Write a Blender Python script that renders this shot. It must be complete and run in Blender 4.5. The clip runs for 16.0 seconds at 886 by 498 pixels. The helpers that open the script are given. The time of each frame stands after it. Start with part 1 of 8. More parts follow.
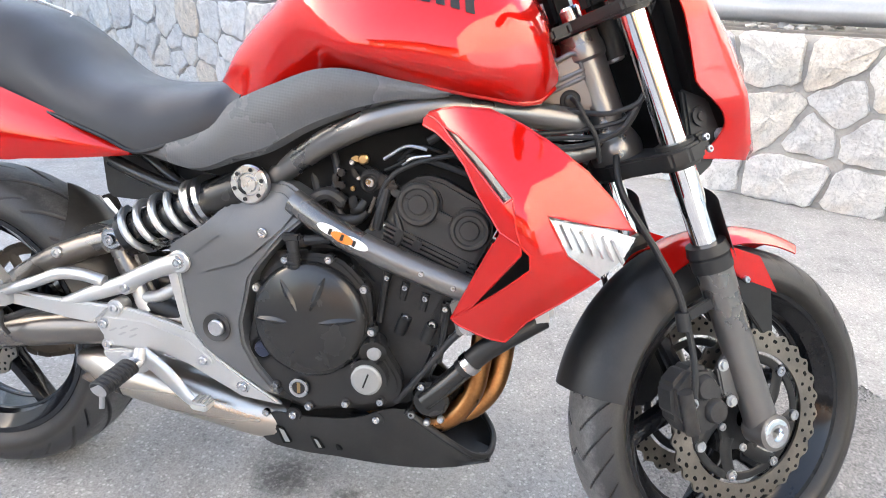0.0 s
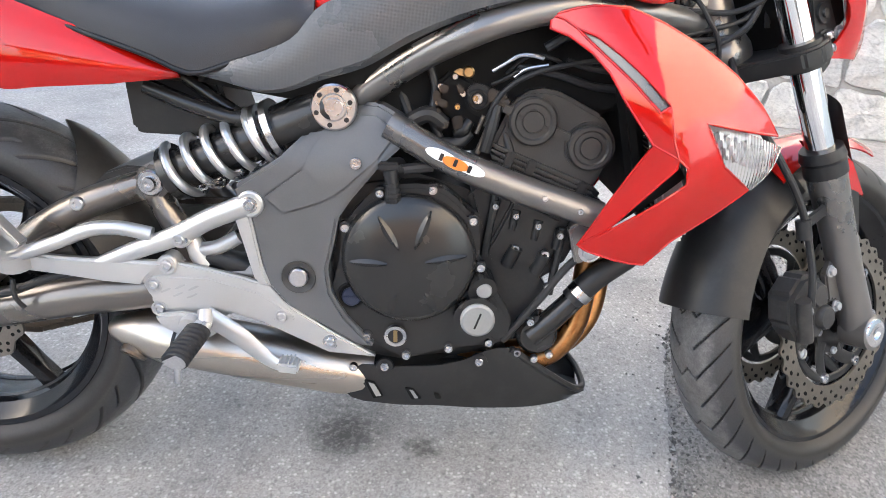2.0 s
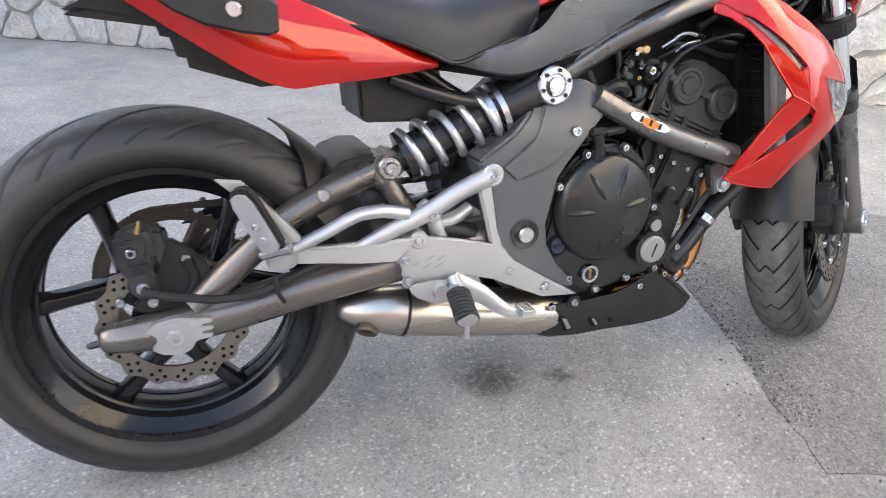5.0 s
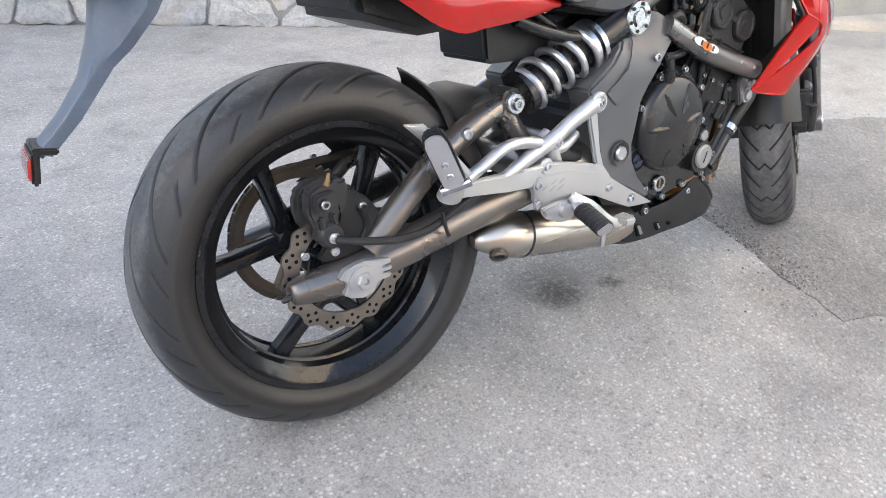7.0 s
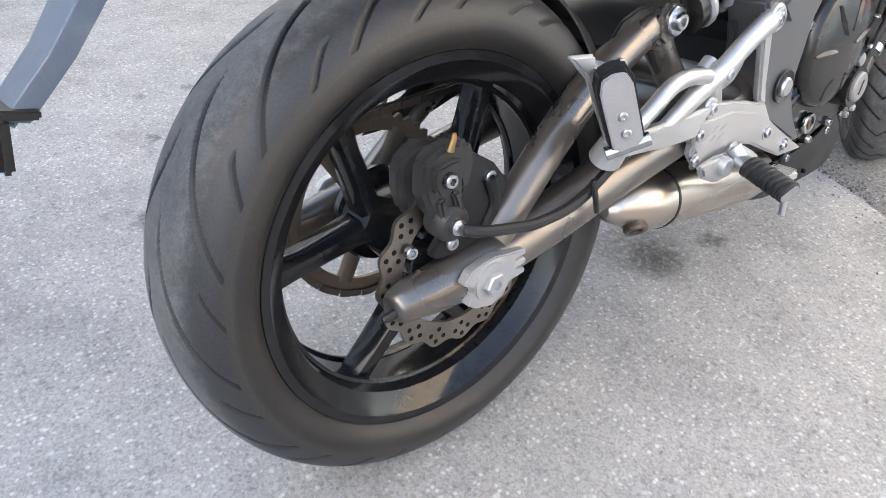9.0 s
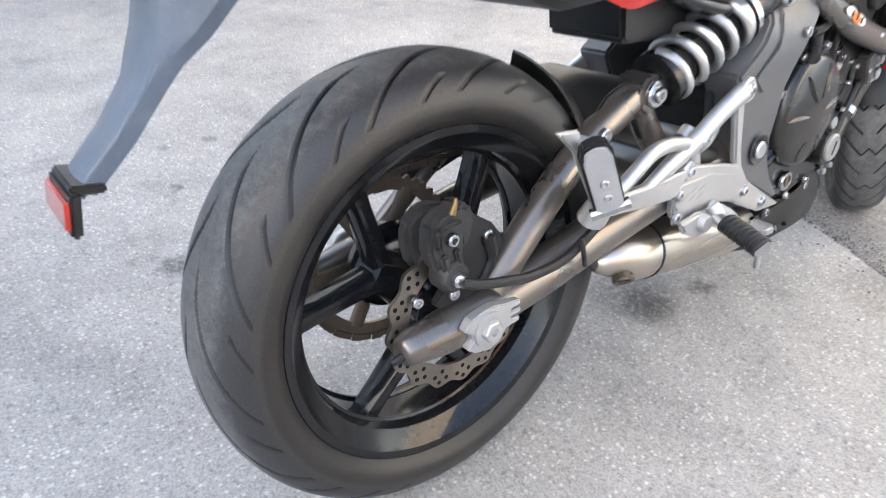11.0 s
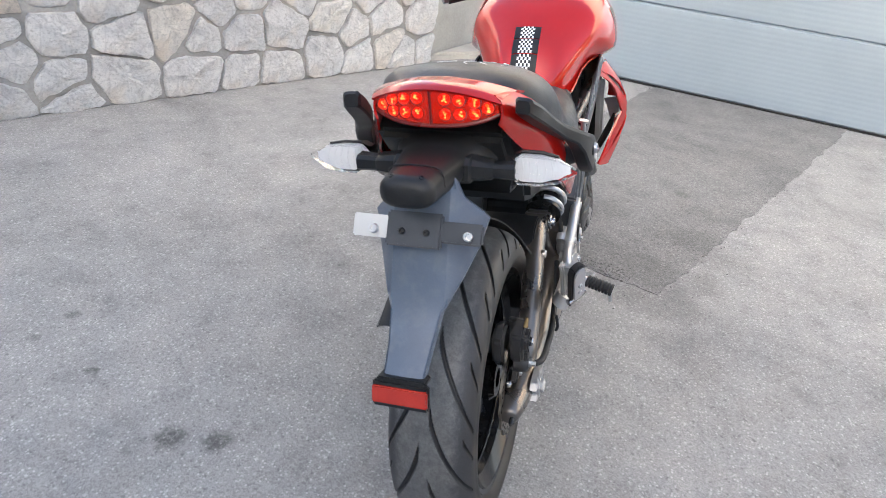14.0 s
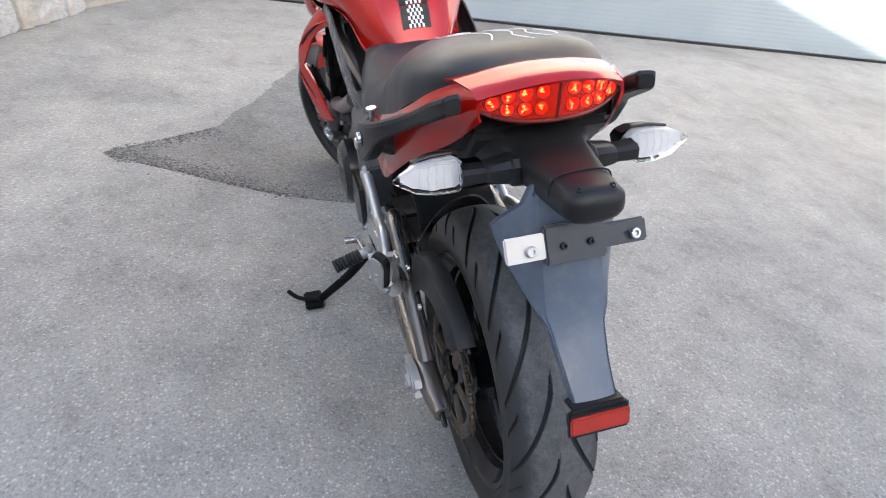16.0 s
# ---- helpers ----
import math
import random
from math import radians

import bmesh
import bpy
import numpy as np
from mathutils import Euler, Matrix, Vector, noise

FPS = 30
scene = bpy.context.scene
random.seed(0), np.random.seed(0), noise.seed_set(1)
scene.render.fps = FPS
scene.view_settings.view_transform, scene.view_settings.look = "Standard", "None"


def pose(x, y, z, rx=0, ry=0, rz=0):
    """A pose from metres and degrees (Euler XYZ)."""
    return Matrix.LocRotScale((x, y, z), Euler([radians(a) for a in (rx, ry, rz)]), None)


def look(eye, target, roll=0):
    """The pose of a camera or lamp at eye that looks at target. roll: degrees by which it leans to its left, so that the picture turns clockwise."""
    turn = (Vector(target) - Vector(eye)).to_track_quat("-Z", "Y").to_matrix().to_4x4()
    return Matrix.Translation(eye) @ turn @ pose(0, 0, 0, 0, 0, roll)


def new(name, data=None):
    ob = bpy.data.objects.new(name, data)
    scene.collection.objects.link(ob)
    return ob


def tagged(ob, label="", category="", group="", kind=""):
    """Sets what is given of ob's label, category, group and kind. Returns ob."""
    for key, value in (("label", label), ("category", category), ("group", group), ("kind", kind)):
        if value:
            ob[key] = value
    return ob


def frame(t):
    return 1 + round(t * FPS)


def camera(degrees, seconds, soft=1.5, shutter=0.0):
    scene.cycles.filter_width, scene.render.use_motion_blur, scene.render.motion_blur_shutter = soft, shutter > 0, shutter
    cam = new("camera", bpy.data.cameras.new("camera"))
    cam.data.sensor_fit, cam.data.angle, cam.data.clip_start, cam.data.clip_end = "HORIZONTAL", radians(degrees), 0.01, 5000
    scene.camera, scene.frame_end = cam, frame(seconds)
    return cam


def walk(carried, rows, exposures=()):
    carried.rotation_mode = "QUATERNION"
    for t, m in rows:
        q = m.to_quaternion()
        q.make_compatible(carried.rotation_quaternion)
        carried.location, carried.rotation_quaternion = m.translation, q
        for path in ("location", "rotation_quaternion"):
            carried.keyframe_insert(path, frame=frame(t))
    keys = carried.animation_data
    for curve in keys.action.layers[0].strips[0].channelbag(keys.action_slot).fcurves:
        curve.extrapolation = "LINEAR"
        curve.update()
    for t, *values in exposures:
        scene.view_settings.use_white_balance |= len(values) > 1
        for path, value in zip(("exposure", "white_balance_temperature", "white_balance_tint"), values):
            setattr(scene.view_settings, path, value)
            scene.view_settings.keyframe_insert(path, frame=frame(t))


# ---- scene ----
cam = camera(66.60, 16.0, 0.6, 0.3)
PATH = [
    (0, (1.1098, -0.9853, 0.9699), (0.7654, 0.8271, 0.1975), 0.44),
    (0.5, (1.0738, -0.9874, 0.9416), (0.7801, 0.8084, 0.1117), 0.46),
    (1, (0.9752, -0.9648, 0.9324), (0.6753, 0.8064, 0.0532), 0.30),
    (1.5, (0.8681, -0.9236, 0.9160), (0.6855, 0.8536, 0.0171), 1.68),
    (2, (0.7612, -0.9304, 0.9087), (0.7726, 0.8377, -0.0260), 1.19),
    (2.5, (0.6368, -0.9749, 0.9225), (0.8429, 0.7737, -0.0262), 1.61),
    (3, (0.5341, -0.9996, 0.9308), (0.8192, 0.7352, -0.0226), 2.18),
    (3.5, (0.4337, -0.9566, 0.9093), (0.7966, 0.7432, -0.0801), 1.08),
    (4, (0.3254, -0.9224, 0.9116), (0.8090, 0.7423, -0.0860), 1.14),
    (4.5, (0.2290, -0.9211, 0.9183), (0.8015, 0.7306, -0.0533), 2.49),
    (5, (0.0598, -0.9715, 0.9324), (0.7134, 0.6535, -0.0331), 3.08),
    (5.2, (-0.0198, -0.9830, 0.9414), (0.6765, 0.6324, -0.0102), 3.60),
    (7.3, (-0.4606, -0.8151, 0.9216), (0.6150, 0.4786, -0.1599), 1.54),
    (7.5, (-0.4857, -0.7756, 0.9204), (0.6247, 0.4711, -0.1807), 1.17),
    (8, (-0.4866, -0.6596, 0.8509), (0.6005, 0.5534, -0.3096), 2.12),
    (8.5, (-0.4220, -0.5202, 0.8256), (0.6164, 0.6864, -0.3851), 3.58),
    (8.7, (-0.4084, -0.4824, 0.8084), (0.6229, 0.7036, -0.4284), 3.73),
    (10.8, (-0.4184, -0.4874, 0.8368), (0.6255, 0.7342, -0.3540), 3.96),
    (11, (-0.4453, -0.5295, 0.8728), (0.6109, 0.7252, -0.2719), 3.50),
    (11.5, (-0.5661, -0.6499, 0.9597), (0.6158, 0.6088, -0.0498), 6.89),
    (12, (-0.6719, -0.6836, 1.0576), (0.5321, 0.6051, 0.1143), 5.34),
    (12.5, (-0.8165, -0.5880, 1.1105), (0.4924, 0.5623, 0.1290), 6.46),
    (13, (-0.9619, -0.4588, 1.1737), (0.4992, 0.4719, 0.1743), 5.39),
    (13.5, (-1.1185, -0.3135, 1.2213), (0.4884, 0.2908, 0.1954), 4.59),
    (14, (-1.1098, -0.1257, 1.2100), (0.5948, 0.2815, 0.2465), 7.32),
    (14.5, (-1.1032, 0.0495, 1.2235), (0.6227, 0.2341, 0.2300), 7.98),
    (15, (-1.1074, 0.2603, 1.2169), (0.6258, 0.1655, 0.2235), 7.96),
    (15.5, (-1.0643, 0.4309, 1.2061), (0.6300, 0.0843, 0.2015), 8.17),
    (16, (-0.9202, 0.5463, 1.1754), (0.6768, -0.0613, 0.1361), 8.54),
]
LIGHT = [(0, 3.04, 6650, 10), (2, 2.90, 6650, 10), (5, 2.60, 6650, 10), (8, 2.78, 6700, 10), (11, 2.98, 6700, 10), (12.5, 2.77, 6700, 10), (14.5, 2.24, 6550, 10), (16, 2.28, 6500, 10)]
walk(cam, [(t, look(eye, target, roll)) for t, eye, target, roll in PATH], LIGHT)

from mathutils import geometry

# ---- world, sun and exposure ----
SUN_EL = 20.0                        # the sun stands behind the unseen west wall added for shade and shines along +x
world = bpy.data.worlds.new("sky")
scene.world = world
world.use_nodes = True
wn = world.node_tree.nodes
wl = world.node_tree.links
sky = wn.new("ShaderNodeTexSky")
sky.sky_type = "NISHITA"
sky.sun_disc = False
sky.sun_elevation = radians(SUN_EL)
sky.sun_rotation = radians(-90)
sky.air_density, sky.dust_density, sky.ozone_density = 1.0, 4.0, 1.0
wl.new(sky.outputs["Color"], wn["Background"].inputs["Color"])
wn["Background"].inputs["Strength"].default_value = 0.15
sun = new("sun", bpy.data.lights.new("sun", "SUN"))
sun.data.energy = 3.5
sun.data.angle = radians(0.5)
sun.data.color = (1.0, 0.94, 0.86)
sun.matrix_world = look((-20 * math.cos(radians(SUN_EL)), 0, 20 * math.sin(radians(SUN_EL))), (0, 0, 0))

# ---- materials ----


def mk(name):
    m = bpy.data.materials.new(name)
    m.use_nodes = True
    nt = m.node_tree
    return m, nt.nodes, nt.links, nt.nodes["Principled BSDF"]


def tex(n, l, kind, scale, vec, **kw):
    t = n.new(kind)
    t.inputs["Scale"].default_value = scale
    for k, v in kw.items():
        t.inputs[k].default_value = v
    l.new(vec, t.inputs["Vector"])
    return t


def ramp(n, l, src, stops):
    r = n.new("ShaderNodeValToRGB")
    e = r.color_ramp.elements
    while len(e) < len(stops):
        e.new(0.5)
    for q, (p, c) in zip(e, stops):
        q.position = p
        q.color = (*c, 1) if len(c) == 3 else c
    l.new(src, r.inputs["Fac"])
    return r


def mixc(n, l, fac, a, b, mode="MIX"):
    m = n.new("ShaderNodeMix")
    m.data_type, m.blend_type = "RGBA", mode
    for sock, v in ((m.inputs[0], fac), (m.inputs[6], a), (m.inputs[7], b)):
        if isinstance(v, (int, float)):
            sock.default_value = v
        elif isinstance(v, tuple):
            sock.default_value = (*v, 1)
        else:
            l.new(v, sock)
    return m.outputs[2]


def surf(name, col, rough=0.5, metal=0.0, var=0.15, big=9.0, fine=160.0, bump=0.05, coat=0.0, rvar=0.1, depth=0.0006, aniso=0.0, dust=0.0, stretch=(1, 1, 1)):
    """A surface with colour and gloss varied at two scales and a fine relief."""
    m, n, l, p = mk(name)
    co = n.new("ShaderNodeTexCoord").outputs["Object"]
    mp = n.new("ShaderNodeMapping")
    mp.inputs["Scale"].default_value = stretch
    l.new(co, mp.inputs["Vector"])
    v = mp.outputs["Vector"]
    a = tex(n, l, "ShaderNodeTexNoise", big, v, Detail=5.0)
    b = tex(n, l, "ShaderNodeTexNoise", fine, v, Detail=3.0)
    lo, hi = tuple(c * (1 - var) for c in col), tuple(min(1, c * (1 + var)) for c in col)
    c1 = ramp(n, l, a.outputs["Fac"], [(0.3, lo), (0.7, hi)]).outputs["Color"]
    g = ramp(n, l, b.outputs["Fac"], [(0.3, (1 - var * 0.8,) * 3), (0.7, (1, 1, 1))]).outputs["Color"]
    out = mixc(n, l, 1.0, c1, g, "MULTIPLY")
    if dust:
        d = tex(n, l, "ShaderNodeTexNoise", 23.0, v, Detail=8.0, Roughness=0.7)
        f = ramp(n, l, d.outputs["Fac"], [(0.48, (0, 0, 0)), (0.75, (dust,) * 3)]).outputs["Color"]
        out = mixc(n, l, f, out, (0.32, 0.30, 0.27))
    l.new(out, p.inputs["Base Color"])
    r = ramp(n, l, a.outputs["Fac"], [(0.25, (max(0.02, rough - rvar),) * 3), (0.75, (min(1, rough + rvar),) * 3)])
    l.new(r.outputs["Color"], p.inputs["Roughness"])
    p.inputs["Metallic"].default_value = metal
    if metal < 0.4 and max(col) < 0.045:
        p.inputs["Specular IOR Level"].default_value = 0.32
    p.inputs["Coat Weight"].default_value = coat
    p.inputs["Coat Roughness"].default_value = 0.04
    p.inputs["Anisotropic"].default_value = aniso
    if bump:
        bp = n.new("ShaderNodeBump")
        bp.inputs["Strength"].default_value = bump
        bp.inputs["Distance"].default_value = depth
        l.new(b.outputs["Fac"], bp.inputs["Height"])
        l.new(bp.outputs["Normal"], p.inputs["Normal"])
    return m


def red_paint():
    """Metallic red under a thick clear coat, with faint polishing haze."""
    m, n, l, p = mk("red_paint")
    co = n.new("ShaderNodeTexCoord").outputs["Object"]
    fl = tex(n, l, "ShaderNodeTexVoronoi", 2600.0, co)
    a = tex(n, l, "ShaderNodeTexNoise", 6.0, co, Detail=4.0)
    c = ramp(n, l, a.outputs["Fac"], [(0.3, (0.43, 0.0050, 0.0028)), (0.7, (0.48, 0.0062, 0.0034))]).outputs["Color"]
    f = ramp(n, l, fl.outputs["Distance"], [(0.0, (1.2, 1.2, 1.2)), (0.5, (0.92, 0.92, 0.92))]).outputs["Color"]
    l.new(mixc(n, l, 1.0, c, f, "MULTIPLY"), p.inputs["Base Color"])
    p.inputs["Metallic"].default_value = 0.3
    p.inputs["Roughness"].default_value = 0.42
    p.inputs["Specular IOR Level"].default_value = 0.0
    p.inputs["Coat Weight"].default_value = 1.0
    p.inputs["Coat IOR"].default_value = 1.58
    w = tex(n, l, "ShaderNodeTexNoise", 60.0, co, Detail=6.0)
    l.new(ramp(n, l, w.outputs["Fac"], [(0.4, (0.006,) * 3), (0.8, (0.022,) * 3)]).outputs["Color"], p.inputs["Coat Roughness"])
    peel = tex(n, l, "ShaderNodeTexNoise", 240.0, co, Detail=2.0)
    bp = n.new("ShaderNodeBump")
    bp.inputs["Strength"].default_value = 0.05
    bp.inputs["Distance"].default_value = 0.0006
    l.new(peel.outputs["Fac"], bp.inputs["Height"])
    l.new(bp.outputs["Normal"], p.inputs["Coat Normal"])
    return m


def panel_mat():
    """Dark grey plastic moulded with a fine woven pattern."""
    m = surf("dark_grey_panel", (0.080, 0.083, 0.088), 0.27, var=0.10, fine=330, bump=0.2, depth=0.0006)
    n, l = m.node_tree.nodes, m.node_tree.links
    p = n["Principled BSDF"]
    co = n.new("ShaderNodeTexCoord").outputs["Object"]
    mp = n.new("ShaderNodeMapping")
    mp.inputs["Rotation"].default_value = (0, radians(38), 0)
    l.new(co, mp.inputs["Vector"])
    sp = n.new("ShaderNodeSeparateXYZ")
    l.new(mp.outputs["Vector"], sp.inputs["Vector"])
    waves = []
    for axis in ("X", "Z"):
        q = n.new("ShaderNodeMath")
        q.operation = "MULTIPLY"
        q.inputs[1].default_value = 2 * math.pi / 0.0062
        l.new(sp.outputs[axis], q.inputs[0])
        w = n.new("ShaderNodeMath")
        w.operation = "SINE"
        l.new(q.outputs[0], w.inputs[0])
        waves.append(w.outputs[0])
    pr = n.new("ShaderNodeMath")
    pr.operation = "MULTIPLY"
    l.new(waves[0], pr.inputs[0])
    l.new(waves[1], pr.inputs[1])
    bp = n.new("ShaderNodeBump")
    bp.inputs["Strength"].default_value = 0.28
    bp.inputs["Distance"].default_value = 0.0004
    l.new(pr.outputs[0], bp.inputs["Height"])
    l.new(bp.outputs["Normal"], p.inputs["Normal"])
    return m


def asphalt(name, base, dark, grain, patch, rough=1.0):
    m, n, l, p = mk(name)
    co = n.new("ShaderNodeTexCoord").outputs["Object"]
    v1 = tex(n, l, "ShaderNodeTexVoronoi", grain, co)
    v2 = tex(n, l, "ShaderNodeTexVoronoi", grain * 2.6, co)
    fine = tex(n, l, "ShaderNodeTexNoise", grain * 0.8, co, Detail=6.0, Roughness=0.7)
    mid = tex(n, l, "ShaderNodeTexNoise", 5.5, co, Detail=9.0, Roughness=0.70)
    big = tex(n, l, "ShaderNodeTexNoise", 1.3, co, Detail=7.0, Roughness=0.6, Distortion=0.8)
    bw = n.new("ShaderNodeRGBToBW")
    l.new(v1.outputs["Color"], bw.inputs["Color"])
    bw2 = n.new("ShaderNodeRGBToBW")
    l.new(v2.outputs["Color"], bw2.inputs["Color"])
    c = ramp(n, l, bw2.outputs["Val"], [(0.2, tuple(k * (1 - 0.26 * rough) for k in base)), (0.5, base), (0.8, tuple(k * (1 + 0.22 * rough) for k in base))]).outputs["Color"]
    # pale chips of stone and dark pits between them
    chip = ramp(n, l, bw.outputs["Val"], [(0.66, (0, 0, 0)), (0.72, (1, 1, 1))]).outputs["Color"]
    core = ramp(n, l, v1.outputs["Distance"], [(0.26, (0.75,) * 3), (0.44, (0, 0, 0))]).outputs["Color"]
    c = mixc(n, l, mixc(n, l, 1.0, chip, core, "MULTIPLY"), c, tuple(min(1, k * 1.75) for k in base))
    wob = tex(n, l, "ShaderNodeTexNoise", 90.0, co, Detail=2.0)
    rag = n.new("ShaderNodeVectorMath")
    rag.operation = "MULTIPLY_ADD"
    l.new(wob.outputs["Color"], rag.inputs[0])
    rag.inputs[1].default_value = (0.014, 0.014, 0.0)
    l.new(co, rag.inputs[2])
    v3 = tex(n, l, "ShaderNodeTexVoronoi", 42.0, rag.outputs[0])
    bw3 = n.new("ShaderNodeRGBToBW")
    l.new(v3.outputs["Color"], bw3.inputs["Color"])
    few = ramp(n, l, bw3.outputs["Val"], [(0.50, (0, 0, 0)), (0.55, (1, 1, 1))]).outputs["Color"]
    spot = ramp(n, l, v3.outputs["Distance"], [(0.09, (0.65,) * 3), (0.24, (0, 0, 0))]).outputs["Color"]
    c = mixc(n, l, mixc(n, l, 1.0, few, spot, "MULTIPLY"), c, tuple(min(1, k * 1.75) for k in base))
    v4 = tex(n, l, "ShaderNodeTexVoronoi", 58.0, rag.outputs[0])
    bw4 = n.new("ShaderNodeRGBToBW")
    l.new(v4.outputs["Color"], bw4.inputs["Color"])
    few = ramp(n, l, bw4.outputs["Val"], [(0.47, (0, 0, 0)), (0.54, (1, 1, 1))]).outputs["Color"]
    spot = ramp(n, l, v4.outputs["Distance"], [(0.08, (0.6,) * 3), (0.32, (0, 0, 0))]).outputs["Color"]
    c = mixc(n, l, mixc(n, l, 1.0, few, spot, "MULTIPLY"), c, tuple(k * 0.42 for k in base))
    pit = ramp(n, l, bw.outputs["Val"], [(0.20, (0.7 * rough,) * 3), (0.30, (0, 0, 0))]).outputs["Color"]
    c = mixc(n, l, mixc(n, l, 1.0, pit, core, "MULTIPLY"), c, tuple(k * 0.36 for k in base))
    c = mixc(n, l, 1.0, c, ramp(n, l, fine.outputs["Fac"], [(0.3, (0.84,) * 3), (0.65, (1.07,) * 3)]).outputs["Color"], "MULTIPLY")
    c = mixc(n, l, 1.0, c, ramp(n, l, mid.outputs["Fac"], [(0.34, (0.78, 0.78, 0.785)), (0.47, (0.96, 0.96, 0.96)), (0.66, (1.09, 1.085, 1.075))]).outputs["Color"], "MULTIPLY")
    c = mixc(n, l, 1.0, c, ramp(n, l, big.outputs["Fac"], [(0.36, (0.80, 0.80, 0.805)), (0.48, (0.95, 0.95, 0.95)), (0.64, (1.07, 1.065, 1.06))]).outputs["Color"], "MULTIPLY")
    warp = tex(n, l, "ShaderNodeTexNoise", 38.0, co, Detail=4.0)
    dots = ramp(n, l, tex(n, l, "ShaderNodeTexNoise", 85.0, co, Detail=5.0, Roughness=0.65).outputs["Fac"], [(0.43, (0.55,) * 3), (0.53, (1, 1, 1))]).outputs["Color"]
    off = n.new("ShaderNodeVectorMath")
    off.operation = "MULTIPLY_ADD"
    l.new(warp.outputs["Color"], off.inputs[0])
    off.inputs[1].default_value = (0.05, 0.05, 0.0)
    l.new(co, off.inputs[2])
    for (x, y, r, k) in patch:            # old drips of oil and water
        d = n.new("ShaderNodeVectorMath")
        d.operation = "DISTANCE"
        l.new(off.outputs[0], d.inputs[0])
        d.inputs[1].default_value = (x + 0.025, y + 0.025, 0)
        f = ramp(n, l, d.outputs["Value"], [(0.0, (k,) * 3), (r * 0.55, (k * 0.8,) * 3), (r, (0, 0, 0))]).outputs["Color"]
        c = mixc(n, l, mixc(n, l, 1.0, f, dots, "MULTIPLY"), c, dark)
    l.new(c, p.inputs["Base Color"])
    p.inputs["Roughness"].default_value = 0.85
    h = n.new("ShaderNodeMath")
    h.operation = "MULTIPLY_ADD"
    l.new(v1.outputs["Distance"], h.inputs[0])
    h.inputs[1].default_value = -0.7 * rough
    l.new(fine.outputs["Fac"], h.inputs[2])
    bp = n.new("ShaderNodeBump")
    bp.inputs["Strength"].default_value = 0.6 * rough
    bp.inputs["Distance"].default_value = 0.003
    l.new(h.outputs[0], bp.inputs["Height"])
    l.new(bp.outputs["Normal"], p.inputs["Normal"])
    return m


def tyre_mat():
    """Black rubber, tread worn grey where it meets the road, groove shade painted near-black."""
    m, n, l, p = mk("tyre_rubber")
    co = n.new("ShaderNodeTexCoord").outputs["Object"]
    at = n.new("ShaderNodeAttribute")
    at.attribute_name = "wear_shade"
    a = tex(n, l, "ShaderNodeTexNoise", 15.0, co, Detail=7.0, Roughness=0.65)
    b = tex(n, l, "ShaderNodeTexNoise", 400.0, co, Detail=3.0)
    side = ramp(n, l, a.outputs["Fac"], [(0.3, (0.0155, 0.0142, 0.0130)), (0.62, (0.0225, 0.0205, 0.0185)), (0.8, (0.044, 0.040, 0.034))]).outputs["Color"]
    rough = tex(n, l, "ShaderNodeTexNoise", 55.0, co, Detail=9.0, Roughness=0.8)
    edge = n.new("ShaderNodeMath")
    edge.operation = "MULTIPLY_ADD"
    l.new(rough.outputs["Fac"], edge.inputs[0])
    edge.inputs[1].default_value = 0.30
    l.new(at.outputs["Fac"], edge.inputs[2])
    shoulder = ramp(n, l, at.outputs["Fac"], [(0.36, (0.034, 0.032, 0.029)), (0.48, (0.026, 0.0263, 0.0285)), (0.8, (0.040, 0.0405, 0.0435))]).outputs["Color"]
    top = ramp(n, l, rough.outputs["Fac"], [(0.34, (0.058, 0.058, 0.058)), (0.52, (0.100, 0.100, 0.100)), (0.70, (0.150, 0.149, 0.147))]).outputs["Color"]
    c = mixc(n, l, ramp(n, l, edge.outputs[0], [(0.86, (0, 0, 0)), (1.0, (1, 1, 1))]).outputs["Color"], shoulder, top)
    c = mixc(n, l, ramp(n, l, at.outputs["Fac"], [(0.31, (0, 0, 0)), (0.36, (1, 1, 1))]).outputs["Color"], side, c)
    c = mixc(n, l, 1.0, c, ramp(n, l, b.outputs["Fac"], [(0.3, (0.8,) * 3), (0.7, (1.12,) * 3)]).outputs["Color"], "MULTIPLY")
    # shade down in the grooves is put into the colour, darker than unworn rubber
    groove_shade = ramp(n, l, at.outputs["Fac"], [(0.0, (1, 1, 1)), (0.20, (1, 1, 1)), (0.29, (0, 0, 0))]).outputs["Color"]
    c = mixc(n, l, groove_shade, c, (0.006, 0.006, 0.006))
    l.new(c, p.inputs["Base Color"])
    p.inputs["Roughness"].default_value = 0.48
    p.inputs["Specular IOR Level"].default_value = 0.45
    bp = n.new("ShaderNodeBump")
    bp.inputs["Strength"].default_value = 0.3
    bp.inputs["Distance"].default_value = 0.0006
    l.new(b.outputs["Fac"], bp.inputs["Height"])
    l.new(bp.outputs["Normal"], p.inputs["Normal"])
    return m


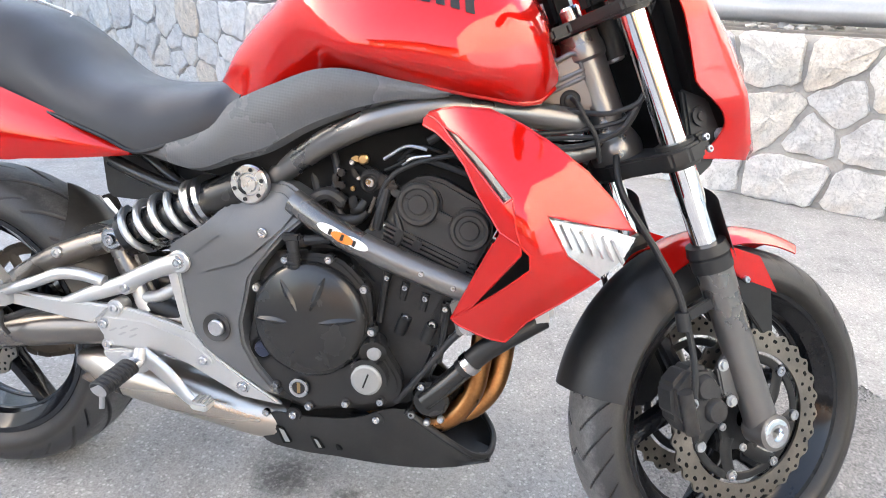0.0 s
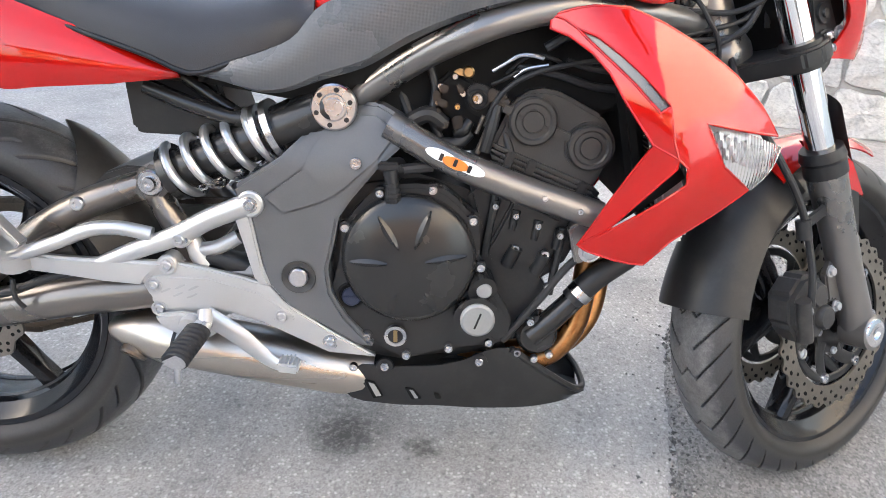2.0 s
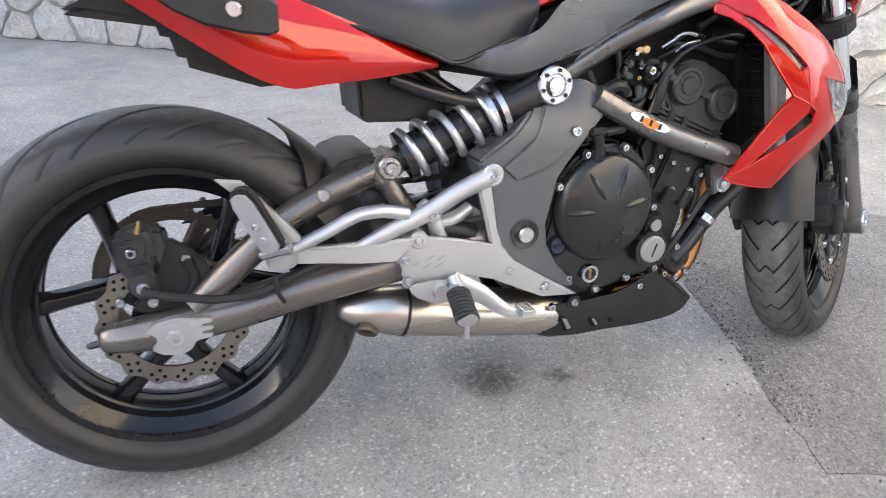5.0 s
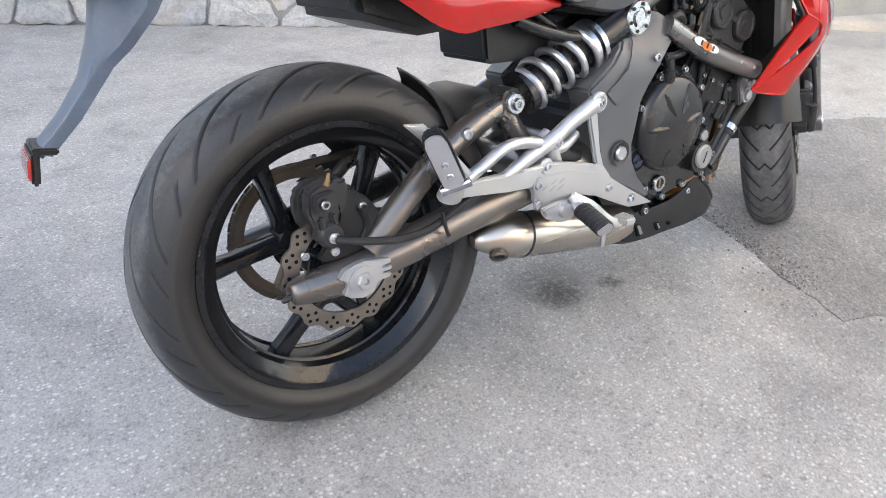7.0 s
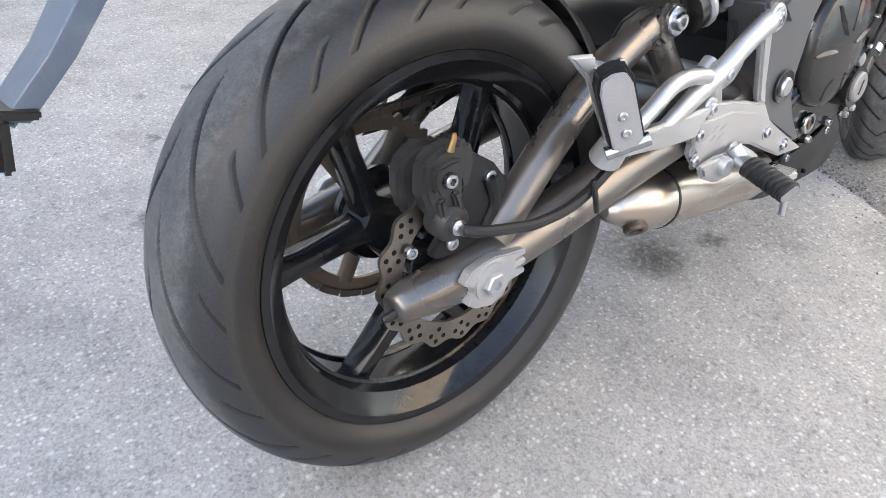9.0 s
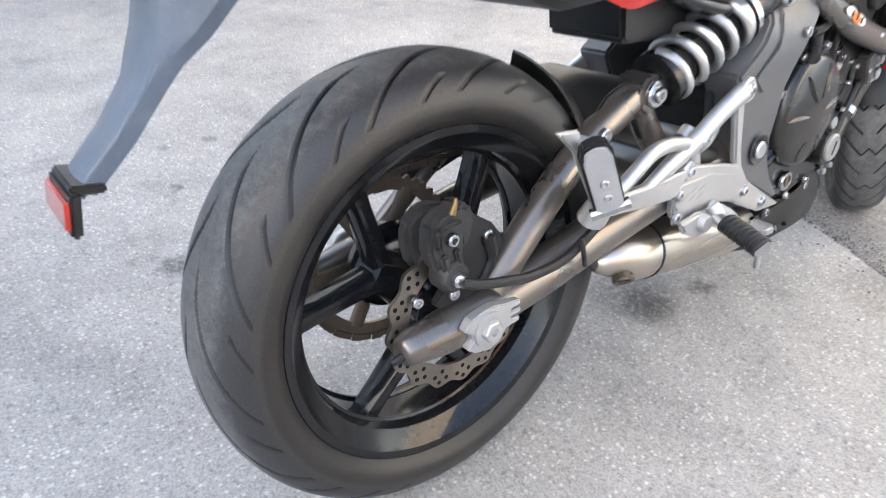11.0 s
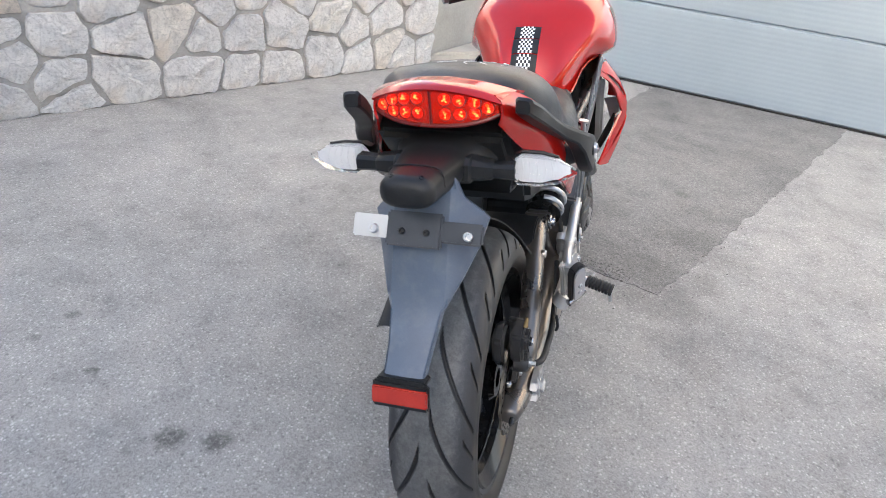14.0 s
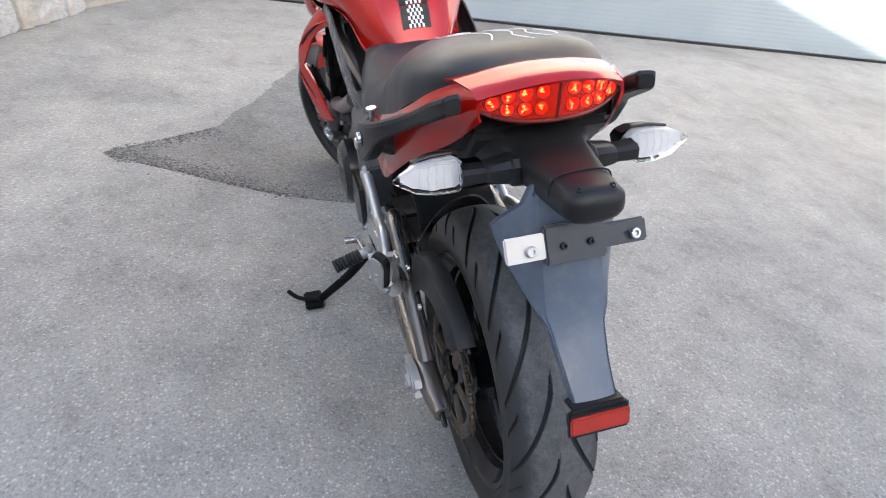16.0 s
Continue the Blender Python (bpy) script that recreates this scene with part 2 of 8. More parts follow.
def stone_mat():
    m, n, l, p = mk("limestone")
    co = n.new("ShaderNodeTexCoord").outputs["Object"]
    oi = n.new("ShaderNodeObjectInfo").outputs["Random"]
    tint = ramp(n, l, oi, [(0.0, (0.66, 0.66, 0.66)), (0.4, (0.80, 0.795, 0.785)), (0.75, (0.76, 0.75, 0.735)), (0.93, (0.76, 0.735, 0.69)), (1.0, (0.74, 0.64, 0.53))]).outputs["Color"]
    a = tex(n, l, "ShaderNodeTexNoise", 11.0, co, Detail=10.0, Roughness=0.72)
    c = mixc(n, l, 1.0, tint, ramp(n, l, a.outputs["Fac"], [(0.32, (0.74, 0.74, 0.75)), (0.46, (0.96, 0.96, 0.96)), (0.70, (1.12, 1.11, 1.09))]).outputs["Color"], "MULTIPLY")
    vein = tex(n, l, "ShaderNodeTexNoise", 5.0, co, Detail=9.0, Roughness=0.6, Distortion=1.6)
    c = mixc(n, l, 0.55, c, ramp(n, l, vein.outputs["Fac"], [(0.455, (1, 1, 1)), (0.49, (0.62, 0.62, 0.63)), (0.50, (0.75, 0.74, 0.73)), (0.53, (1, 1, 1))]).outputs["Color"], "MULTIPLY")
    speck = tex(n, l, "ShaderNodeTexNoise", 95.0, co, Detail=6.0, Roughness=0.8)
    c = mixc(n, l, 1.0, c, ramp(n, l, speck.outputs["Fac"], [(0.34, (0.62, 0.61, 0.60)), (0.47, (0.98, 0.98, 0.98)), (0.68, (1.10, 1.10, 1.09))]).outputs["Color"], "MULTIPLY")
    rust = tex(n, l, "ShaderNodeTexNoise", 3.0, co, Detail=6.0)
    c = mixc(n, l, ramp(n, l, rust.outputs["Fac"], [(0.58, (0, 0, 0)), (0.75, (0.5,) * 3)]).outputs["Color"], c, (0.62, 0.47, 0.32))
    l.new(c, p.inputs["Base Color"])
    p.inputs["Roughness"].default_value = 0.85
    b = tex(n, l, "ShaderNodeTexNoise", 15.0, co, Detail=12.0, Roughness=0.80)
    bp = n.new("ShaderNodeBump")
    bp.inputs["Strength"].default_value = 1.0
    bp.inputs["Distance"].default_value = 0.032
    l.new(b.outputs["Fac"], bp.inputs["Height"])
    l.new(bp.outputs["Normal"], p.inputs["Normal"])
    return m


def lens_mat(name, col, rough=0.06, trans=0.9):
    m, n, l, p = mk(name)
    p.inputs["Base Color"].default_value = (*col, 1)
    p.inputs["Roughness"].default_value = rough
    p.inputs["Transmission Weight"].default_value = trans
    p.inputs["IOR"].default_value = 1.45
    co = n.new("ShaderNodeTexCoord").outputs["Object"]
    w = tex(n, l, "ShaderNodeTexWave", 60.0, co)
    bp = n.new("ShaderNodeBump")
    bp.inputs["Strength"].default_value = 0.35
    bp.inputs["Distance"].default_value = 0.002
    l.new(w.outputs["Fac"], bp.inputs["Height"])
    l.new(bp.outputs["Normal"], p.inputs["Normal"])
    return m


def glow_mat(name, col, strength):
    m, n, l, p = mk(name)
    p.inputs["Base Color"].default_value = (*col, 1)
    p.inputs["Emission Color"].default_value = (*col, 1)
    p.inputs["Emission Strength"].default_value = strength
    return m


RED = red_paint()
BLACK = surf("black_plastic", (0.015, 0.0152, 0.0158), 0.42, var=0.2, fine=420, bump=0.2, depth=0.0004, dust=0.03)
GREYP = surf("grey_plastic", (0.082, 0.084, 0.088), 0.38, var=0.10, fine=500, bump=0.25, depth=0.0005, dust=0.03)
PANEL = panel_mat()
SEATM = surf("seat_vinyl", (0.030, 0.032, 0.037), 0.42, var=0.12, fine=700, bump=0.45, depth=0.0006)
FRAMEM = surf("frame_paint", (0.185, 0.176, 0.168), 0.30, metal=0.75, var=0.10, fine=900, bump=0.05, coat=0.25)
SWINGM = surf("swing_arm_paint", (0.175, 0.157, 0.14), 0.30, metal=0.75, var=0.10, fine=900, bump=0.05, coat=0.25)
ENGINE = surf("engine_paint", (0.022, 0.0215, 0.021), 0.24, metal=0.2, var=0.12, fine=260, bump=0.08, dust=0.006)
ENGINE.node_tree.nodes["Principled BSDF"].inputs["Specular IOR Level"].default_value = 0.5
ENGINE2 = surf("engine_casting", (0.016, 0.016, 0.0165), 0.42, metal=0.1, var=0.3, fine=200, bump=0.2, dust=0.04)
CALIPER = surf("caliper_paint", (0.033, 0.032, 0.032), 0.42, var=0.2, fine=240, bump=0.25, dust=0.08)
ALU = surf("satin_aluminium", (0.52, 0.52, 0.515), 0.36, metal=0.75, var=0.06, fine=600, bump=0.06, rvar=0.07)
CASTAL = surf("cast_aluminium", (0.44, 0.44, 0.44), 0.42, metal=0.6, var=0.08, fine=350, bump=0.15)
DULLAL = surf("dull_aluminium", (0.27, 0.27, 0.265), 0.5, metal=0.35, var=0.08, fine=350, bump=0.15)
STEEL = surf("zinc_steel", (0.55, 0.55, 0.56), 0.28, metal=1.0, var=0.15, fine=300, bump=0.08)
CHROME = surf("chrome", (0.80, 0.81, 0.83), 0.05, metal=1.0, var=0.03, bump=0, rvar=0.03)
MUFF = surf("brushed_stainless", (0.50, 0.455, 0.40), 0.30, metal=1.0, var=0.06, big=3, fine=300, bump=0.08, stretch=(0.2, 4, 4))
BRONZE = surf("heated_header", (0.36, 0.17, 0.065), 0.32, metal=1.0, var=0.28, big=14, fine=200, bump=0.05)
WHEELM = surf("gloss_black_wheel", (0.010, 0.010, 0.011), 0.16, var=0.1, bump=0, coat=0.10, dust=0.010)
WHEELM.node_tree.nodes["Principled BSDF"].inputs["Specular IOR Level"].default_value = 0.3
TYRE = tyre_mat()
DISCM = surf("brake_disc_steel", (0.24, 0.215, 0.185), 0.42, metal=1.0, var=0.18, big=20, fine=300, bump=0.08)
CHAINM = surf("rusty_chain", (0.13, 0.108, 0.088), 0.5, metal=0.6, var=0.4, fine=400, bump=0.2)
SPROCK = surf("worn_sprocket_steel", (0.17, 0.135, 0.105), 0.45, metal=0.7, var=0.25, fine=300, bump=0.15)
HOSE = surf("rubber_hose", (0.018, 0.018, 0.019), 0.48, var=0.15, fine=300, bump=0.08)
BRASS = surf("yellow_passivated", (0.40, 0.28, 0.14), 0.3, metal=1.0, var=0.1)
# the sky's blue sheen is put into the fender's base colour
FENDER = surf("sky_tinted_plastic", (0.088, 0.114, 0.155), 0.36, var=0.12, big=14, fine=450, bump=0.2, dust=0.2)
BRKT = surf("dark_bluish_plastic", (0.034, 0.040, 0.050), 0.4, var=0.15, big=14, fine=450, bump=0.2, dust=0.08)
SPRING = surf("spring_silver", (0.55, 0.55, 0.55), 0.30, metal=0.85, var=0.06, bump=0.03, coat=0.2)
COVER = surf("grey_black_cover", (0.032, 0.031, 0.030), 0.36, var=0.15, fine=420, bump=0.2, dust=0.05)
# near-black, so the fillers behind the engine read as deep shade
MATT = surf("matt_black", (0.006, 0.006, 0.006), 0.75, var=0.2, bump=0.1)
MATT.node_tree.nodes["Principled BSDF"].inputs["Specular IOR Level"].default_value = 0.15
WHITE = surf("white_print", (0.78, 0.78, 0.78), 0.4, var=0.04, bump=0)
ORANGE = surf("orange_print", (0.75, 0.20, 0.03), 0.4, var=0.05, bump=0)
PEGM = surf("grey_metal_face", (0.40, 0.40, 0.405), 0.42, metal=0.4, var=0.1, fine=400, bump=0.15)
NAVY = surf("navy_plastic", (0.016, 0.022, 0.045), 0.38, var=0.1, bump=0.05)
INK = surf("flat_black", (0.015, 0.015, 0.016), 0.4, var=0.1, bump=0)
CLEAR = lens_mat("clear_lens", (1.0, 1.0, 1.0), 0.01, 1.0)
CLEAR.node_tree.nodes["Principled BSDF"].inputs["IOR"].default_value = 1.18
REDLENS = lens_mat("red_lens", (1.0, 0.055, 0.02), 0.05, 0.85)
REDLENS.node_tree.nodes["Principled BSDF"].inputs["Emission Color"].default_value = (1.0, 0.05, 0.015, 1)
REDLENS.node_tree.nodes["Principled BSDF"].inputs["Emission Strength"].default_value = 0.020    # the lens glows while the lamp is lit
REFLECT = surf("red_reflector", (0.42, 0.024, 0.012), 0.18, var=0.15, fine=500, bump=0.2, coat=0.8)
SILVERIN = surf("reflector_bowl", (0.66, 0.66, 0.66), 0.16, metal=0.5, var=0.05, fine=130, bump=0.35, depth=0.003)
# whiter copy for the rear lamps, its brightness put in for light the bowl lacks
PALEBOWL = surf("pale_reflector_bowl", (0.93, 0.93, 0.93), 0.2, metal=0.15, var=0.05, fine=130, bump=0.35, depth=0.003)
LED = glow_mat("lit_led", (1.0, 0.60, 0.22), 1.3)
STONE = stone_mat()
MORTAR = surf("mortar", (0.38, 0.365, 0.34), 0.92, var=0.22, big=6, fine=90, bump=0.8, depth=0.006)
DOORM = surf("door_paint", (0.21, 0.265, 0.32), 0.45, var=0.05, big=2, fine=80, bump=0.05)
CONCRETE = surf("concrete", (0.42, 0.40, 0.36), 0.9, var=0.18, big=3, fine=60, bump=0.4, depth=0.003)
RENDER = surf("dark_render", (0.13, 0.12, 0.11), 0.9, var=0.12, big=1.5, fine=60, bump=0.4, depth=0.003)
PLASTER = surf("white_plaster", (0.78, 0.78, 0.76), 0.9, var=0.05, big=2, fine=70, bump=0.3, depth=0.002)
TANWALL = surf("tan_plaster", (0.48, 0.44, 0.39), 0.9, var=0.07, big=2, fine=70, bump=0.3, depth=0.002)
OCHRE = surf("ochre_plaster", (0.36, 0.19, 0.09), 0.9, var=0.08, big=2, fine=70, bump=0.3, depth=0.002)
RAILM = surf("grey_pipe", (0.30, 0.31, 0.32), 0.4, metal=0.3, var=0.1, big=4, fine=90, bump=0.1)
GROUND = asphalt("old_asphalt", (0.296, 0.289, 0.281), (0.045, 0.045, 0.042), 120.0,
                 [(-0.148, 0.693, 0.045, 0.85), (-0.114, 0.591, 0.042, 0.8), (-0.03, 1.013, 0.022, 0.75), (0.147, 1.225, 0.028, 0.6),
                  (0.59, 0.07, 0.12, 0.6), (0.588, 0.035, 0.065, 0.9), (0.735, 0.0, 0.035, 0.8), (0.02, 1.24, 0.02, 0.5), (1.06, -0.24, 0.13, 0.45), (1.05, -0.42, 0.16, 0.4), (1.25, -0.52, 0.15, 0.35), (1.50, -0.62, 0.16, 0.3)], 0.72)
PATCH = asphalt("patch_asphalt", (0.192, 0.188, 0.182), (0.05, 0.05, 0.045), 110.0, [(2.1, -0.5, 0.05, 0.5), (1.25, -0.36, 0.16, 0.35), (1.62, -0.55, 0.14, 0.3), (1.16, -0.12, 0.15, 0.4)], 1.15)

# ---- building helpers ----


def curve(xs, ys):
    """A smooth function through the given values."""
    xs, ys = np.array(xs, float), np.array(ys, float)
    o = np.argsort(xs)
    xs, ys = xs[o], ys[o]
    d = np.gradient(ys, xs)

    def at(x):
        i = int(np.clip(np.searchsorted(xs, x) - 1, 0, len(xs) - 2))
        h = xs[i + 1] - xs[i]
        t = min(max((x - xs[i]) / h, 0), 1)
        return float((1 + 2 * t) * (1 - t) ** 2 * ys[i] + t * (1 - t) ** 2 * h * d[i] + t * t * (3 - 2 * t) * ys[i + 1] + t * t * (t - 1) * h * d[i + 1])
    return at


def smooth(pts, k=6, closed=False):
    p = [Vector(q) for q in pts]
    if len(p) < 3:
        return p
    n = len(p)
    out = []
    for i in range(n if closed else n - 1):
        a, b, c, d = (p[(i - 1) % n], p[i], p[(i + 1) % n], p[(i + 2) % n]) if closed else (p[max(i - 1, 0)], p[i], p[i + 1], p[min(i + 2, n - 1)])
        for j in range(k):
            t = j / k
            out.append(0.5 * ((2 * b) + (c - a) * t + (2 * a - 5 * b + 4 * c - d) * t * t + (3 * b - a - 3 * c + d) * t ** 3))
    if not closed:
        out.append(p[-1])
    return out


def tube(pts, r, n=12, k=6, flat=1.0, up=None, soft=True, caps=True):
    """A bent tube; r may be one radius or one for each given point; flat squashes it along its second axis."""
    bm = bmesh.new()
    path = smooth(pts, k) if soft else [Vector(q) for q in pts]
    rs = [r] * len(path) if not isinstance(r, (list, tuple)) else [float(np.interp(i / (len(path) - 1), np.linspace(0, 1, len(r)), r)) for i in range(len(path))]
    side = None
    rings = []
    for i, q in enumerate(path):
        d = (path[min(i + 1, len(path) - 1)] - path[max(i - 1, 0)]).normalized()
        if side is None:
            ref = Vector(up) if up else (Vector((0, 0, 1)) if abs(d.z) < 0.9 else Vector((1, 0, 0)))
            side = d.cross(ref).normalized()
        side = (side - d * side.dot(d)).normalized()
        nrm = side.cross(d)
        rings.append([bm.verts.new(q + rs[i] * (math.cos(a) * side + flat * math.sin(a) * nrm)) for a in (2 * math.pi * j / n for j in range(n))])
    for a, b in zip(rings, rings[1:]):
        for j in range(n):
            bm.faces.new((a[j], a[(j + 1) % n], b[(j + 1) % n], b[j]))
    if caps:
        bm.faces.new(rings[0])
        bm.faces.new(rings[-1])
    return bm


def bevel(bm, w, seg=2, angle=25):
    if w:
        bm.normal_update()
        es = [e for e in bm.edges if len(e.link_faces) == 2 and e.calc_face_angle(0) > radians(angle)]
        bmesh.ops.bevel(bm, geom=es, offset=w, segments=seg, affect="EDGES", clamp_overlap=True)
    return bm


def slab(outline, y0, y1, w=0.003, k=0, seg=2):
    """A plate cut to an outline (x, z), from y0 to y1."""
    bm = bmesh.new()
    if k:
        outline = [(q.x, q.z) for q in smooth([(x, 0, z) for x, z in outline], k, True)]
    f = bm.faces.new([bm.verts.new((x, y0, z)) for x, z in outline])
    r = bmesh.ops.extrude_face_region(bm, geom=[f])
    for v in r["geom"]:
        if isinstance(v, bmesh.types.BMVert):
            v.co.y = y1
    bmesh.ops.recalc_face_normals(bm, faces=bm.faces)
    return bevel(bm, w, seg)


def box(c, s, w=0.002, turn=None):
    bm = bmesh.new()
    bmesh.ops.create_cube(bm, size=1)
    for v in bm.verts:
        v.co = Vector((v.co.x * s[0], v.co.y * s[1], v.co.z * s[2]))
    bevel(bm, w)
    m = pose(*c, *(turn or (0, 0, 0)))
    bmesh.ops.transform(bm, matrix=m, verts=bm.verts)
    return bm


def lathe(profile, c=(0, 0, 0), axis=(0, 1, 0), n=32, close=False):
    """Turned round an axis: profile of (radius, height along the axis)."""
    bm = bmesh.new()
    rot = Vector((0, 0, 1)).rotation_difference(Vector(axis)).to_matrix()
    rings = []
    for r, h in profile:
        if r < 1e-5:
            rings.append([bm.verts.new(rot @ Vector((0, 0, h)) + Vector(c))])
        else:
            rings.append([bm.verts.new(rot @ Vector((r * math.cos(a), r * math.sin(a), h)) + Vector(c)) for a in (2 * math.pi * j / n for j in range(n))])
    pairs = list(zip(rings, rings[1:])) + ([(rings[-1], rings[0])] if close else [])
    for a, b in pairs:
        for j in range(n):
            q = [a[j % len(a)], a[(j + 1) % len(a)], b[(j + 1) % len(b)], b[j % len(b)]]
            q = [v for i, v in enumerate(q) if v not in q[:i]]
            if len(q) > 2:
                bm.faces.new(q)
    return bm


def loft(rings, closed=False, caps=False):
    bm = bmesh.new()
    vs = [[bm.verts.new(q) for q in ring] for ring in rings]
    for a, b in zip(vs, vs[1:]):
        m = len(a)
        for j in range(m if closed else m - 1):
            bm.faces.new((a[j], a[(j + 1) % m], b[(j + 1) % m], b[j]))
    if caps:
        bm.faces.new(vs[0])
        bm.faces.new(vs[-1])
    return bm


def thick(bm, t):
    bmesh.ops.recalc_face_normals(bm, faces=bm.faces)
    bmesh.ops.solidify(bm, geom=bm.faces[:], thickness=t)
    return bm


def moved(bm, m):
    bmesh.ops.transform(bm, matrix=m, verts=bm.verts)
    return bm


def mirrored(bm):
    """A copy of bm on the other side of the machine."""
    c = bm.copy()
    for v in c.verts:
        v.co.y = -v.co.y
    bmesh.ops.reverse_faces(c, faces=c.faces)
    return c


def bolt(p, axis=(0, -1, 0), r=0.006, h=0.005):
    """A round head with a socket in it."""
    return lathe([(r * 1.02, -0.002), (r, h * 0.7), (r * 0.86, h), (r * 0.5, h), (r * 0.46, h * 0.25), (0, h * 0.2)], p, axis, 14)


def hexbolt(p, axis=(0, -1, 0), r=0.009, h=0.007):
    """A hexagon head on a round flange, in one piece."""
    bm = lathe([(r * 1.5, -0.001), (r * 1.5, h * 0.25), (r * 1.05, h * 0.27), (r, h * 0.9), (r * 0.86, h), (0, h)], n=24)
    for v in bm.verts:
        if v.co.y > h * 0.26 and math.hypot(v.co.x, v.co.z) > r * 0.95:
            a = math.atan2(v.co.z, v.co.x) % (math.pi / 3) - math.pi / 6
            k = math.cos(math.pi / 6) / math.cos(a) * 1.08
            v.co.x, v.co.z = v.co.x * k, v.co.z * k
    return [moved(bm, Matrix.Translation(p) @ Vector((0, 1, 0)).rotation_difference(Vector(axis)).to_matrix().to_4x4())]


def mesh_of(bms, name, mats, angle=32):
    me = bpy.data.meshes.new(name)
    big = bmesh.new()
    for b in bms if isinstance(bms, (list, tuple)) else [bms]:
        for c in b if isinstance(b, (list, tuple)) else [b]:
            bmesh.ops.recalc_face_normals(c, faces=c.faces)
            t = bpy.data.meshes.new("t")
            c.to_mesh(t)
            c.free()
            big.from_mesh(t)
            bpy.data.meshes.remove(t)
    big.to_mesh(me)
    big.free()
    for m in mats if isinstance(mats, (list, tuple)) else [mats]:
        me.materials.append(m)
    me.polygons.foreach_set("use_smooth", [True] * len(me.polygons))
    me.set_sharp_from_angle(angle=radians(angle))
    return me


def part(name, bms, mat, parent, label="", angle=32):
    ob = new(name, mesh_of(bms, name, mat, angle))
    ob.parent = parent
    if label:
        ob["label"] = label
    return ob


def thing(name, bms, mat, label, category, group="", kind="", angle=32):
    return tagged(new(name, mesh_of(bms, name, mat, angle)), label, category, group, kind)

# ---- the yard ----
g = bmesh.new()
rings = [0.0, 1.0, 2.5, 5.0, 9.0, 16.0, 40.0, 150.0, 900.0]
prev = None
for r in rings:
    ring = [g.verts.new((r * math.cos(a) + 0.6, r * math.sin(a) + 0.5, 0.0)) for a in (2 * math.pi * j / 48 for j in range(48))] if r else [g.verts.new((0.6, 0.5, 0))]
    if prev:
        for j in range(48):
            if len(prev) == 1:
                g.faces.new((prev[0], ring[j], ring[(j + 1) % 48]))
            else:
                g.faces.new((prev[j], ring[j], ring[(j + 1) % 48], prev[(j + 1) % 48]))
    prev = ring
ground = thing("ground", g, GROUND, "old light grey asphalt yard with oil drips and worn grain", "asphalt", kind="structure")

# a strip of newer, coarser asphalt with a ragged edge
rim = [(1.65, 0.97), (1.39, 0.53), (1.29, 0.35), (1.19, -0.05), (1.11, -0.29), (1.077, -0.40), (1.66, -0.655), (2.5, -1.01), (3.70, -1.51), (4.02, -1.64), (4.22, -0.33), (4.12, -0.28), (3.17, -0.01), (2.65, 0.20), (1.9, 0.576)]
edge = []
rnd = random.Random(4)
for i, (x, y) in enumerate(rim):
    x2, y2 = rim[(i + 1) % len(rim)]
    n = max(2, int(math.hypot(x2 - x, y2 - y) / 0.025))
    nx, ny = (y2 - y), -(x2 - x)
    ln = math.hypot(nx, ny)
    for j in range(n):
        t = j / n
        o = 0.020 * noise.noise(((x + (x2 - x) * t) * 7, (y + (y2 - y) * t) * 7, 0.3)) + 0.008 * noise.noise(((x + (x2 - x) * t) * 31, (y + (y2 - y) * t) * 31, 2.3)) + rnd.uniform(-0.005, 0.005)
        edge.append((x + (x2 - x) * t + nx / ln * o, y + (y2 - y) * t + ny / ln * o))
pb = bmesh.new()
top = [pb.verts.new((x, y, 0.003)) for x, y in edge]
low = [pb.verts.new((x, y, -0.01)) for x, y in edge]
pb.faces.new(top)
for j in range(len(edge)):
    pb.faces.new((top[j], low[j], low[(j + 1) % len(edge)], top[(j + 1) % len(edge)]))
bmesh.ops.triangulate(pb, faces=[f for f in pb.faces if len(f.verts) > 4])
pavement = thing("pavement", pb, PATCH, "darker coarse asphalt repair strip running to the garage door", "asphalt patch", kind="structure")

# loose grit along the seam and coarse crumbs where the strip frays out
gr = bmesh.new()
rnd = random.Random(9)
seams = [rim[0:6], rim[5:9], rim[10:15]]
fray = [rim[14], rim[0], rim[1], rim[2], rim[3], rim[4]]
for k in range(6400):
    coarse = k > 900
    sm = fray if coarse else rnd.choice(seams)
    i = rnd.choice((0, 0, 0, 1, 1, 1, 1, 2, 3, 4)) if coarse else rnd.randrange(len(sm) - 1)
    t = rnd.random()
    ex, ey = sm[i + 1][0] - sm[i][0], sm[i + 1][1] - sm[i][1]
    ln = math.hypot(ex, ey)
    d = abs(rnd.gauss(0, 0.045)) - 0.008 if coarse else rnd.gauss(0, 0.05)
    x = sm[i][0] + ex * t - ey / ln * d
    y = sm[i][1] + ey * t + ex / ln * d
    s = rnd.uniform(0.002, 0.0065) if coarse else rnd.uniform(0.0015, 0.0045)
    vs = [gr.verts.new((x + s * rnd.uniform(0.6, 1.3) * a, y + s * rnd.uniform(0.6, 1.3) * b, 0.001 + s * c)) for a, b, c in ((1, 0, 0), (-0.6, 0.9, 0), (-0.6, -0.9, 0), (rnd.uniform(-0.3, 0.3), rnd.uniform(-0.3, 0.3), 1.0))]
    for q in ((0, 1, 2), (0, 3, 1), (1, 3, 2), (2, 3, 0)):
        gr.faces.new([vs[j] for j in q])
gm, gn, gl, gp_ = mk("grit_stone")
isl = gn.new("ShaderNodeNewGeometry").outputs["Random Per Island"]
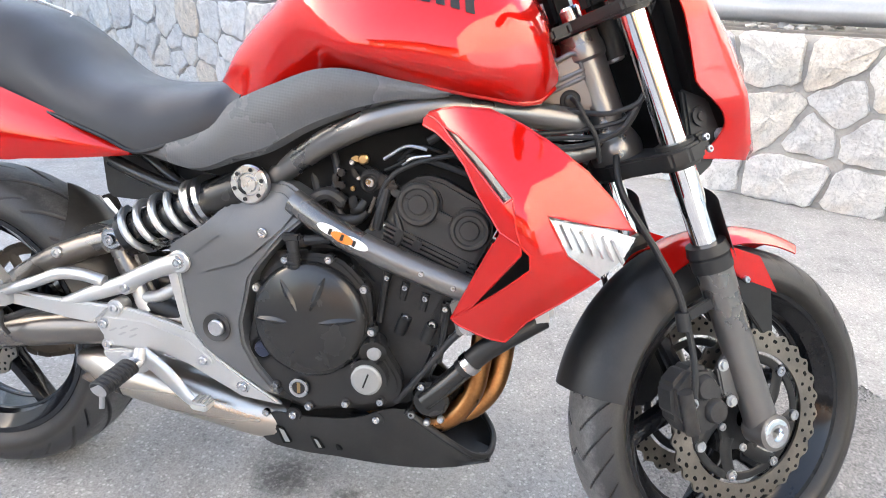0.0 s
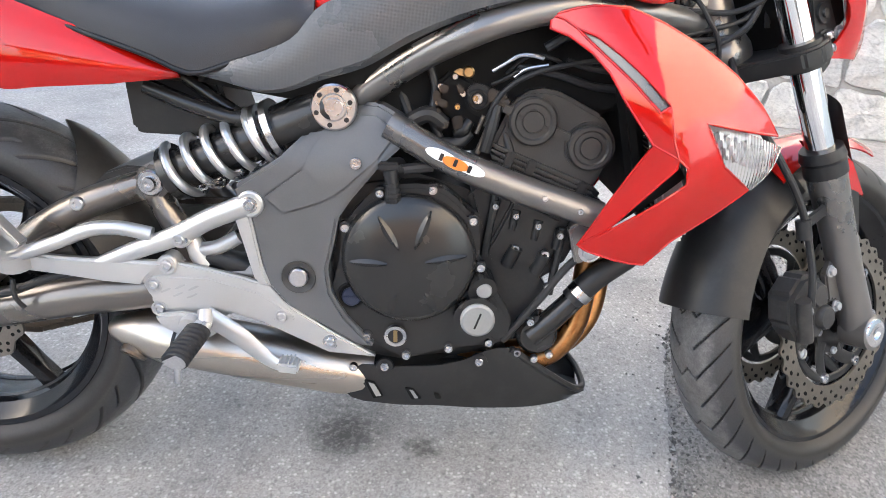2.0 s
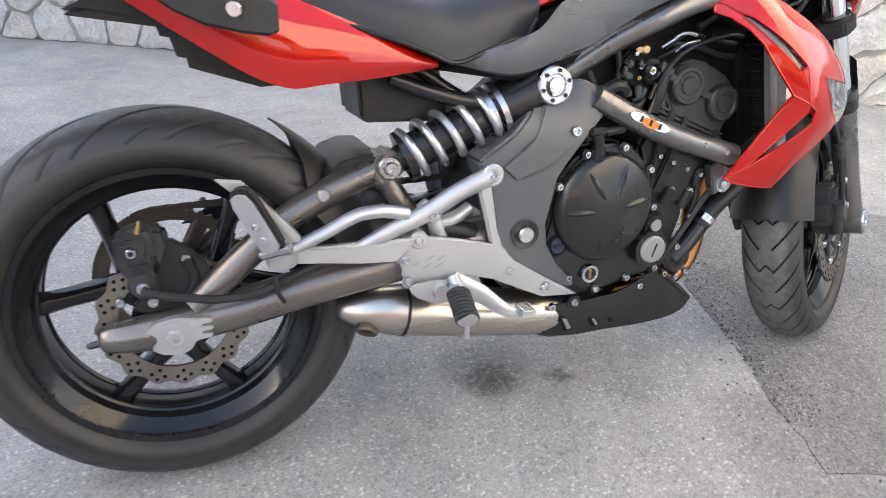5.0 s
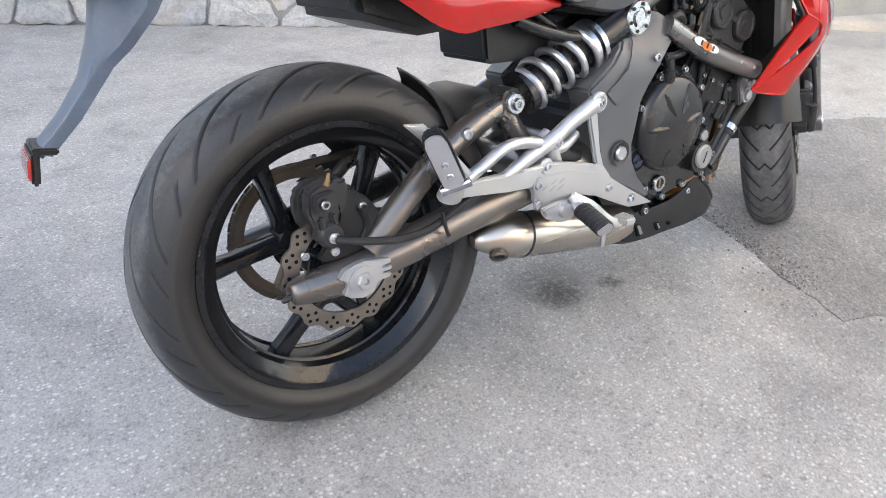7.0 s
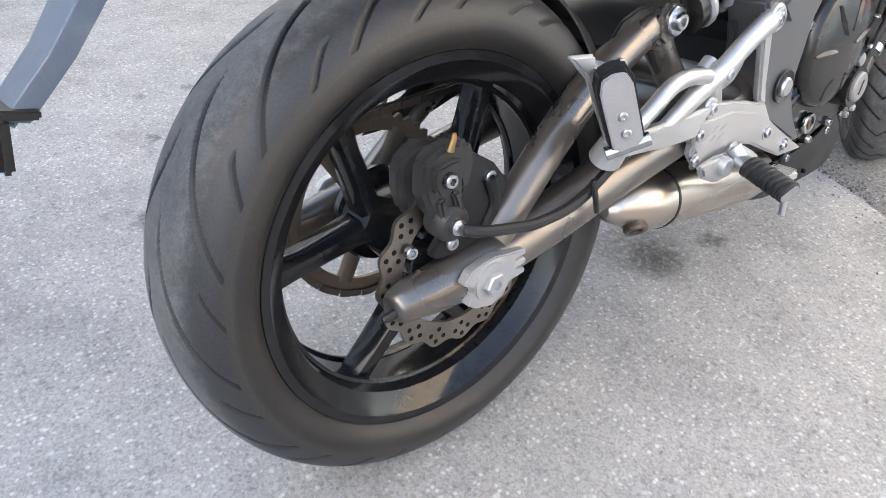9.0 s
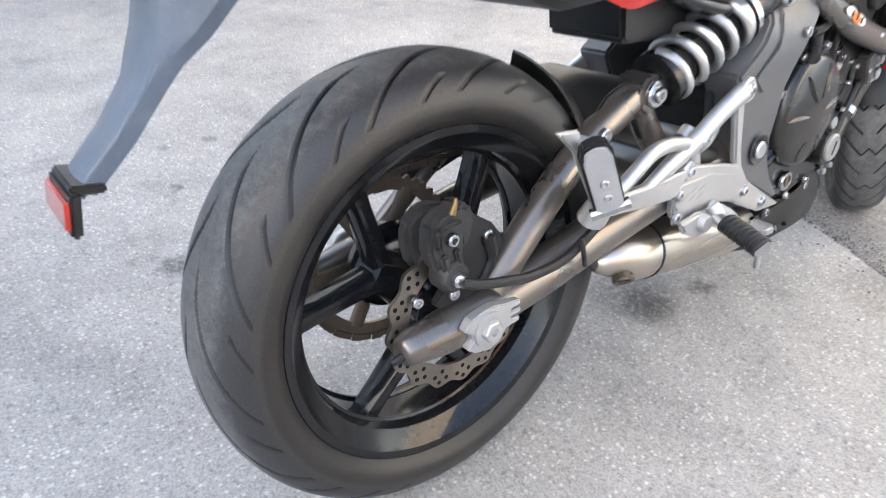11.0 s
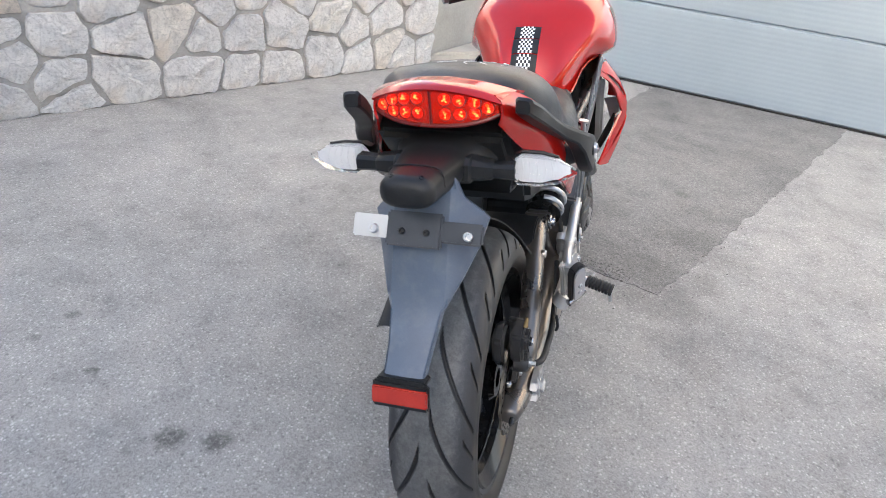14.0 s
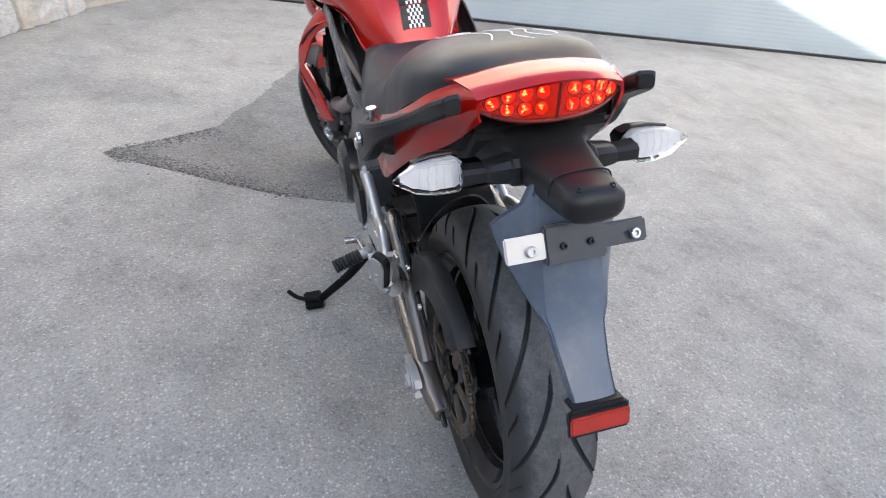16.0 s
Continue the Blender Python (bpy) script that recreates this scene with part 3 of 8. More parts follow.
gl.new(ramp(gn, gl, isl, [(0.0, (0.06, 0.06, 0.058)), (0.6, (0.16, 0.157, 0.15)), (1.0, (0.34, 0.33, 0.315))]).outputs["Color"], gp_.inputs["Base Color"])
gp_.inputs["Roughness"].default_value = 0.9
grit = thing("grit", gr, gm, "loose dark grit along the frayed seam of the asphalt", "grit", kind="stuff", angle=10)

# wall of rough stones in mortar: its line on the ground, and a frame along it
WA, WB = Vector((-4.2, 5.41, 0)), Vector((3.70, 1.30, 0))
WU = (WB - WA).normalized()
WN = Vector((WU.y, -WU.x, 0))       # towards the yard
WL = (WB - WA).length
WTOP = 0.72


def wall_frame(u, v, out=0.0):
    return WA + WU * u + Vector((0, 0, v)) + WN * out


wb = bmesh.new()
for u0, u1 in ((0.0, WL),):
    pts = [(u0, -0.1), (u1, -0.1), (u1, WTOP), (u0, WTOP)]
    fr = [wb.verts.new(wall_frame(u, v, 0.0)) for u, v in pts]
    bk = [wb.verts.new(wall_frame(u, v, -0.45)) for u, v in pts]
    wb.faces.new(fr)
    wb.faces.new(bk[::-1])
    for j in range(4):
        wb.faces.new((fr[j], bk[j], bk[(j + 1) % 4], fr[(j + 1) % 4]))
wall_north = thing("wall_north", wb, MORTAR, "low retaining wall of rough pale limestone set in grey mortar", "stone wall", kind="structure")

# grey pipe rail and the white wall behind the stones
pipe = thing("pipe_rail", tube([wall_frame(0.5, WTOP + 0.085, -0.15), wall_frame(WL - 0.3, WTOP + 0.085, -0.15)], 0.054, 28, soft=False), RAILM, "grey painted pipe rail lying along the top of the stone wall", "pipe rail")
for u in np.arange(0.9, WL - 0.3, 1.5):
    part("post", tube([wall_frame(u, WTOP - 0.05, -0.15), wall_frame(u, WTOP + 0.06, -0.15)], 0.025, 12, soft=False), RAILM, pipe)
cb = bmesh.new()
for (u0, u1, v0, v1, o0, o1) in ((0, WL, WTOP, WTOP + 0.012, -0.03, -0.44),):
    vs = [cb.verts.new(wall_frame(u, v, o)) for o in (o0, o1) for u, v in ((u0, v0), (u1, v0), (u1, v1), (u0, v1))]
    for q in ((0, 1, 2, 3), (7, 6, 5, 4), (0, 4, 5, 1), (1, 5, 6, 2), (2, 6, 7, 3), (3, 7, 4, 0)):
        cb.faces.new([vs[i] for i in q])
# the dark colour stands in for the shadow between pipe and wall
thing("trim", cb, RENDER, "thin cement capping on the stone wall, darkened for the shade under the pipe", "wall capping", kind="structure")
rb_ = random.Random(8)
rubble = bmesh.new()
for k in range(150):                 # loose bits along the capping
    ch = bmesh.ops.create_icosphere(rubble, subdivisions=1, radius=1.0, matrix=Matrix.Translation(wall_frame(rb_.uniform(0.2, WL - 0.2), WTOP + 0.016, rb_.uniform(-0.40, -0.04))) @ Matrix.Rotation(rb_.uniform(0, 3), 4, "Z") @ Matrix.Diagonal((rb_.uniform(0.012, 0.045), rb_.uniform(0.010, 0.03), rb_.uniform(0.008, 0.018), 1)))
    for v_ in ch["verts"]:
        v_.co += Vector((rb_.uniform(-1, 1), rb_.uniform(-1, 1), rb_.uniform(-1, 1))) * 0.003
thing("rubble", rubble, MORTAR, "loose stone chips along the wall's capping", "rubble", kind="stuff", angle=20)
hb = bmesh.new()
a, b = wall_frame(-3, 0, -1.6), wall_frame(WL + 0.5, 0, -1.6)
vs = [hb.verts.new(q) for q in (a, b, b + Vector((0, 0, 3.4)), a + Vector((0, 0, 3.4)))] + [hb.verts.new(q - WN * 0.3) for q in (a, b, b + Vector((0, 0, 3.4)), a + Vector((0, 0, 3.4)))]
for q in ((0, 1, 2, 3), (7, 6, 5, 4), (0, 4, 5, 1), (1, 5, 6, 2), (2, 6, 7, 3), (3, 7, 4, 0)):
    hb.faces.new([vs[i] for i in q])
thing("wall_back", hb, PLASTER, "plain white rendered wall behind the stone wall", "wall", kind="structure")

# concrete return between the stone wall and the garage
DX, DS = 4.27, 0.165                 # the door's foot: x = DX + DS * y


def door_at(y, z, out=0.0):
    n = Vector((1, -DS, 0)).normalized()
    return Vector((DX + DS * y, y, z)) - n * out


rb = bmesh.new()
c0, c1 = Vector((3.72, 1.36, 0)), Vector((5.35, 0.98, 0))
nn = Vector((-(c1 - c0).y, (c1 - c0).x, 0)).normalized() * 0.3
vs = [rb.verts.new(q + Vector((0, 0, z))) for z in (-0.1, 2.4) for q in (c0, c1, c1 + nn, c0 + nn)]
for q in ((0, 1, 2, 3), (4, 5, 6, 7), (0, 1, 5, 4), (1, 2, 6, 5), (2, 3, 7, 6), (3, 0, 4, 7)):
    rb.faces.new([vs[i] for i in q])
thing("wall_return", rb, CONCRETE, "plain beige concrete return wall beside the garage", "wall", kind="structure")
kb = bmesh.new()
k0 = [(3.72, 1.34), (4.75, 1.1), (4.62, 0.72), (4.2, 0.95)]
vs = [kb.verts.new((x, y, z)) for z in (-0.02, 0.05) for x, y in k0]
for q in ((4, 5, 6, 7), (0, 1, 5, 4), (1, 2, 6, 5), (2, 3, 7, 6), (3, 0, 4, 7)):
    kb.faces.new([vs[i] for i in q])
thing("plinth", bevel(kb, 0.02), CONCRETE, "low worn concrete ramp at the foot of the return wall", "concrete ramp", kind="structure")

# sectional garage door, each section with fine horizontal ribs
door = tagged(new("door_1"), "closed pale blue-grey sectional garage door with fine ribs", "garage door", kind="structure")
Y0, Y1 = -6.5, 0.72
for s in range(4):
    z0 = 0.015 + s * 0.56
    prof = [(0.0, z0), (0.012, z0 + 0.012)]
    z = z0 + 0.03
    while z < z0 + 0.53:
        prof += [(0.012, z), (0.0129, z + 0.008), (0.0129, z + 0.018), (0.012, z + 0.026)]
        z += 0.034
    prof += [(0.012, z0 + 0.545), (0.0, z0 + 0.556), (-0.04, z0 + 0.556), (-0.04, z0)]
    part("panel", loft([[door_at(y, zz, o) for o, zz in prof] for y in (Y0, Y1)], closed=True, caps=True), DOORM, door)
part("seal", loft([[door_at(y, zz, o) for o, zz in ((0.004, -0.01), (0.012, -0.01), (0.012, 0.013), (-0.03, 0.013), (-0.03, -0.01))] for y in (Y0, Y1)], closed=True, caps=True), HOSE, door)
part("jamb", loft([[door_at(y, z, o) for y, o in ((Y1, 0.03), (Y1 + 0.09, 0.03), (Y1 + 0.09, -0.1), (Y1, -0.1))] for z in (0, 2.3)], closed=True, caps=True), DOORM, door)
hw = bmesh.new()
vs = [hw.verts.new(q) for q in (door_at(-9, 2.26, -0.05), door_at(2.2, 2.26, -0.05), door_at(2.2, 5.2, -0.05), door_at(-9, 5.2, -0.05))]
vs += [hw.verts.new(q) for q in (door_at(-9, 2.26, -0.4), door_at(2.2, 2.26, -0.4), door_at(2.2, 5.2, -0.4), door_at(-9, 5.2, -0.4))]
for q in ((0, 1, 2, 3), (7, 6, 5, 4), (0, 4, 5, 1), (1, 5, 6, 2), (2, 6, 7, 3), (3, 7, 4, 0)):
    hw.faces.new([vs[i] for i in q])
thing("wall_east", hw, TANWALL, "plain pale rendered house wall above the garage door", "wall", kind="structure")

# plain unseen wall added behind the camera, its top cut to shade the yard
hs = bmesh.new()
top = [(12.0, 6.6), (-1.0, 5.27), (-4.7, 3.92), (-9.5, 2.15), (-9.5, -0.1), (12.0, -0.1)]
fa = [hs.verts.new((-7.0, y, z)) for y, z in top]
fb = [hs.verts.new((-7.4, y, z)) for y, z in top]
hs.faces.new(fa)
hs.faces.new(fb[::-1])
for j in range(6):
    hs.faces.new((fa[j], fb[j], fb[(j + 1) % 6], fa[(j + 1) % 6]))
thing("wall_west", hs, PLASTER, "plain pale rendered house wall, unseen, added to shade the yard", "wall", kind="structure")
# low plain south wall, unseen, added to keep the low reflections dark
sw = bmesh.new()
q = [(-7.0, -9.0), (9.0, -9.0), (9.0, -9.3), (-7.0, -9.3)]
lo_, hi_ = [sw.verts.new((x, y, -0.1)) for x, y in q], [sw.verts.new((x, y, 1.05)) for x, y in q]
sw.faces.new(hi_)
for j in range(4):
    sw.faces.new((lo_[j], lo_[(j + 1) % 4], hi_[(j + 1) % 4], hi_[j]))
thing("wall_south", sw, RENDER, "plain dark rendered wall across the yard, unseen, added for dark reflections", "wall", kind="structure")
HA, HB = Vector((-7.0, -17.0, 0)), Vector((11.0, -11.0, 0))
HU = (HB - HA).normalized()
HN = Vector((-HU.y, HU.x, 0))
house = tagged(new("wall_house"), "plain sunlit ochre house wall across the yard, seen only as a reflection", "wall", kind="structure")
cells = [0.0, 2.2, 3.4, 6.0, 7.2, 9.8, 11.0, 13.6, 14.8, (HB - HA).length]
for k, (u0, u1) in enumerate(zip(cells, cells[1:])):      # plain piers, with a sill and a lintel at each opening
    for z0, z1 in (((-0.1, 4.4),) if k % 2 == 0 else ((-0.1, 1.9), (3.4, 4.4))):
        hb2 = bmesh.new()
        ring = [HA + HU * u + HN * o for u, o in ((u0, 0), (u1, 0), (u1, -0.3), (u0, -0.3))]
        a_, b_ = [hb2.verts.new(p_ + Vector((0, 0, z0))) for p_ in ring], [hb2.verts.new(p_ + Vector((0, 0, z1))) for p_ in ring]
        hb2.faces.new(a_)
        hb2.faces.new(b_)
        for j in range(4):
            hb2.faces.new((a_[j], a_[(j + 1) % 4], b_[(j + 1) % 4], b_[j]))
        part("pier" if k % 2 == 0 else "wall_band", hb2, OCHRE, house)
for u0, u1 in zip(cells[1::2], cells[2::2]):       # pale frames with a middle post
    for a0, a1, z0, z1 in ((u0, u0 + 0.09, 1.9, 3.4), (u1 - 0.09, u1, 1.9, 3.4), ((u0 + u1) / 2 - 0.05, (u0 + u1) / 2 + 0.05, 1.992, 3.308), (u0 + 0.092, u1 - 0.092, 1.9, 1.99), (u0 + 0.092, u1 - 0.092, 3.31, 3.4)):
        wf = box(((a0 + a1) / 2, 0, (z0 + z1) / 2), (a1 - a0, 0.08, z1 - z0), 0.0)
        part("window_frame", moved(wf, Matrix(((HU.x, HN.x, 0, HA.x), (HU.y, HN.y, 0, HA.y), (0, 0, 1, 0), (0, 0, 0, 1)))), PLASTER, house)
eave = bmesh.new()
ring = [HA + HU * u + HN * o for u, o in ((-0.4, 0.6), ((HB - HA).length + 0.4, 0.6), ((HB - HA).length + 0.4, -0.6), (-0.4, -0.6))]
a_, b_ = [eave.verts.new(p_ + Vector((0, 0, 4.402))) for p_ in ring], [eave.verts.new(p_ + Vector((0, 0, 4.65))) for p_ in ring]
eave.faces.new(a_)
eave.faces.new(b_)
for j in range(4):
    eave.faces.new((a_[j], a_[(j + 1) % 4], b_[(j + 1) % 4], b_[j]))
part("eave", eave, RENDER, house)

# ---- the motorcycle ----
# Built upright in its own frame: x ahead, y to its left, z up, origin under the rear axle; it leans on its side stand.
LEAN_DEG = 8.85
bike = tagged(new("motorcycle"), "red naked sports motorcycle with black engine leaning on its side stand", "motorcycle")
bike.matrix_world = pose(0, 0, 0.002, -LEAN_DEG, 0, 0)

RC, RR = (0.0, 0.0, 0.309), 0.311           # rear wheel: centre and radius
RAKE, STEER = radians(23.3), radians(30.2)
UP = Vector((-math.sin(RAKE), -0.045, math.cos(RAKE))).normalized()
FWD = Vector((math.cos(RAKE), 0, math.sin(RAKE)))
FWD = (FWD - UP * FWD.dot(UP)).normalized()
LEFT = UP.cross(FWD)
PIV = Vector((1.405, 0.021, 0.274)) - 0.033 * FWD
F2 = FWD * math.cos(STEER) + LEFT * math.sin(STEER)
L2 = LEFT * math.cos(STEER) - FWD * math.sin(STEER)
# steering frame: x ahead of the steering axis, y left, z up along the axis
SM = Matrix(((F2.x, L2.x, UP.x, PIV.x), (F2.y, L2.y, UP.y, PIV.y), (F2.z, L2.z, UP.z, PIV.z), (0, 0, 0, 1)))
FA = (0.033, 0.0, -0.006)                   # front axle in the steering frame
FR = 0.2836


def steered(bms):
    return [moved(b, SM) for b in (bms if isinstance(bms, (list, tuple)) else [bms])]


def forked(bms):
    """Into the steering frame, for what rides on the fork legs."""
    return steered([moved(b, Matrix.Translation((0, 0, -0.006)) @ Matrix.Diagonal((1, 1, 1.045, 1))) for b in (bms if isinstance(bms, (list, tuple)) else [bms])])


def tyre(c, R, rim, w, crown, grooves, n=1080, m=72):
    """A tyre with its tread cut into it. crown: radius drop at the shoulder. grooves(theta, s) gives depth 0..1 for s = -1..1 over the tread."""
    bm = bmesh.new()
    wear_shade = bm.verts.layers.float.new("wear_shade")
    prof = []
    for j in range(m + 1):
        s = -1 + 2 * j / m
        prof.append((R - crown * abs(s) ** 2.2, w * math.sin(s * 1.42) / math.sin(1.42), s))
    side = []
    rs = R - crown
    for k, (q, y) in enumerate(((0.12, 1.012), (0.3, 1.02), (0.5, 0.99), (0.7, 0.92), (0.88, 0.83), (0.97, 0.78), (1.0, 0.74))):
        side.append((rs + (rim - rs) * q, w * y, None))
    full = [(r, -y, None) for r, y, _ in side[::-1]] + prof + side
    rings = []
    for i in range(n):
        th = 2 * math.pi * i / n
        row = []
        for r, y, s in full:
            d = grooves(th, s) if s is not None else 0.0
            q = r - 0.0045 * d
            v = bm.verts.new((c[0] + q * math.cos(th), c[1] + y, c[2] + q * math.sin(th)))
            # falls to zero in a groove, where the material paints the shade
            v[wear_shade] = 0.3 if s is None else (0.3 + 0.7 * min(1, max(0, 1.02 - abs(s)) / 0.85) ** 0.8) * (1 - d)
            row.append(v)
        rings.append(row)
    for i in range(n):
        a, b = rings[i], rings[(i + 1) % n]
        for j in range(len(full) - 1):
            bm.faces.new((a[j], b[j], b[j + 1], a[j + 1]))
    return bm


def strip(x, w):
    return max(0.0, 1 - (abs(x) / w) ** 8) if abs(x) < w else 0.0


def rear_grooves(th, s):
    """Long grooves that leave the middle along the tyre and swing out to the shoulder, with short slits between them."""
    n = 14
    u = abs(s)
    d = 0.0
    ph = th + (math.pi / n if s > 0 else 0.0)
    for shift, s0, s1, reach, power, wide in ((0.0, 0.06, 0.90, 0.60, 0.66, 0.0031), (0.42, 0.64, 0.92, 0.15, 0.9, 0.0026)):
        if s0 < u < s1:
            v = (u - s0) / (s1 - s0)
            q = (ph - reach * v ** power) * n / (2 * math.pi) - shift
            q -= round(q)
            slope = 0.31 * reach * power * max(v, 0.04) ** (power - 1) / (s1 - s0) / 0.085
            fade = min(1.0, (u - s0) / 0.02, (s1 - u) / 0.03)
            d = max(d, strip(q * 2 * math.pi / n * 0.31, wide * math.sqrt(1 + slope * slope)) * fade)
    return d


def front_grooves(th, s):
    """Arrow grooves, two lengths in turn."""
    n = 17
    u = abs(s)
    d = 0.0
    for shift, s0, s1, side in ((0.0, 0.0, 0.88, 1), (0.5, 0.16, 0.9, 1), (0.0, 0.0, 0.88, -1), (0.5, 0.16, 0.9, -1)):
        if s * side >= 0 and s0 <= u < s1:
            q = (th + 0.34 * abs(u - 0.16)) * n / (2 * math.pi) - shift
            q -= round(q)
            d = max(d, strip(q * 2 * math.pi / n * 0.29, 0.0022) * min(1.0, (s1 - u) / 0.03))
    return d


def wheel(c, rim, w, phase, pairs=3, spread=29, hub=0.048, hubw=0.06):
    """A cast wheel whose spokes leave the hub in pairs."""
    spokes = []
    out = [lathe([(rim + 0.006, -w), (rim + 0.009, -w + 0.004), (rim + 0.004, -w + 0.010), (rim - 0.012, -w + 0.016), (rim - 0.020, -w + 0.035), (rim - 0.022, 0), (rim - 0.020, w - 0.035), (rim - 0.012, w - 0.016),
                  (rim + 0.004, w - 0.010), (rim + 0.009, w - 0.004), (rim + 0.006, w), (rim - 0.004, w - 0.002), (rim - 0.010, w - 0.010), (rim - 0.026, w - 0.022), (rim - 0.0300, w - 0.036), (rim - 0.034, w - 0.038), (rim - 0.034, w - 0.042), (rim - 0.0305, w - 0.044), (rim - 0.033, 0),
                  (rim - 0.0305, -w + 0.044), (rim - 0.034, -w + 0.042), (rim - 0.034, -w + 0.038), (rim - 0.0300, -w + 0.036), (rim - 0.026, -w + 0.022), (rim - 0.010, -w + 0.010), (rim - 0.004, -w + 0.002)], c, (0, 1, 0), 96, close=True)]
    out.append(lathe([(0.02, -hubw), (hub * 0.8, -hubw), (hub, -hubw + 0.01), (hub, hubw - 0.01), (hub * 0.8, hubw), (0.02, hubw)], c, (0, 1, 0), 40, close=True))
    for i in range(pairs):
        mid = radians(phase + i * 360 / pairs)
        for k, ends in enumerate(((0.0, 0.0), (-1.0, 1.0), (1.0, 1.0))):
            sgn, far = ends
            line = [(hub * 0.7, mid), (0.092, mid)] if not far else [(0.074, mid + sgn * 0.10), (0.094, mid + sgn * radians(spread) * 0.42), (0.118, mid + sgn * radians(spread) * 0.66), (0.155, mid + sgn * radians(spread) * 0.86), (rim - 0.024, mid + sgn * radians(spread))]
            q = [Vector((c[0] + r * math.cos(a), c[1], c[2] + r * math.sin(a))) for r, a in line]
            secs = []
            for j, p_ in enumerate(q):
                d_ = (q[min(j + 1, len(q) - 1)] - q[max(j - 1, 0)]).normalized()
                n_ = Vector((d_.z, 0, -d_.x))
                t_ = j / (len(q) - 1)
                hw, hd = (0.030 - 0.006 * t_, 0.030 - 0.004 * t_) if not far else (0.0155 - 0.0035 * t_ + 0.004 * max(0, t_ - 0.8) * 5, 0.025 - 0.006 * t_)
                secs.append([p_ + n_ * (hw * u_) + Vector((0, hd * v_, 0)) for u_, v_ in ((-1, -0.55), (-0.62, -0.94), (-0.22, -1), (0.22, -1), (0.62, -0.94), (1, -0.55), (1, 0.55), (0.62, 0.94), (-0.62, 0.94), (-1, 0.55))])
            spokes.append(loft(secs, closed=True, caps=True))
    hubm = out.pop()
    return out, hubm, [spokes[3 * i:3 * i + 3] for i in range(pairs)]


def disc(c, r0, r1, y, t, lobes=14, holes=True):
    """A petal disc with drilled holes shown as through openings between two rims."""
    bm = bmesh.new()
    n = lobes * 12
    out = [(r1 + 0.0035 * math.cos(2 * math.pi * i * lobes / n), 2 * math.pi * i / n) for i in range(n)]
    top, low = [], []
    for yy, dst in ((y - t, low), (y + t, top)):
        dst.append([bm.verts.new((c[0] + r * math.cos(a), yy, c[2] + r * math.sin(a))) for r, a in out])
        dst.append([bm.verts.new((c[0] + r0 * math.cos(a), yy, c[2] + r0 * math.sin(a))) for r, a in out])
    for j in range(n):
        k = (j + 1) % n
        bm.faces.new((low[0][j], low[0][k], low[1][k], low[1][j]))
        bm.faces.new((top[0][k], top[0][j], top[1][j], top[1][k]))
        bm.faces.new((low[0][k], low[0][j], top[0][j], top[0][k]))
        bm.faces.new((low[1][j], low[1][k], top[1][k], top[1][j]))
    return bm


def drill(c, r0, r1, ys, lobes):
    """The dark drilled holes of a disc, as short plugs just proud of both faces."""
    out = []
    for i in range(lobes):
        a = 2 * math.pi * i / lobes
        for r, da in ((r0 + (r1 - r0) * 0.30, 0.0), (r0 + (r1 - r0) * 0.62, 0.10), (r0 + (r1 - r0) * 0.62, -0.10), (r0 + (r1 - r0) * 0.86, 0.0)):
            out.append(lathe([(0, ys[0]), (0.0032, ys[0]), (0.0032, ys[1]), (0, ys[1])], (c[0] + r * math.cos(a + da), 0, c[2] + r * math.sin(a + da)), (0, 1, 0), 8))
    return out


# -- rear wheel --
rim_, hub_, sp_ = wheel(RC, 0.225, 0.068, 146)
rear = part("rear_wheel", rim_, WHEELM, bike, "gloss black cast rear wheel")
part("hub", hub_, WHEELM, rear)
for s_ in sp_:
    part("spoke", s_, WHEELM, rear)
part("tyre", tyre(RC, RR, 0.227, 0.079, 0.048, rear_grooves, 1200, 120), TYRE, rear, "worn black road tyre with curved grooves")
dk = part("brake_disc", disc(RC, 0.080, 0.109, -0.088, 0.0025, 16), DISCM, rear, "drilled steel petal brake disc")
part("drilling", drill(RC, 0.080, 0.109, (-0.0908, -0.0852), 16), MATT, dk)
part("disc_carrier", [lathe([(0.03, -0.084), (0.062, -0.084), (0.062, -0.080), (0.03, -0.080)], (RC[0], 0, RC[2]), (0, 1, 0), 40, close=True)], WHEELM, rear)
for k in range(5):
    a = 2 * math.pi * k / 5
    part("carrier_arm", tube([(RC[0] + r * math.cos(a), -0.084, RC[2] + r * math.sin(a)) for r in (0.05, 0.084)], 0.009, 8, soft=False, flat=0.5, up=(0, 1, 0)), WHEELM, rear)
spk = disc(RC, 0.104, 0.125, 0.094, 0.003, 46)
sprocket = part("sprocket", spk, SPROCK, rear, "rusty steel rear sprocket")
for k in range(6):
    a = 2 * math.pi * k / 6
    part("arm", tube([(RC[0] + r * math.cos(a), 0.094, RC[2] + r * math.sin(a)) for r in (0.045, 0.110)], 0.014, 8, soft=False, flat=0.35, up=(0, 1, 0)), SPROCK, sprocket)
part("cush_hub", lathe([(0.03, 0.06), (0.062, 0.062), (0.066, 0.07), (0.06, 0.088), (0.03, 0.09)], (RC[0], 0, RC[2]), (0, 1, 0), 32, close=True), WHEELM, rear)

# -- chain: links round the sprocket and along both runs --
links = bmesh.new()
CP = (0.545, 0.40)


def chain_link(x, z, a, k):
    for sy in (-1, 1):
        off = 0.0065 if k % 2 else 0.0045
        piece = box((x, 0.094 + sy * off, z), (0.017, 0.0016, 0.0095), 0.0, (0, -math.degrees(a), 0))
        for v in piece.faces:
            links.faces.new([links.verts.new(q.co) for q in v.verts])
        piece.free()


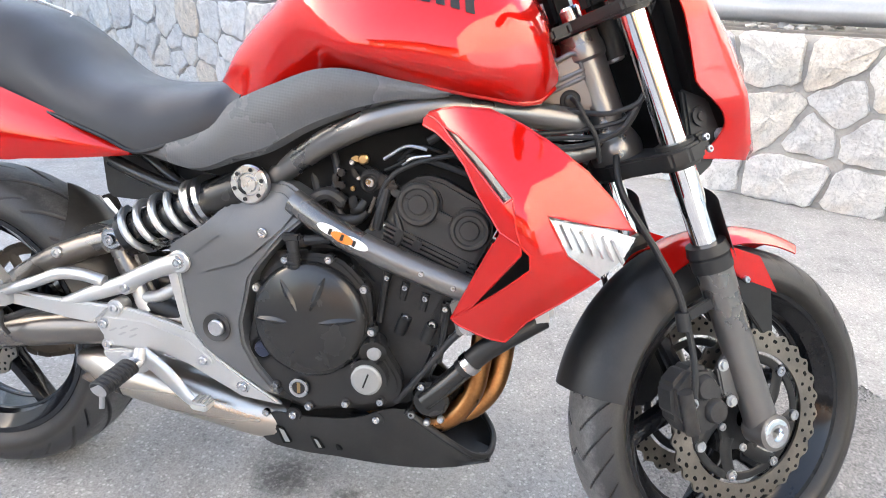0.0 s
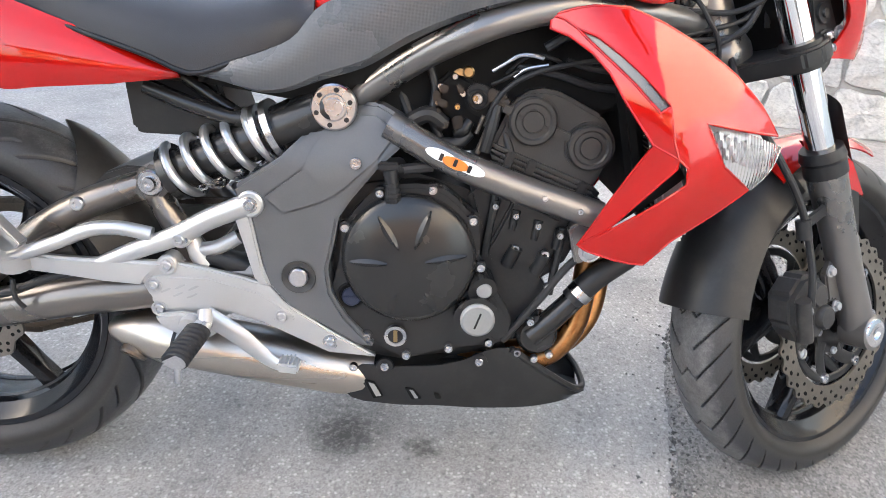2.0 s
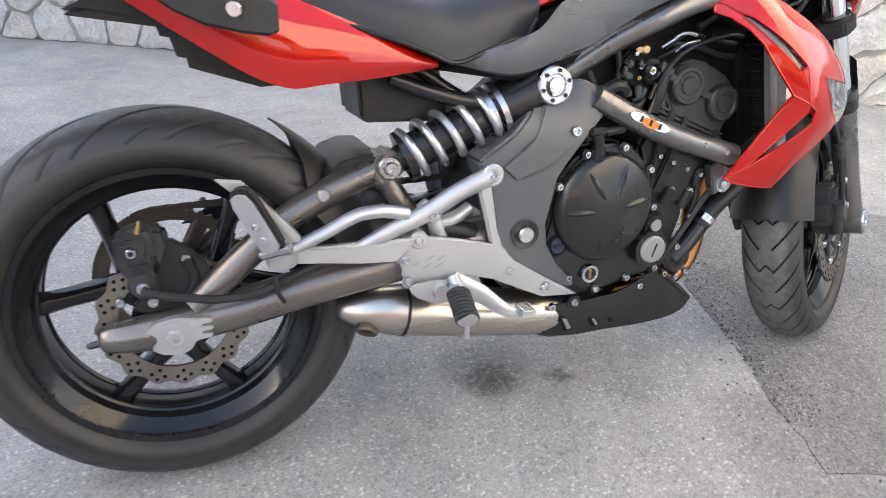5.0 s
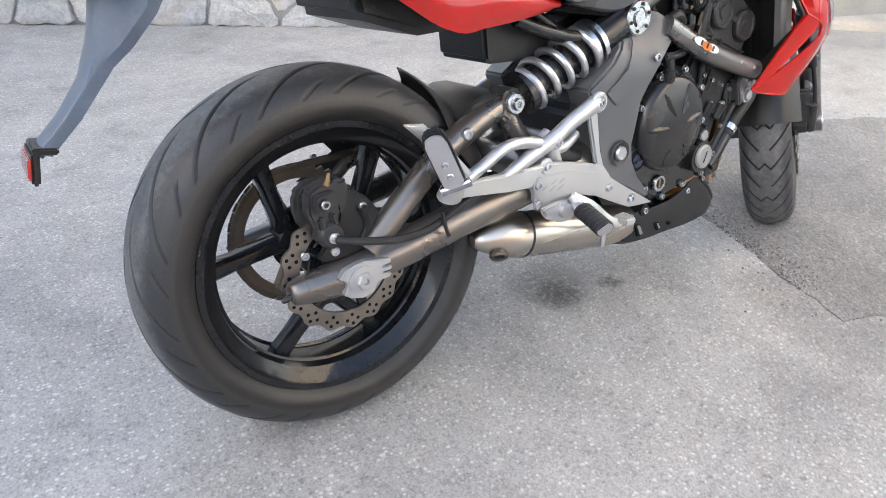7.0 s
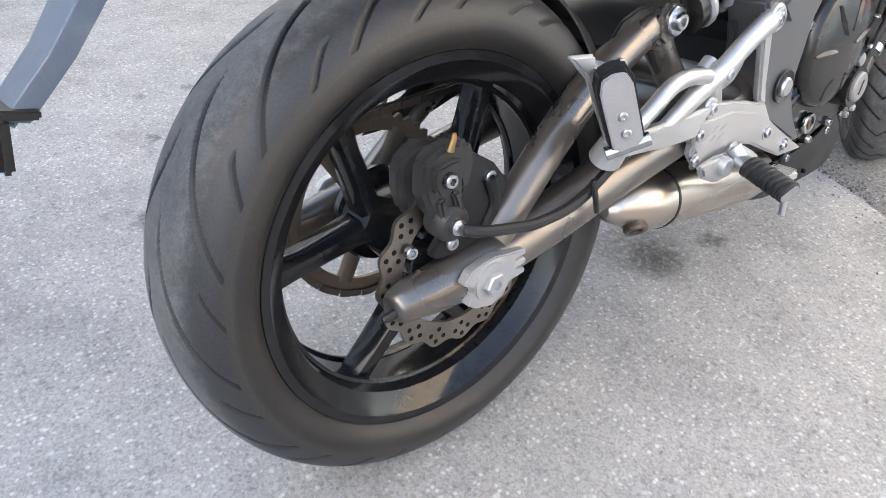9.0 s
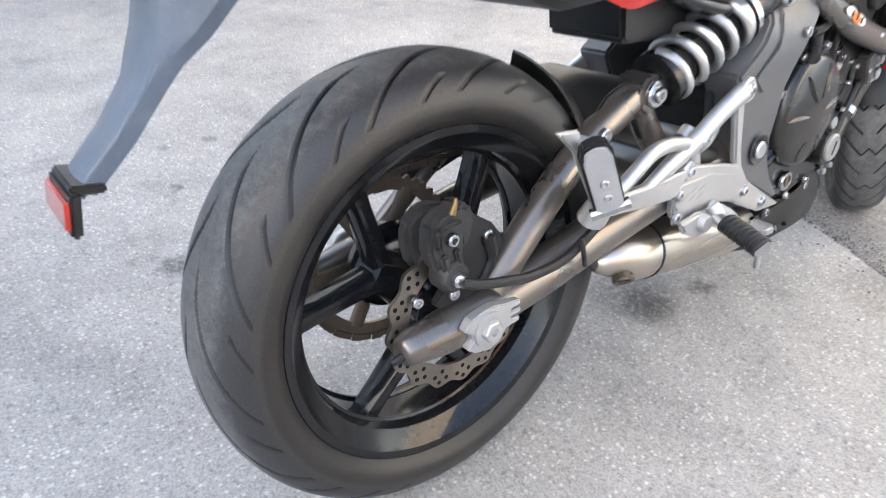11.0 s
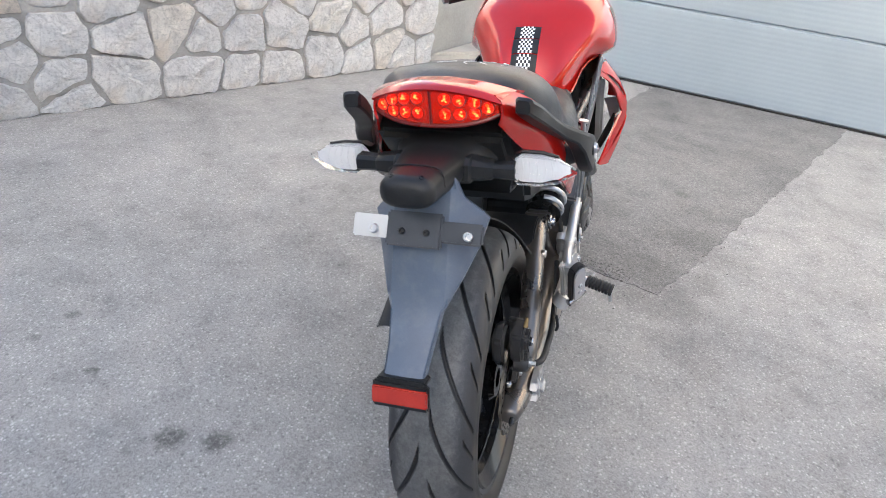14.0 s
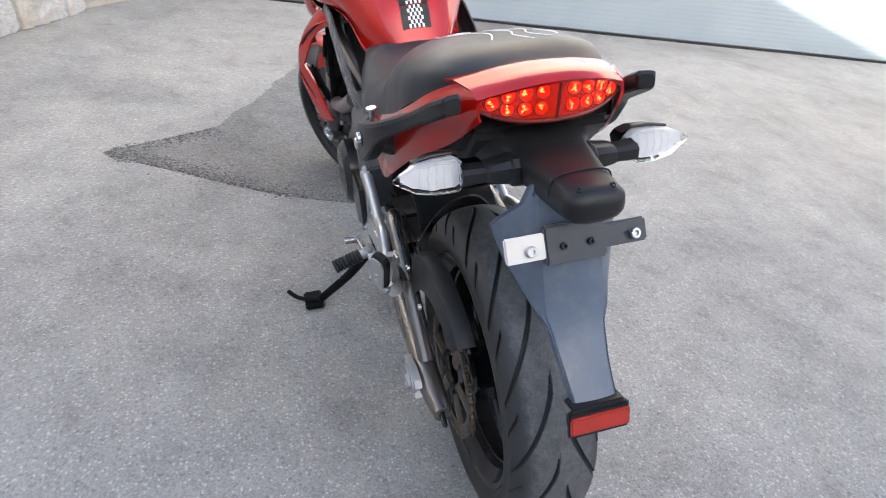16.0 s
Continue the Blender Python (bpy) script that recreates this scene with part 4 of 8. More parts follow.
loop = []
ra, rb_ = 0.126, 0.042
dx, dz = CP[0] - RC[0], CP[1] - RC[2]
base = math.atan2(dz, dx)
for i in range(46):
    a = base + math.pi / 2 + math.pi * i / 45
    loop.append((RC[0] + ra * math.cos(a), RC[2] + ra * math.sin(a)))
for sgn in (1, -1):
    p0 = Vector((RC[0] + ra * math.cos(base + sgn * math.pi / 2), RC[2] + ra * math.sin(base + sgn * math.pi / 2)))
    p1 = Vector((CP[0] + rb_ * math.cos(base + sgn * math.pi / 2), CP[1] + rb_ * math.sin(base + sgn * math.pi / 2)))
    nl = int((p1 - p0).length / 0.0159)
    for i in range(nl):
        t = (i + 0.5) / nl
        q = p0.lerp(p1, t)
        chain_link(q.x, q.y - (0.012 * math.sin(math.pi * t) if sgn < 0 else 0), math.atan2((p1 - p0).y, (p1 - p0).x), i)
for i in range(22):
    a = base + math.pi / 2 + math.pi * (i + 0.5) / 22
    chain_link(RC[0] + ra * math.cos(a), RC[2] + ra * math.sin(a), a + math.pi / 2, i)
part("drive_chain", links, CHAINM, bike, "rusty roller drive chain")

# -- swing arm --
arm = part("swingarm", [
    tube([(-0.106, -0.104, 0.299), (-0.100, -0.104, 0.2995), (-0.080, -0.105, 0.301), (-0.02, -0.108, 0.304), (0.10, -0.112, 0.322), (0.22, -0.112, 0.344), (0.36, -0.108, 0.362), (0.53, -0.105, 0.39)], [0.012, 0.019, 0.0235, 0.0295, 0.031, 0.032, 0.033, 0.034], 20),
    tube([(0.03, -0.112, 0.335), (0.15, -0.100, 0.430), (0.24, -0.090, 0.481), (0.335, -0.080, 0.514)], [0.022, 0.0225, 0.0225, 0.0225], 16),
    tube([(0.335, -0.080, 0.508), (0.365, -0.088, 0.45), (0.41, -0.098, 0.39)], 0.02, 14),
    tube([(0.42, -0.1, 0.375), (0.42, 0.1, 0.375)], 0.03, 16, soft=False),
    tube([(0.53, -0.11, 0.392), (0.53, 0.11, 0.392)], 0.034, 18, soft=False)], SWINGM, bike, "metallic bronze-grey tubular swing arm")
part("left_arm", [tube([(-0.095, 0.140, 0.300), (-0.02, 0.142, 0.306), (0.10, 0.140, 0.322), (0.24, 0.134, 0.346), (0.42, 0.112, 0.37), (0.53, 0.105, 0.39)], [0.017, 0.024, 0.025, 0.026, 0.028, 0.03], 16),
                  tube([(0.02, 0.138, 0.325), (0.16, 0.136, 0.43), (0.29, 0.132, 0.485), (0.37, 0.12, 0.45), (0.42, 0.11, 0.39)], 0.0165, 14)], SWINGM, arm)
part("shock_lug", [slab([(0.312, 0.500), (0.318, 0.530), (0.335, 0.545), (0.362, 0.540), (0.372, 0.512), (0.352, 0.492), (0.33, 0.486)], -0.106, -0.050, 0.006)], SWINGM, arm)
part("shock_bolt", [lathe([(0.0, 0.0), (0.019, 0.0), (0.019, 0.004), (0.017, 0.006), (0.0, 0.006)], (0.343, -0.106, 0.518), (0, -1, 0), 24)] + [bolt((0.343, -0.111, 0.518), r=0.011, h=0.008)], STEEL, arm)
for sy, nm in ((-1, "right"), (1, "left")):
    y = -0.132 if sy < 0 else 0.162
    adj = part("axle_block", [slab([(-0.038, 0.318), (-0.028, 0.330), (-0.008, 0.335), (0.008, 0.336), (0.030, 0.331), (0.052, 0.328), (0.053, 0.321), (0.036, 0.319), (0.036, 0.316), (0.053, 0.316), (0.053, 0.309), (0.036, 0.308), (0.036, 0.305), (0.052, 0.303), (0.050, 0.297), (0.028, 0.295), (0.018, 0.281), (0.000, 0.275), (-0.022, 0.281), (-0.034, 0.290), (-0.026, 0.300), (-0.026, 0.310)], y, y + sy * 0.014, 0.002)], CASTAL, arm, "cast chain adjuster block")
    part("axle_nut", [lathe([(0.0, 0.0), (0.024, 0.0), (0.024, 0.006), (0.0, 0.006)], (0.0, y + sy * 0.011, 0.307), (0, sy, 0), 28), lathe([(0.0145, 0.0), (0.0145, 0.009), (0.0125, 0.011), (0.006, 0.011), (0.005, 0.007), (0.0, 0.007)], (0.0, y + sy * 0.014, 0.307), (0, sy, 0), 6)], CASTAL, adj)
    part("adjuster_screw", [tube([(-0.085, y - sy * 0.02, 0.301), (-0.118, y - sy * 0.02, 0.2975), (-0.122, y - sy * 0.02, 0.297)], [0.0055, 0.005, 0.003], 10, soft=False)], ENGINE, adj)
part("fender_bolt", bolt((0.235, -0.111, 0.486), r=0.010, h=0.006), STEEL, arm)

# -- hugger ahead of the rear wheel --
hrings = []
for i in range(25):
    u = i / 24
    row = []
    for j in range(25):
        s = -1 + 2 * j / 24
        end = 58 - 21 * abs(s) ** 1.1                  # the rear edge runs to a point over the middle of the tyre
        th = radians(12 + (end - 12) * u)
        rr = 0.333 + 0.012 * (1 - u) - 0.068 * abs(s) ** 2.2
        row.append((rr * math.cos(th), 0.105 * s * (1 - 0.04 * u) + 0.004 * s * abs(s) ** 6, RC[2] + rr * math.sin(th)))
    hrings.append(row)
hug = part("rear_hugger", [thick(loft(hrings), 0.003)], COVER, bike, "matt black rear wheel hugger")
part("front_lip", [slab([(0.240, 0.500), (0.268, 0.528), (0.300, 0.538), (0.335, 0.536), (0.335, 0.528), (0.30, 0.522), (0.262, 0.490), (0.250, 0.470)], -0.085, 0.085, 0.003)], BLACK, hug)
grow = []
for i in range(21):
    t = i / 20
    th = radians(48 + (128 - 48) * t)               # forward and up to the tip behind the axle
    wide = 0.060 * (1 - t) ** 0.7 + 0.014
    r0 = 0.232 + 0.018 * t
    grow.append([(r * math.cos(th), yy, RC[2] + r * math.sin(th)) for r, yy in ((r0 - wide, 0.136), (r0 - wide * 0.5, 0.134), (r0, 0.128), (r0 + 0.006, 0.112), (r0 + 0.004, 0.098))])
guard = part("chain_guard", [thick(loft(grow), 0.003), slab([(0.02, 0.392), (0.10, 0.435), (0.20, 0.478), (0.30, 0.505), (0.33, 0.49), (0.30, 0.44), (0.12, 0.39)], 0.128, 0.134, 0.002)], BLACK, bike, "black plastic chain guard")
for q in ((0.063, 0.136, 0.43), (0.151, 0.136, 0.462)):
    part("bolt", bolt(q, (0, 1, 0), 0.006), STEEL, guard)

# -- rear caliper and hose --
cal = part("rear_caliper", [slab([(-0.061, 0.456), (-0.046, 0.466), (-0.017, 0.470), (-0.008, 0.462), (-0.006, 0.444), (-0.013, 0.424), (-0.013, 0.408), (-0.027, 0.388), (-0.046, 0.386), (-0.058, 0.402), (-0.065, 0.424)], -0.122, -0.096, 0.005),
                            slab([(-0.056, 0.448), (-0.050, 0.454), (-0.024, 0.456), (-0.020, 0.450), (-0.022, 0.428), (-0.030, 0.424), (-0.052, 0.422), (-0.057, 0.430)], -0.131, -0.118, 0.003),
                            slab([(-0.052, 0.416), (-0.042, 0.418), (-0.038, 0.392), (-0.048, 0.390)], -0.129, -0.118, 0.003), slab([(-0.034, 0.420), (-0.024, 0.420), (-0.018, 0.396), (-0.026, 0.392)], -0.128, -0.118, 0.003),
                            slab([(-0.068, 0.444), (-0.04, 0.462), (-0.004, 0.452), (-0.002, 0.40), (-0.03, 0.375), (-0.064, 0.39)], -0.086, -0.062, 0.006, 2),
                            slab([(-0.020, 0.468), (0.004, 0.462), (0.010, 0.440), (0.000, 0.410), (-0.016, 0.41)], -0.116, -0.080, 0.006)], CALIPER, bike, "matt black single-piston rear brake caliper")
part("caliper_bracket", [slab([(0.000, 0.446), (0.014, 0.443), (0.040, 0.424), (0.058, 0.398), (0.052, 0.372), (0.026, 0.340), (-0.010, 0.333), (-0.044, 0.336), (-0.054, 0.346), (-0.036, 0.366), (-0.012, 0.40)], -0.110, -0.098, 0.003)], ENGINE2, cal)
part("bracket_rib", [tube([(0.029, -0.112, 0.413), (0.036, -0.111, 0.380), (0.020, -0.110, 0.350)], [0.010, 0.007, 0.008], 10)], ENGINE2, cal)
part("piston_housing", lathe([(0.0, 0.008), (0.016, 0.008), (0.0195, 0.004), (0.0215, -0.002), (0.0215, -0.02)], (-0.033, -0.122, 0.384), (0, -1, 0), 28), CALIPER, cal)
part("slide_pin", tube([(-0.041, -0.136, 0.438), (-0.041, -0.110, 0.438)], [0.0085, 0.0095], 16, soft=False), ENGINE, cal)
part("banjo_bolt", [lathe([(0, 0), (0.009, 0), (0.009, 0.005), (0.0, 0.005)], (-0.033, -0.130, 0.383), (0, -1, 0), 16), lathe([(0.0, 0.0), (0.006, 0.0), (0.006, 0.009), (0.0, 0.009)], (-0.033, -0.135, 0.383), (0, -1, 0), 6)], STEEL, cal)
part("bleed_nipple", tube([(-0.030, -0.120, 0.462), (-0.026, -0.122, 0.474), (-0.025, -0.122, 0.480)], [0.005, 0.0035, 0.0025], 10, soft=False), BRASS, cal)
for q in ((0.029, -0.112, 0.413), (-0.025, -0.110, 0.351), (-0.041, -0.133, 0.438), (-0.070, -0.097, 0.352)):
    part("bolt", bolt(q, r=0.0075), STEEL, cal)
part("brake_hose", [tube([(-0.033, -0.141, 0.383), (-0.015, -0.150, 0.378), (0.03, -0.152, 0.366), (0.07, -0.150, 0.357), (0.13, -0.150, 0.360), (0.20, -0.145, 0.385), (0.27, -0.138, 0.40), (0.33, -0.13, 0.42)], 0.0065, 10)], HOSE, bike, "black rubber brake hose")
part("hose_clip", [tube([(0.148, -0.156, 0.384), (0.15, -0.160, 0.358), (0.158, -0.156, 0.340)], 0.0035, 8)], HOSE, bike)

# -- laydown shock --
S0, S1 = Vector((0.352, -0.086, 0.521)), Vector((0.612, -0.104, 0.632))
SD = (S1 - S0).normalized()
shock = part("rear_shock", [tube([S0 + SD * 0.012, S0 + SD * 0.10], 0.022, 16, soft=False), tube([S0 + SD * 0.03, S1 - SD * 0.075, S1 - SD * 0.045], [0.031, 0.031, 0.024], 20, soft=False), tube([S1 - SD * 0.05, S1 - SD * 0.026], 0.019, 20, soft=False), tube([S0 + SD * 0.018, S0 + SD * 0.032], 0.042, 24, soft=False), tube([S1 - SD * 0.085, S1 - SD * 0.005], 0.034, 20, soft=False)], ENGINE, bike, "black laydown rear shock absorber")
part("preload_ring", [tube([S1 - SD * 0.095, S1 - SD * 0.085], 0.045, 28, soft=False), tube([S1 - SD * 0.112, S1 - SD * 0.103], 0.045, 28, soft=False)], STEEL, shock)
su = SD.cross(Vector((0, 1, 0))).normalized()
sv = SD.cross(su)
coil = []
turns, l0, l1 = 4.7, 0.030, 0.186
for i in range(int(turns * 20) + 1):
    t = i / (turns * 20)
    a = 2 * math.pi * turns * t
    adv = l0 + (l1 - l0) * t
    coil.append(S0 + SD * adv + 0.040 * (math.cos(a) * su + math.sin(a) * sv))
part("spring", tube(coil, 0.0068, 10, soft=False), SPRING, shock, "silver coil spring")

# -- frame --
UT = [(0.606, -0.088, 0.618), (0.645, -0.097, 0.645), (0.729, -0.122, 0.700), (0.801, -0.142, 0.735), (0.853, -0.140, 0.753), (0.904, -0.134, 0.765), (0.954, -0.122, 0.768), (1.02, -0.098, 0.763), (1.07, -0.072, 0.757), (1.125, -0.04, 0.750)]
LT = [(0.690, -0.135, 0.613), (0.768, -0.145, 0.570), (0.860, -0.145, 0.532), (0.985, -0.145, 0.492)]
ut, lt = tube(UT, 0.0195, 18), tube(LT, 0.0205, 18)
frm = part("frame", [ut, mirrored(ut), lt, mirrored(lt), *forked([tube([(0, 0, 0.456), (0, 0, 0.466), (0, 0, 0.476), (0, 0, 0.492), (0, 0, 0.500), (0, 0, 0.612), (0, 0, 0.617), (0, 0, 0.632), (0, 0, 0.640), (0, 0, 0.652)], [0.040, 0.042, 0.042, 0.036, 0.0315, 0.0305, 0.034, 0.034, 0.031, 0.031], 32, soft=False)]),
                     slab([(1.050, 0.815), (1.070, 0.832), (1.100, 0.853), (1.114, 0.850), (1.126, 0.822), (1.142, 0.790), (1.146, 0.768), (1.068, 0.770), (1.050, 0.780)], -0.036, 0.036, 0.006),
                     *[tube([(1.052, -0.037, z0), (1.085, -0.038, z0 + 0.014), (1.118, -0.036, z1), (1.124, -0.030, z1 + 0.002)], 0.0035, 8) for z0, z1 in ((0.797, 0.827), (0.784, 0.815))],
                     tube([(1.068, -0.037, 0.832), (1.100, -0.038, 0.851), (1.113, -0.036, 0.846), (1.122, -0.033, 0.824), (1.136, -0.030, 0.796)], 0.004, 8),
                     tube([(0.98, -0.10, 0.735), (1.10, -0.05, 0.70), (1.18, 0, 0.72)], 0.015, 14), tube([(0.98, 0.10, 0.735), (1.10, 0.05, 0.70), (1.18, 0, 0.72)], 0.015, 14)], FRAMEM, bike, "metallic bronze-grey tubular steel frame")
part("bolt_recess", [lathe([(0.010, 0.003), (0.014, 0.003), (0.016, 0.0), (0.016, -0.01)], (1.105, -0.038, 0.782), (0, -1, 0), 24)], ENGINE2, frm)
part("head_bolt", hexbolt((1.105, -0.0385, 0.782), r=0.009, h=0.006), ENGINE, frm)
for q in ((0.905, -0.165, 0.520), (0.955, -0.164, 0.502)):
    part("rivet", bolt(q, r=0.004, h=0.003), STEEL, frm)
part("sticker", [moved(lathe([(0, 0), (0.023, 0), (0.023, 0.0006), (0, 0.0006)], n=28), pose(0.762, -0.1665, 0.577, 0, 22, 0) @ Matrix.Diagonal((1, 1, 0.34, 1))),
                         moved(lathe([(0, 0), (0.023, 0), (0.023, 0.0006), (0, 0.0006)], n=28), pose(0.800, -0.1665, 0.560, 0, 22, 0) @ Matrix.Diagonal((1, 1, 0.34, 1)))], WHITE, frm, "white and orange oval sticker on the frame tube")
part("sticker_oval", moved(lathe([(0, 0), (0.024, 0), (0.024, 0.0006), (0, 0.0006)], n=28), pose(0.781, -0.1672, 0.5665, 0, 22, 0) @ Matrix.Diagonal((0.8, 1, 0.32, 1))), ORANGE, frm)
for k in range(3):
    part("sticker_bar", box((0.762 + k * 0.019, -0.1684, 0.5755 - k * 0.0080), (0.005, 0.0008, 0.010), 0.0, (0, 22, 0)), INK, frm)
part("frame_knob", [lathe([(0.0, 0.016), (0.012, 0.016), (0.013, 0.012), (0.017, 0.012), (0.019, 0.015), (0.029, 0.015), (0.0315, 0.012), (0.0315, 0.0), (0.0, -0.01)], (0.615, -0.122, 0.634), (0, -1, 0), 40)], STEEL, frm, "round machined aluminium shock mount cap")
for k in range(6):
    a = 2 * math.pi * k / 6 + 0.3
    part("screw", lathe([(0, 0.002), (0.0035, 0.002), (0.0035, 0.0)], (0.615 + 0.024 * math.cos(a), -0.1372, 0.634 + 0.024 * math.sin(a)), (0, -1, 0), 8), INK, frm)

PLATE = [(0.590, 0.628), (0.627, 0.640), (0.676, 0.640), (0.716, 0.618), (0.716, 0.590), (0.678, 0.557), (0.636, 0.507), (0.619, 0.482), (0.610, 0.440), (0.601, 0.405), (0.605, 0.368), (0.626, 0.330), (0.668, 0.282), (0.640, 0.285), (0.540, 0.345), (0.512, 0.370), (0.502, 0.431), (0.494, 0.479), (0.474, 0.525), (0.538, 0.565), (0.575, 0.599)]


def leaned(bm):
    """The cover's head leans in towards the shock mount."""
    for v in bm.verts:
        k = max(0.0, v.co.z - 0.555) * 0.30 + min(0.04, max(0.0, v.co.z - 0.59) * max(0.0, 0.672 - v.co.x) * 12)
        v.co.y += k if v.co.y < 0 else -k
    return bm


def dense(bm, cuts=2):
    bmesh.ops.triangulate(bm, faces=[f for f in bm.faces if len(f.verts) > 4])
    bmesh.ops.subdivide_edges(bm, edges=[e for e in bm.edges if e.calc_length() > 0.03], cuts=cuts, use_grid_fill=True)
    return bm


pl = leaned(dense(slab(PLATE, -0.152, -0.090, 0.005)))
plate = part("frame_cover", [pl], GREYP, bike, "satin grey plastic frame cover")
part("raised_facet", [leaned(dense(slab([(0.606, 0.618), (0.631, 0.626), (0.672, 0.626), (0.705, 0.604), (0.676, 0.566), (0.626, 0.522), (0.600, 0.506), (0.542, 0.487), (0.515, 0.513), (0.569, 0.552)], -0.1555, -0.150, 0.003)))], GREYP, plate)
pl2 = leaned(dense(slab(PLATE, 0.090, 0.152, 0.005)))
part("left_cover", [pl2], GREYP, plate)
part("bolt", bolt((0.646, -0.156, 0.562), r=0.0085, h=0.005), STEEL, plate)
part("pivot_bolt", [lathe([(0.0, 0.004), (0.012, 0.004), (0.014, 0.001), (0.014, -0.01)], (0.560, -0.1585, 0.395), (0, -1, 0), 24)], STEEL, plate)
# darker ring colour stands in for the shading of a recess in the same grey
part("pivot_ring_shade", [lathe([(0.015, -0.002), (0.022, -0.002), (0.025, 0.002), (0.024, 0.0035), (0.020, 0.0015), (0.015, 0.0)], (0.560, -0.1545, 0.395), (0, -1, 0), 28)], COVER, plate)

# -- engine --
eng = part("engine", [slab([(0.50, 0.36), (0.52, 0.47), (0.60, 0.53), (0.70, 0.545), (0.80, 0.515), (0.90, 0.44), (0.93, 0.38), (0.90, 0.29), (0.86, 0.26), (0.70, 0.235), (0.56, 0.26)], -0.110, 0.135, 0.015),
                      slab([(0.800, 0.515), (0.86, 0.60), (1.0, 0.51), (0.945, 0.40), (0.885, 0.36), (0.835, 0.40)], -0.112, 0.112, 0.008),
                      slab([(0.66, 0.23), (0.88, 0.245), (0.90, 0.205), (0.68, 0.20)], -0.08, 0.08, 0.01)], ENGINE2, bike, "black parallel-twin engine")
clutch = part("clutch_cover", [slab([(0.676, 0.521), (0.754, 0.528), (0.800, 0.494), (0.818, 0.464), (0.823, 0.408), (0.851, 0.360), (0.869, 0.328), (0.865, 0.297), (0.835, 0.282), (0.777, 0.273), (0.710, 0.260), (0.661, 0.286), (0.607, 0.332), (0.602, 0.362), (0.616, 0.416), (0.626, 0.469)], -0.138, -0.07, 0.006, 3),
                               lathe([(0.098, 0.0), (0.097, 0.012), (0.092, 0.020), (0.085, 0.0235), (0.055, 0.029), (0.02, 0.0325), (0.0, 0.033)], (0.718, -0.134, 0.421), (0, -1, 0), 64),
                               tube([(0.818, -0.13, 0.333), (0.818, -0.158, 0.333)], 0.034, 28, soft=False), tube([(0.82, -0.12, 0.385), (0.826, -0.148, 0.376)], 0.022, 20, soft=False)], ENGINE, eng, "satin black clutch cover with radial grooves")
for k, (a, r0, r1) in enumerate(((122, 0.025, 0.080), (68, 0.025, 0.083), (8, 0.024, 0.084), (180, 0.030, 0.084), (-62, 0.05, 0.085), (-110, 0.05, 0.085))):
    ca, sa = math.cos(radians(a)), math.sin(radians(a))
    deep = 0.0048 if k < 4 else 0.002
    g_ = []
    for i in range(9):
        t = i / 8
        r = r0 + (r1 - r0) * t
        hh = np.interp(r, [0, 0.02, 0.055, 0.085, 0.092], [0.033, 0.0325, 0.029, 0.0235, 0.02])
        wd = 0.0062 * math.sin(math.pi * min(max(t, 0.03), 0.97)) ** 0.7
        cxx, czz = 0.718 + r * ca, 0.421 + r * sa
        g_.append([(cxx - wd * sa, -0.134 - hh - 0.0006, czz + wd * ca), (cxx, -0.134 - hh - 0.0036 * (1 if k < 4 else .5), czz), (cxx + wd * sa, -0.134 - hh - 0.0006, czz - wd * ca)])
    part("rib", loft(g_), ENGINE, clutch)
for x, z in ((0.677, 0.518), (0.751, 0.524), (0.809, 0.480), (0.627, 0.467), (0.604, 0.344), (0.655, 0.297), (0.714, 0.266), (0.778, 0.279), (0.838, 0.290), (0.822, 0.410)):
    part("boss", lathe([(0.009, -0.012), (0.009, 0.0), (0.0, 0.0)], (x, -0.142, z), (0, -1, 0), 16), ENGINE, clutch)
    part("bolt", bolt((x, -0.142, z), r=0.0065, h=0.006), STEEL, clutch)
part("large_cap", [lathe([(0.0, 0.0045), (0.022, 0.0045), (0.0255, 0.002), (0.0255, -0.004)], (0.819, -0.160, 0.334), (0, -1, 0), 36)], DULLAL, clutch, "silver crank inspection cap")
part("cap_slot", box((0.819, -0.1650, 0.334), (0.0028, 0.001, 0.026), 0.0, (0, 20, 0)), ENGINE, clutch)
part("small_cap", [lathe([(0.0, 0.003), (0.010, 0.003), (0.0115, 0.001), (0.0115, -0.004)], (0.828, -0.150, 0.376), (0, -1, 0), 24)], DULLAL, clutch)
part("oil_window", [lathe([(0.0115, 0.002), (0.0165, 0.002), (0.0175, 0.0), (0.0175, -0.004), (0.0115, -0.004)], (0.698, -0.146, 0.299), (0, -1, 0), 28, close=True)], STEEL, clutch)
part("window_glass", [lathe([(0.0, 0.0), (0.0115, 0.0), (0.0115, -0.006)], (0.698, -0.146, 0.299), (0, -1, 0), 24)], INK, clutch)
part("window_slot", box((0.698, -0.1468, 0.299), (0.006, 0.0012, 0.019), 0.0005), BRASS, clutch)
part("filler_recess", [lathe([(0.018, 0.001), (0.021, 0.001), (0.022, -0.004)], (0.632, -0.139, 0.360), (0, -1, 0), 28), lathe([(0.018, 0.001), (0.016, -0.001), (0.0, -0.001)], (0.632, -0.139, 0.360), (0, -1, 0), 24)], MATT, clutch)
part("filler_cap", [lathe([(0.0, 0.002), (0.013, 0.002), (0.0145, 0.0), (0.0145, -0.004)], (0.633, -0.140, 0.359), (0, -1, 0), 24)], NAVY, clutch, "dark blue oil filler cap")
part("cap_grip", box((0.633, -0.1435, 0.359), (0.020, 0.004, 0.005), 0.001), NAVY, clutch)
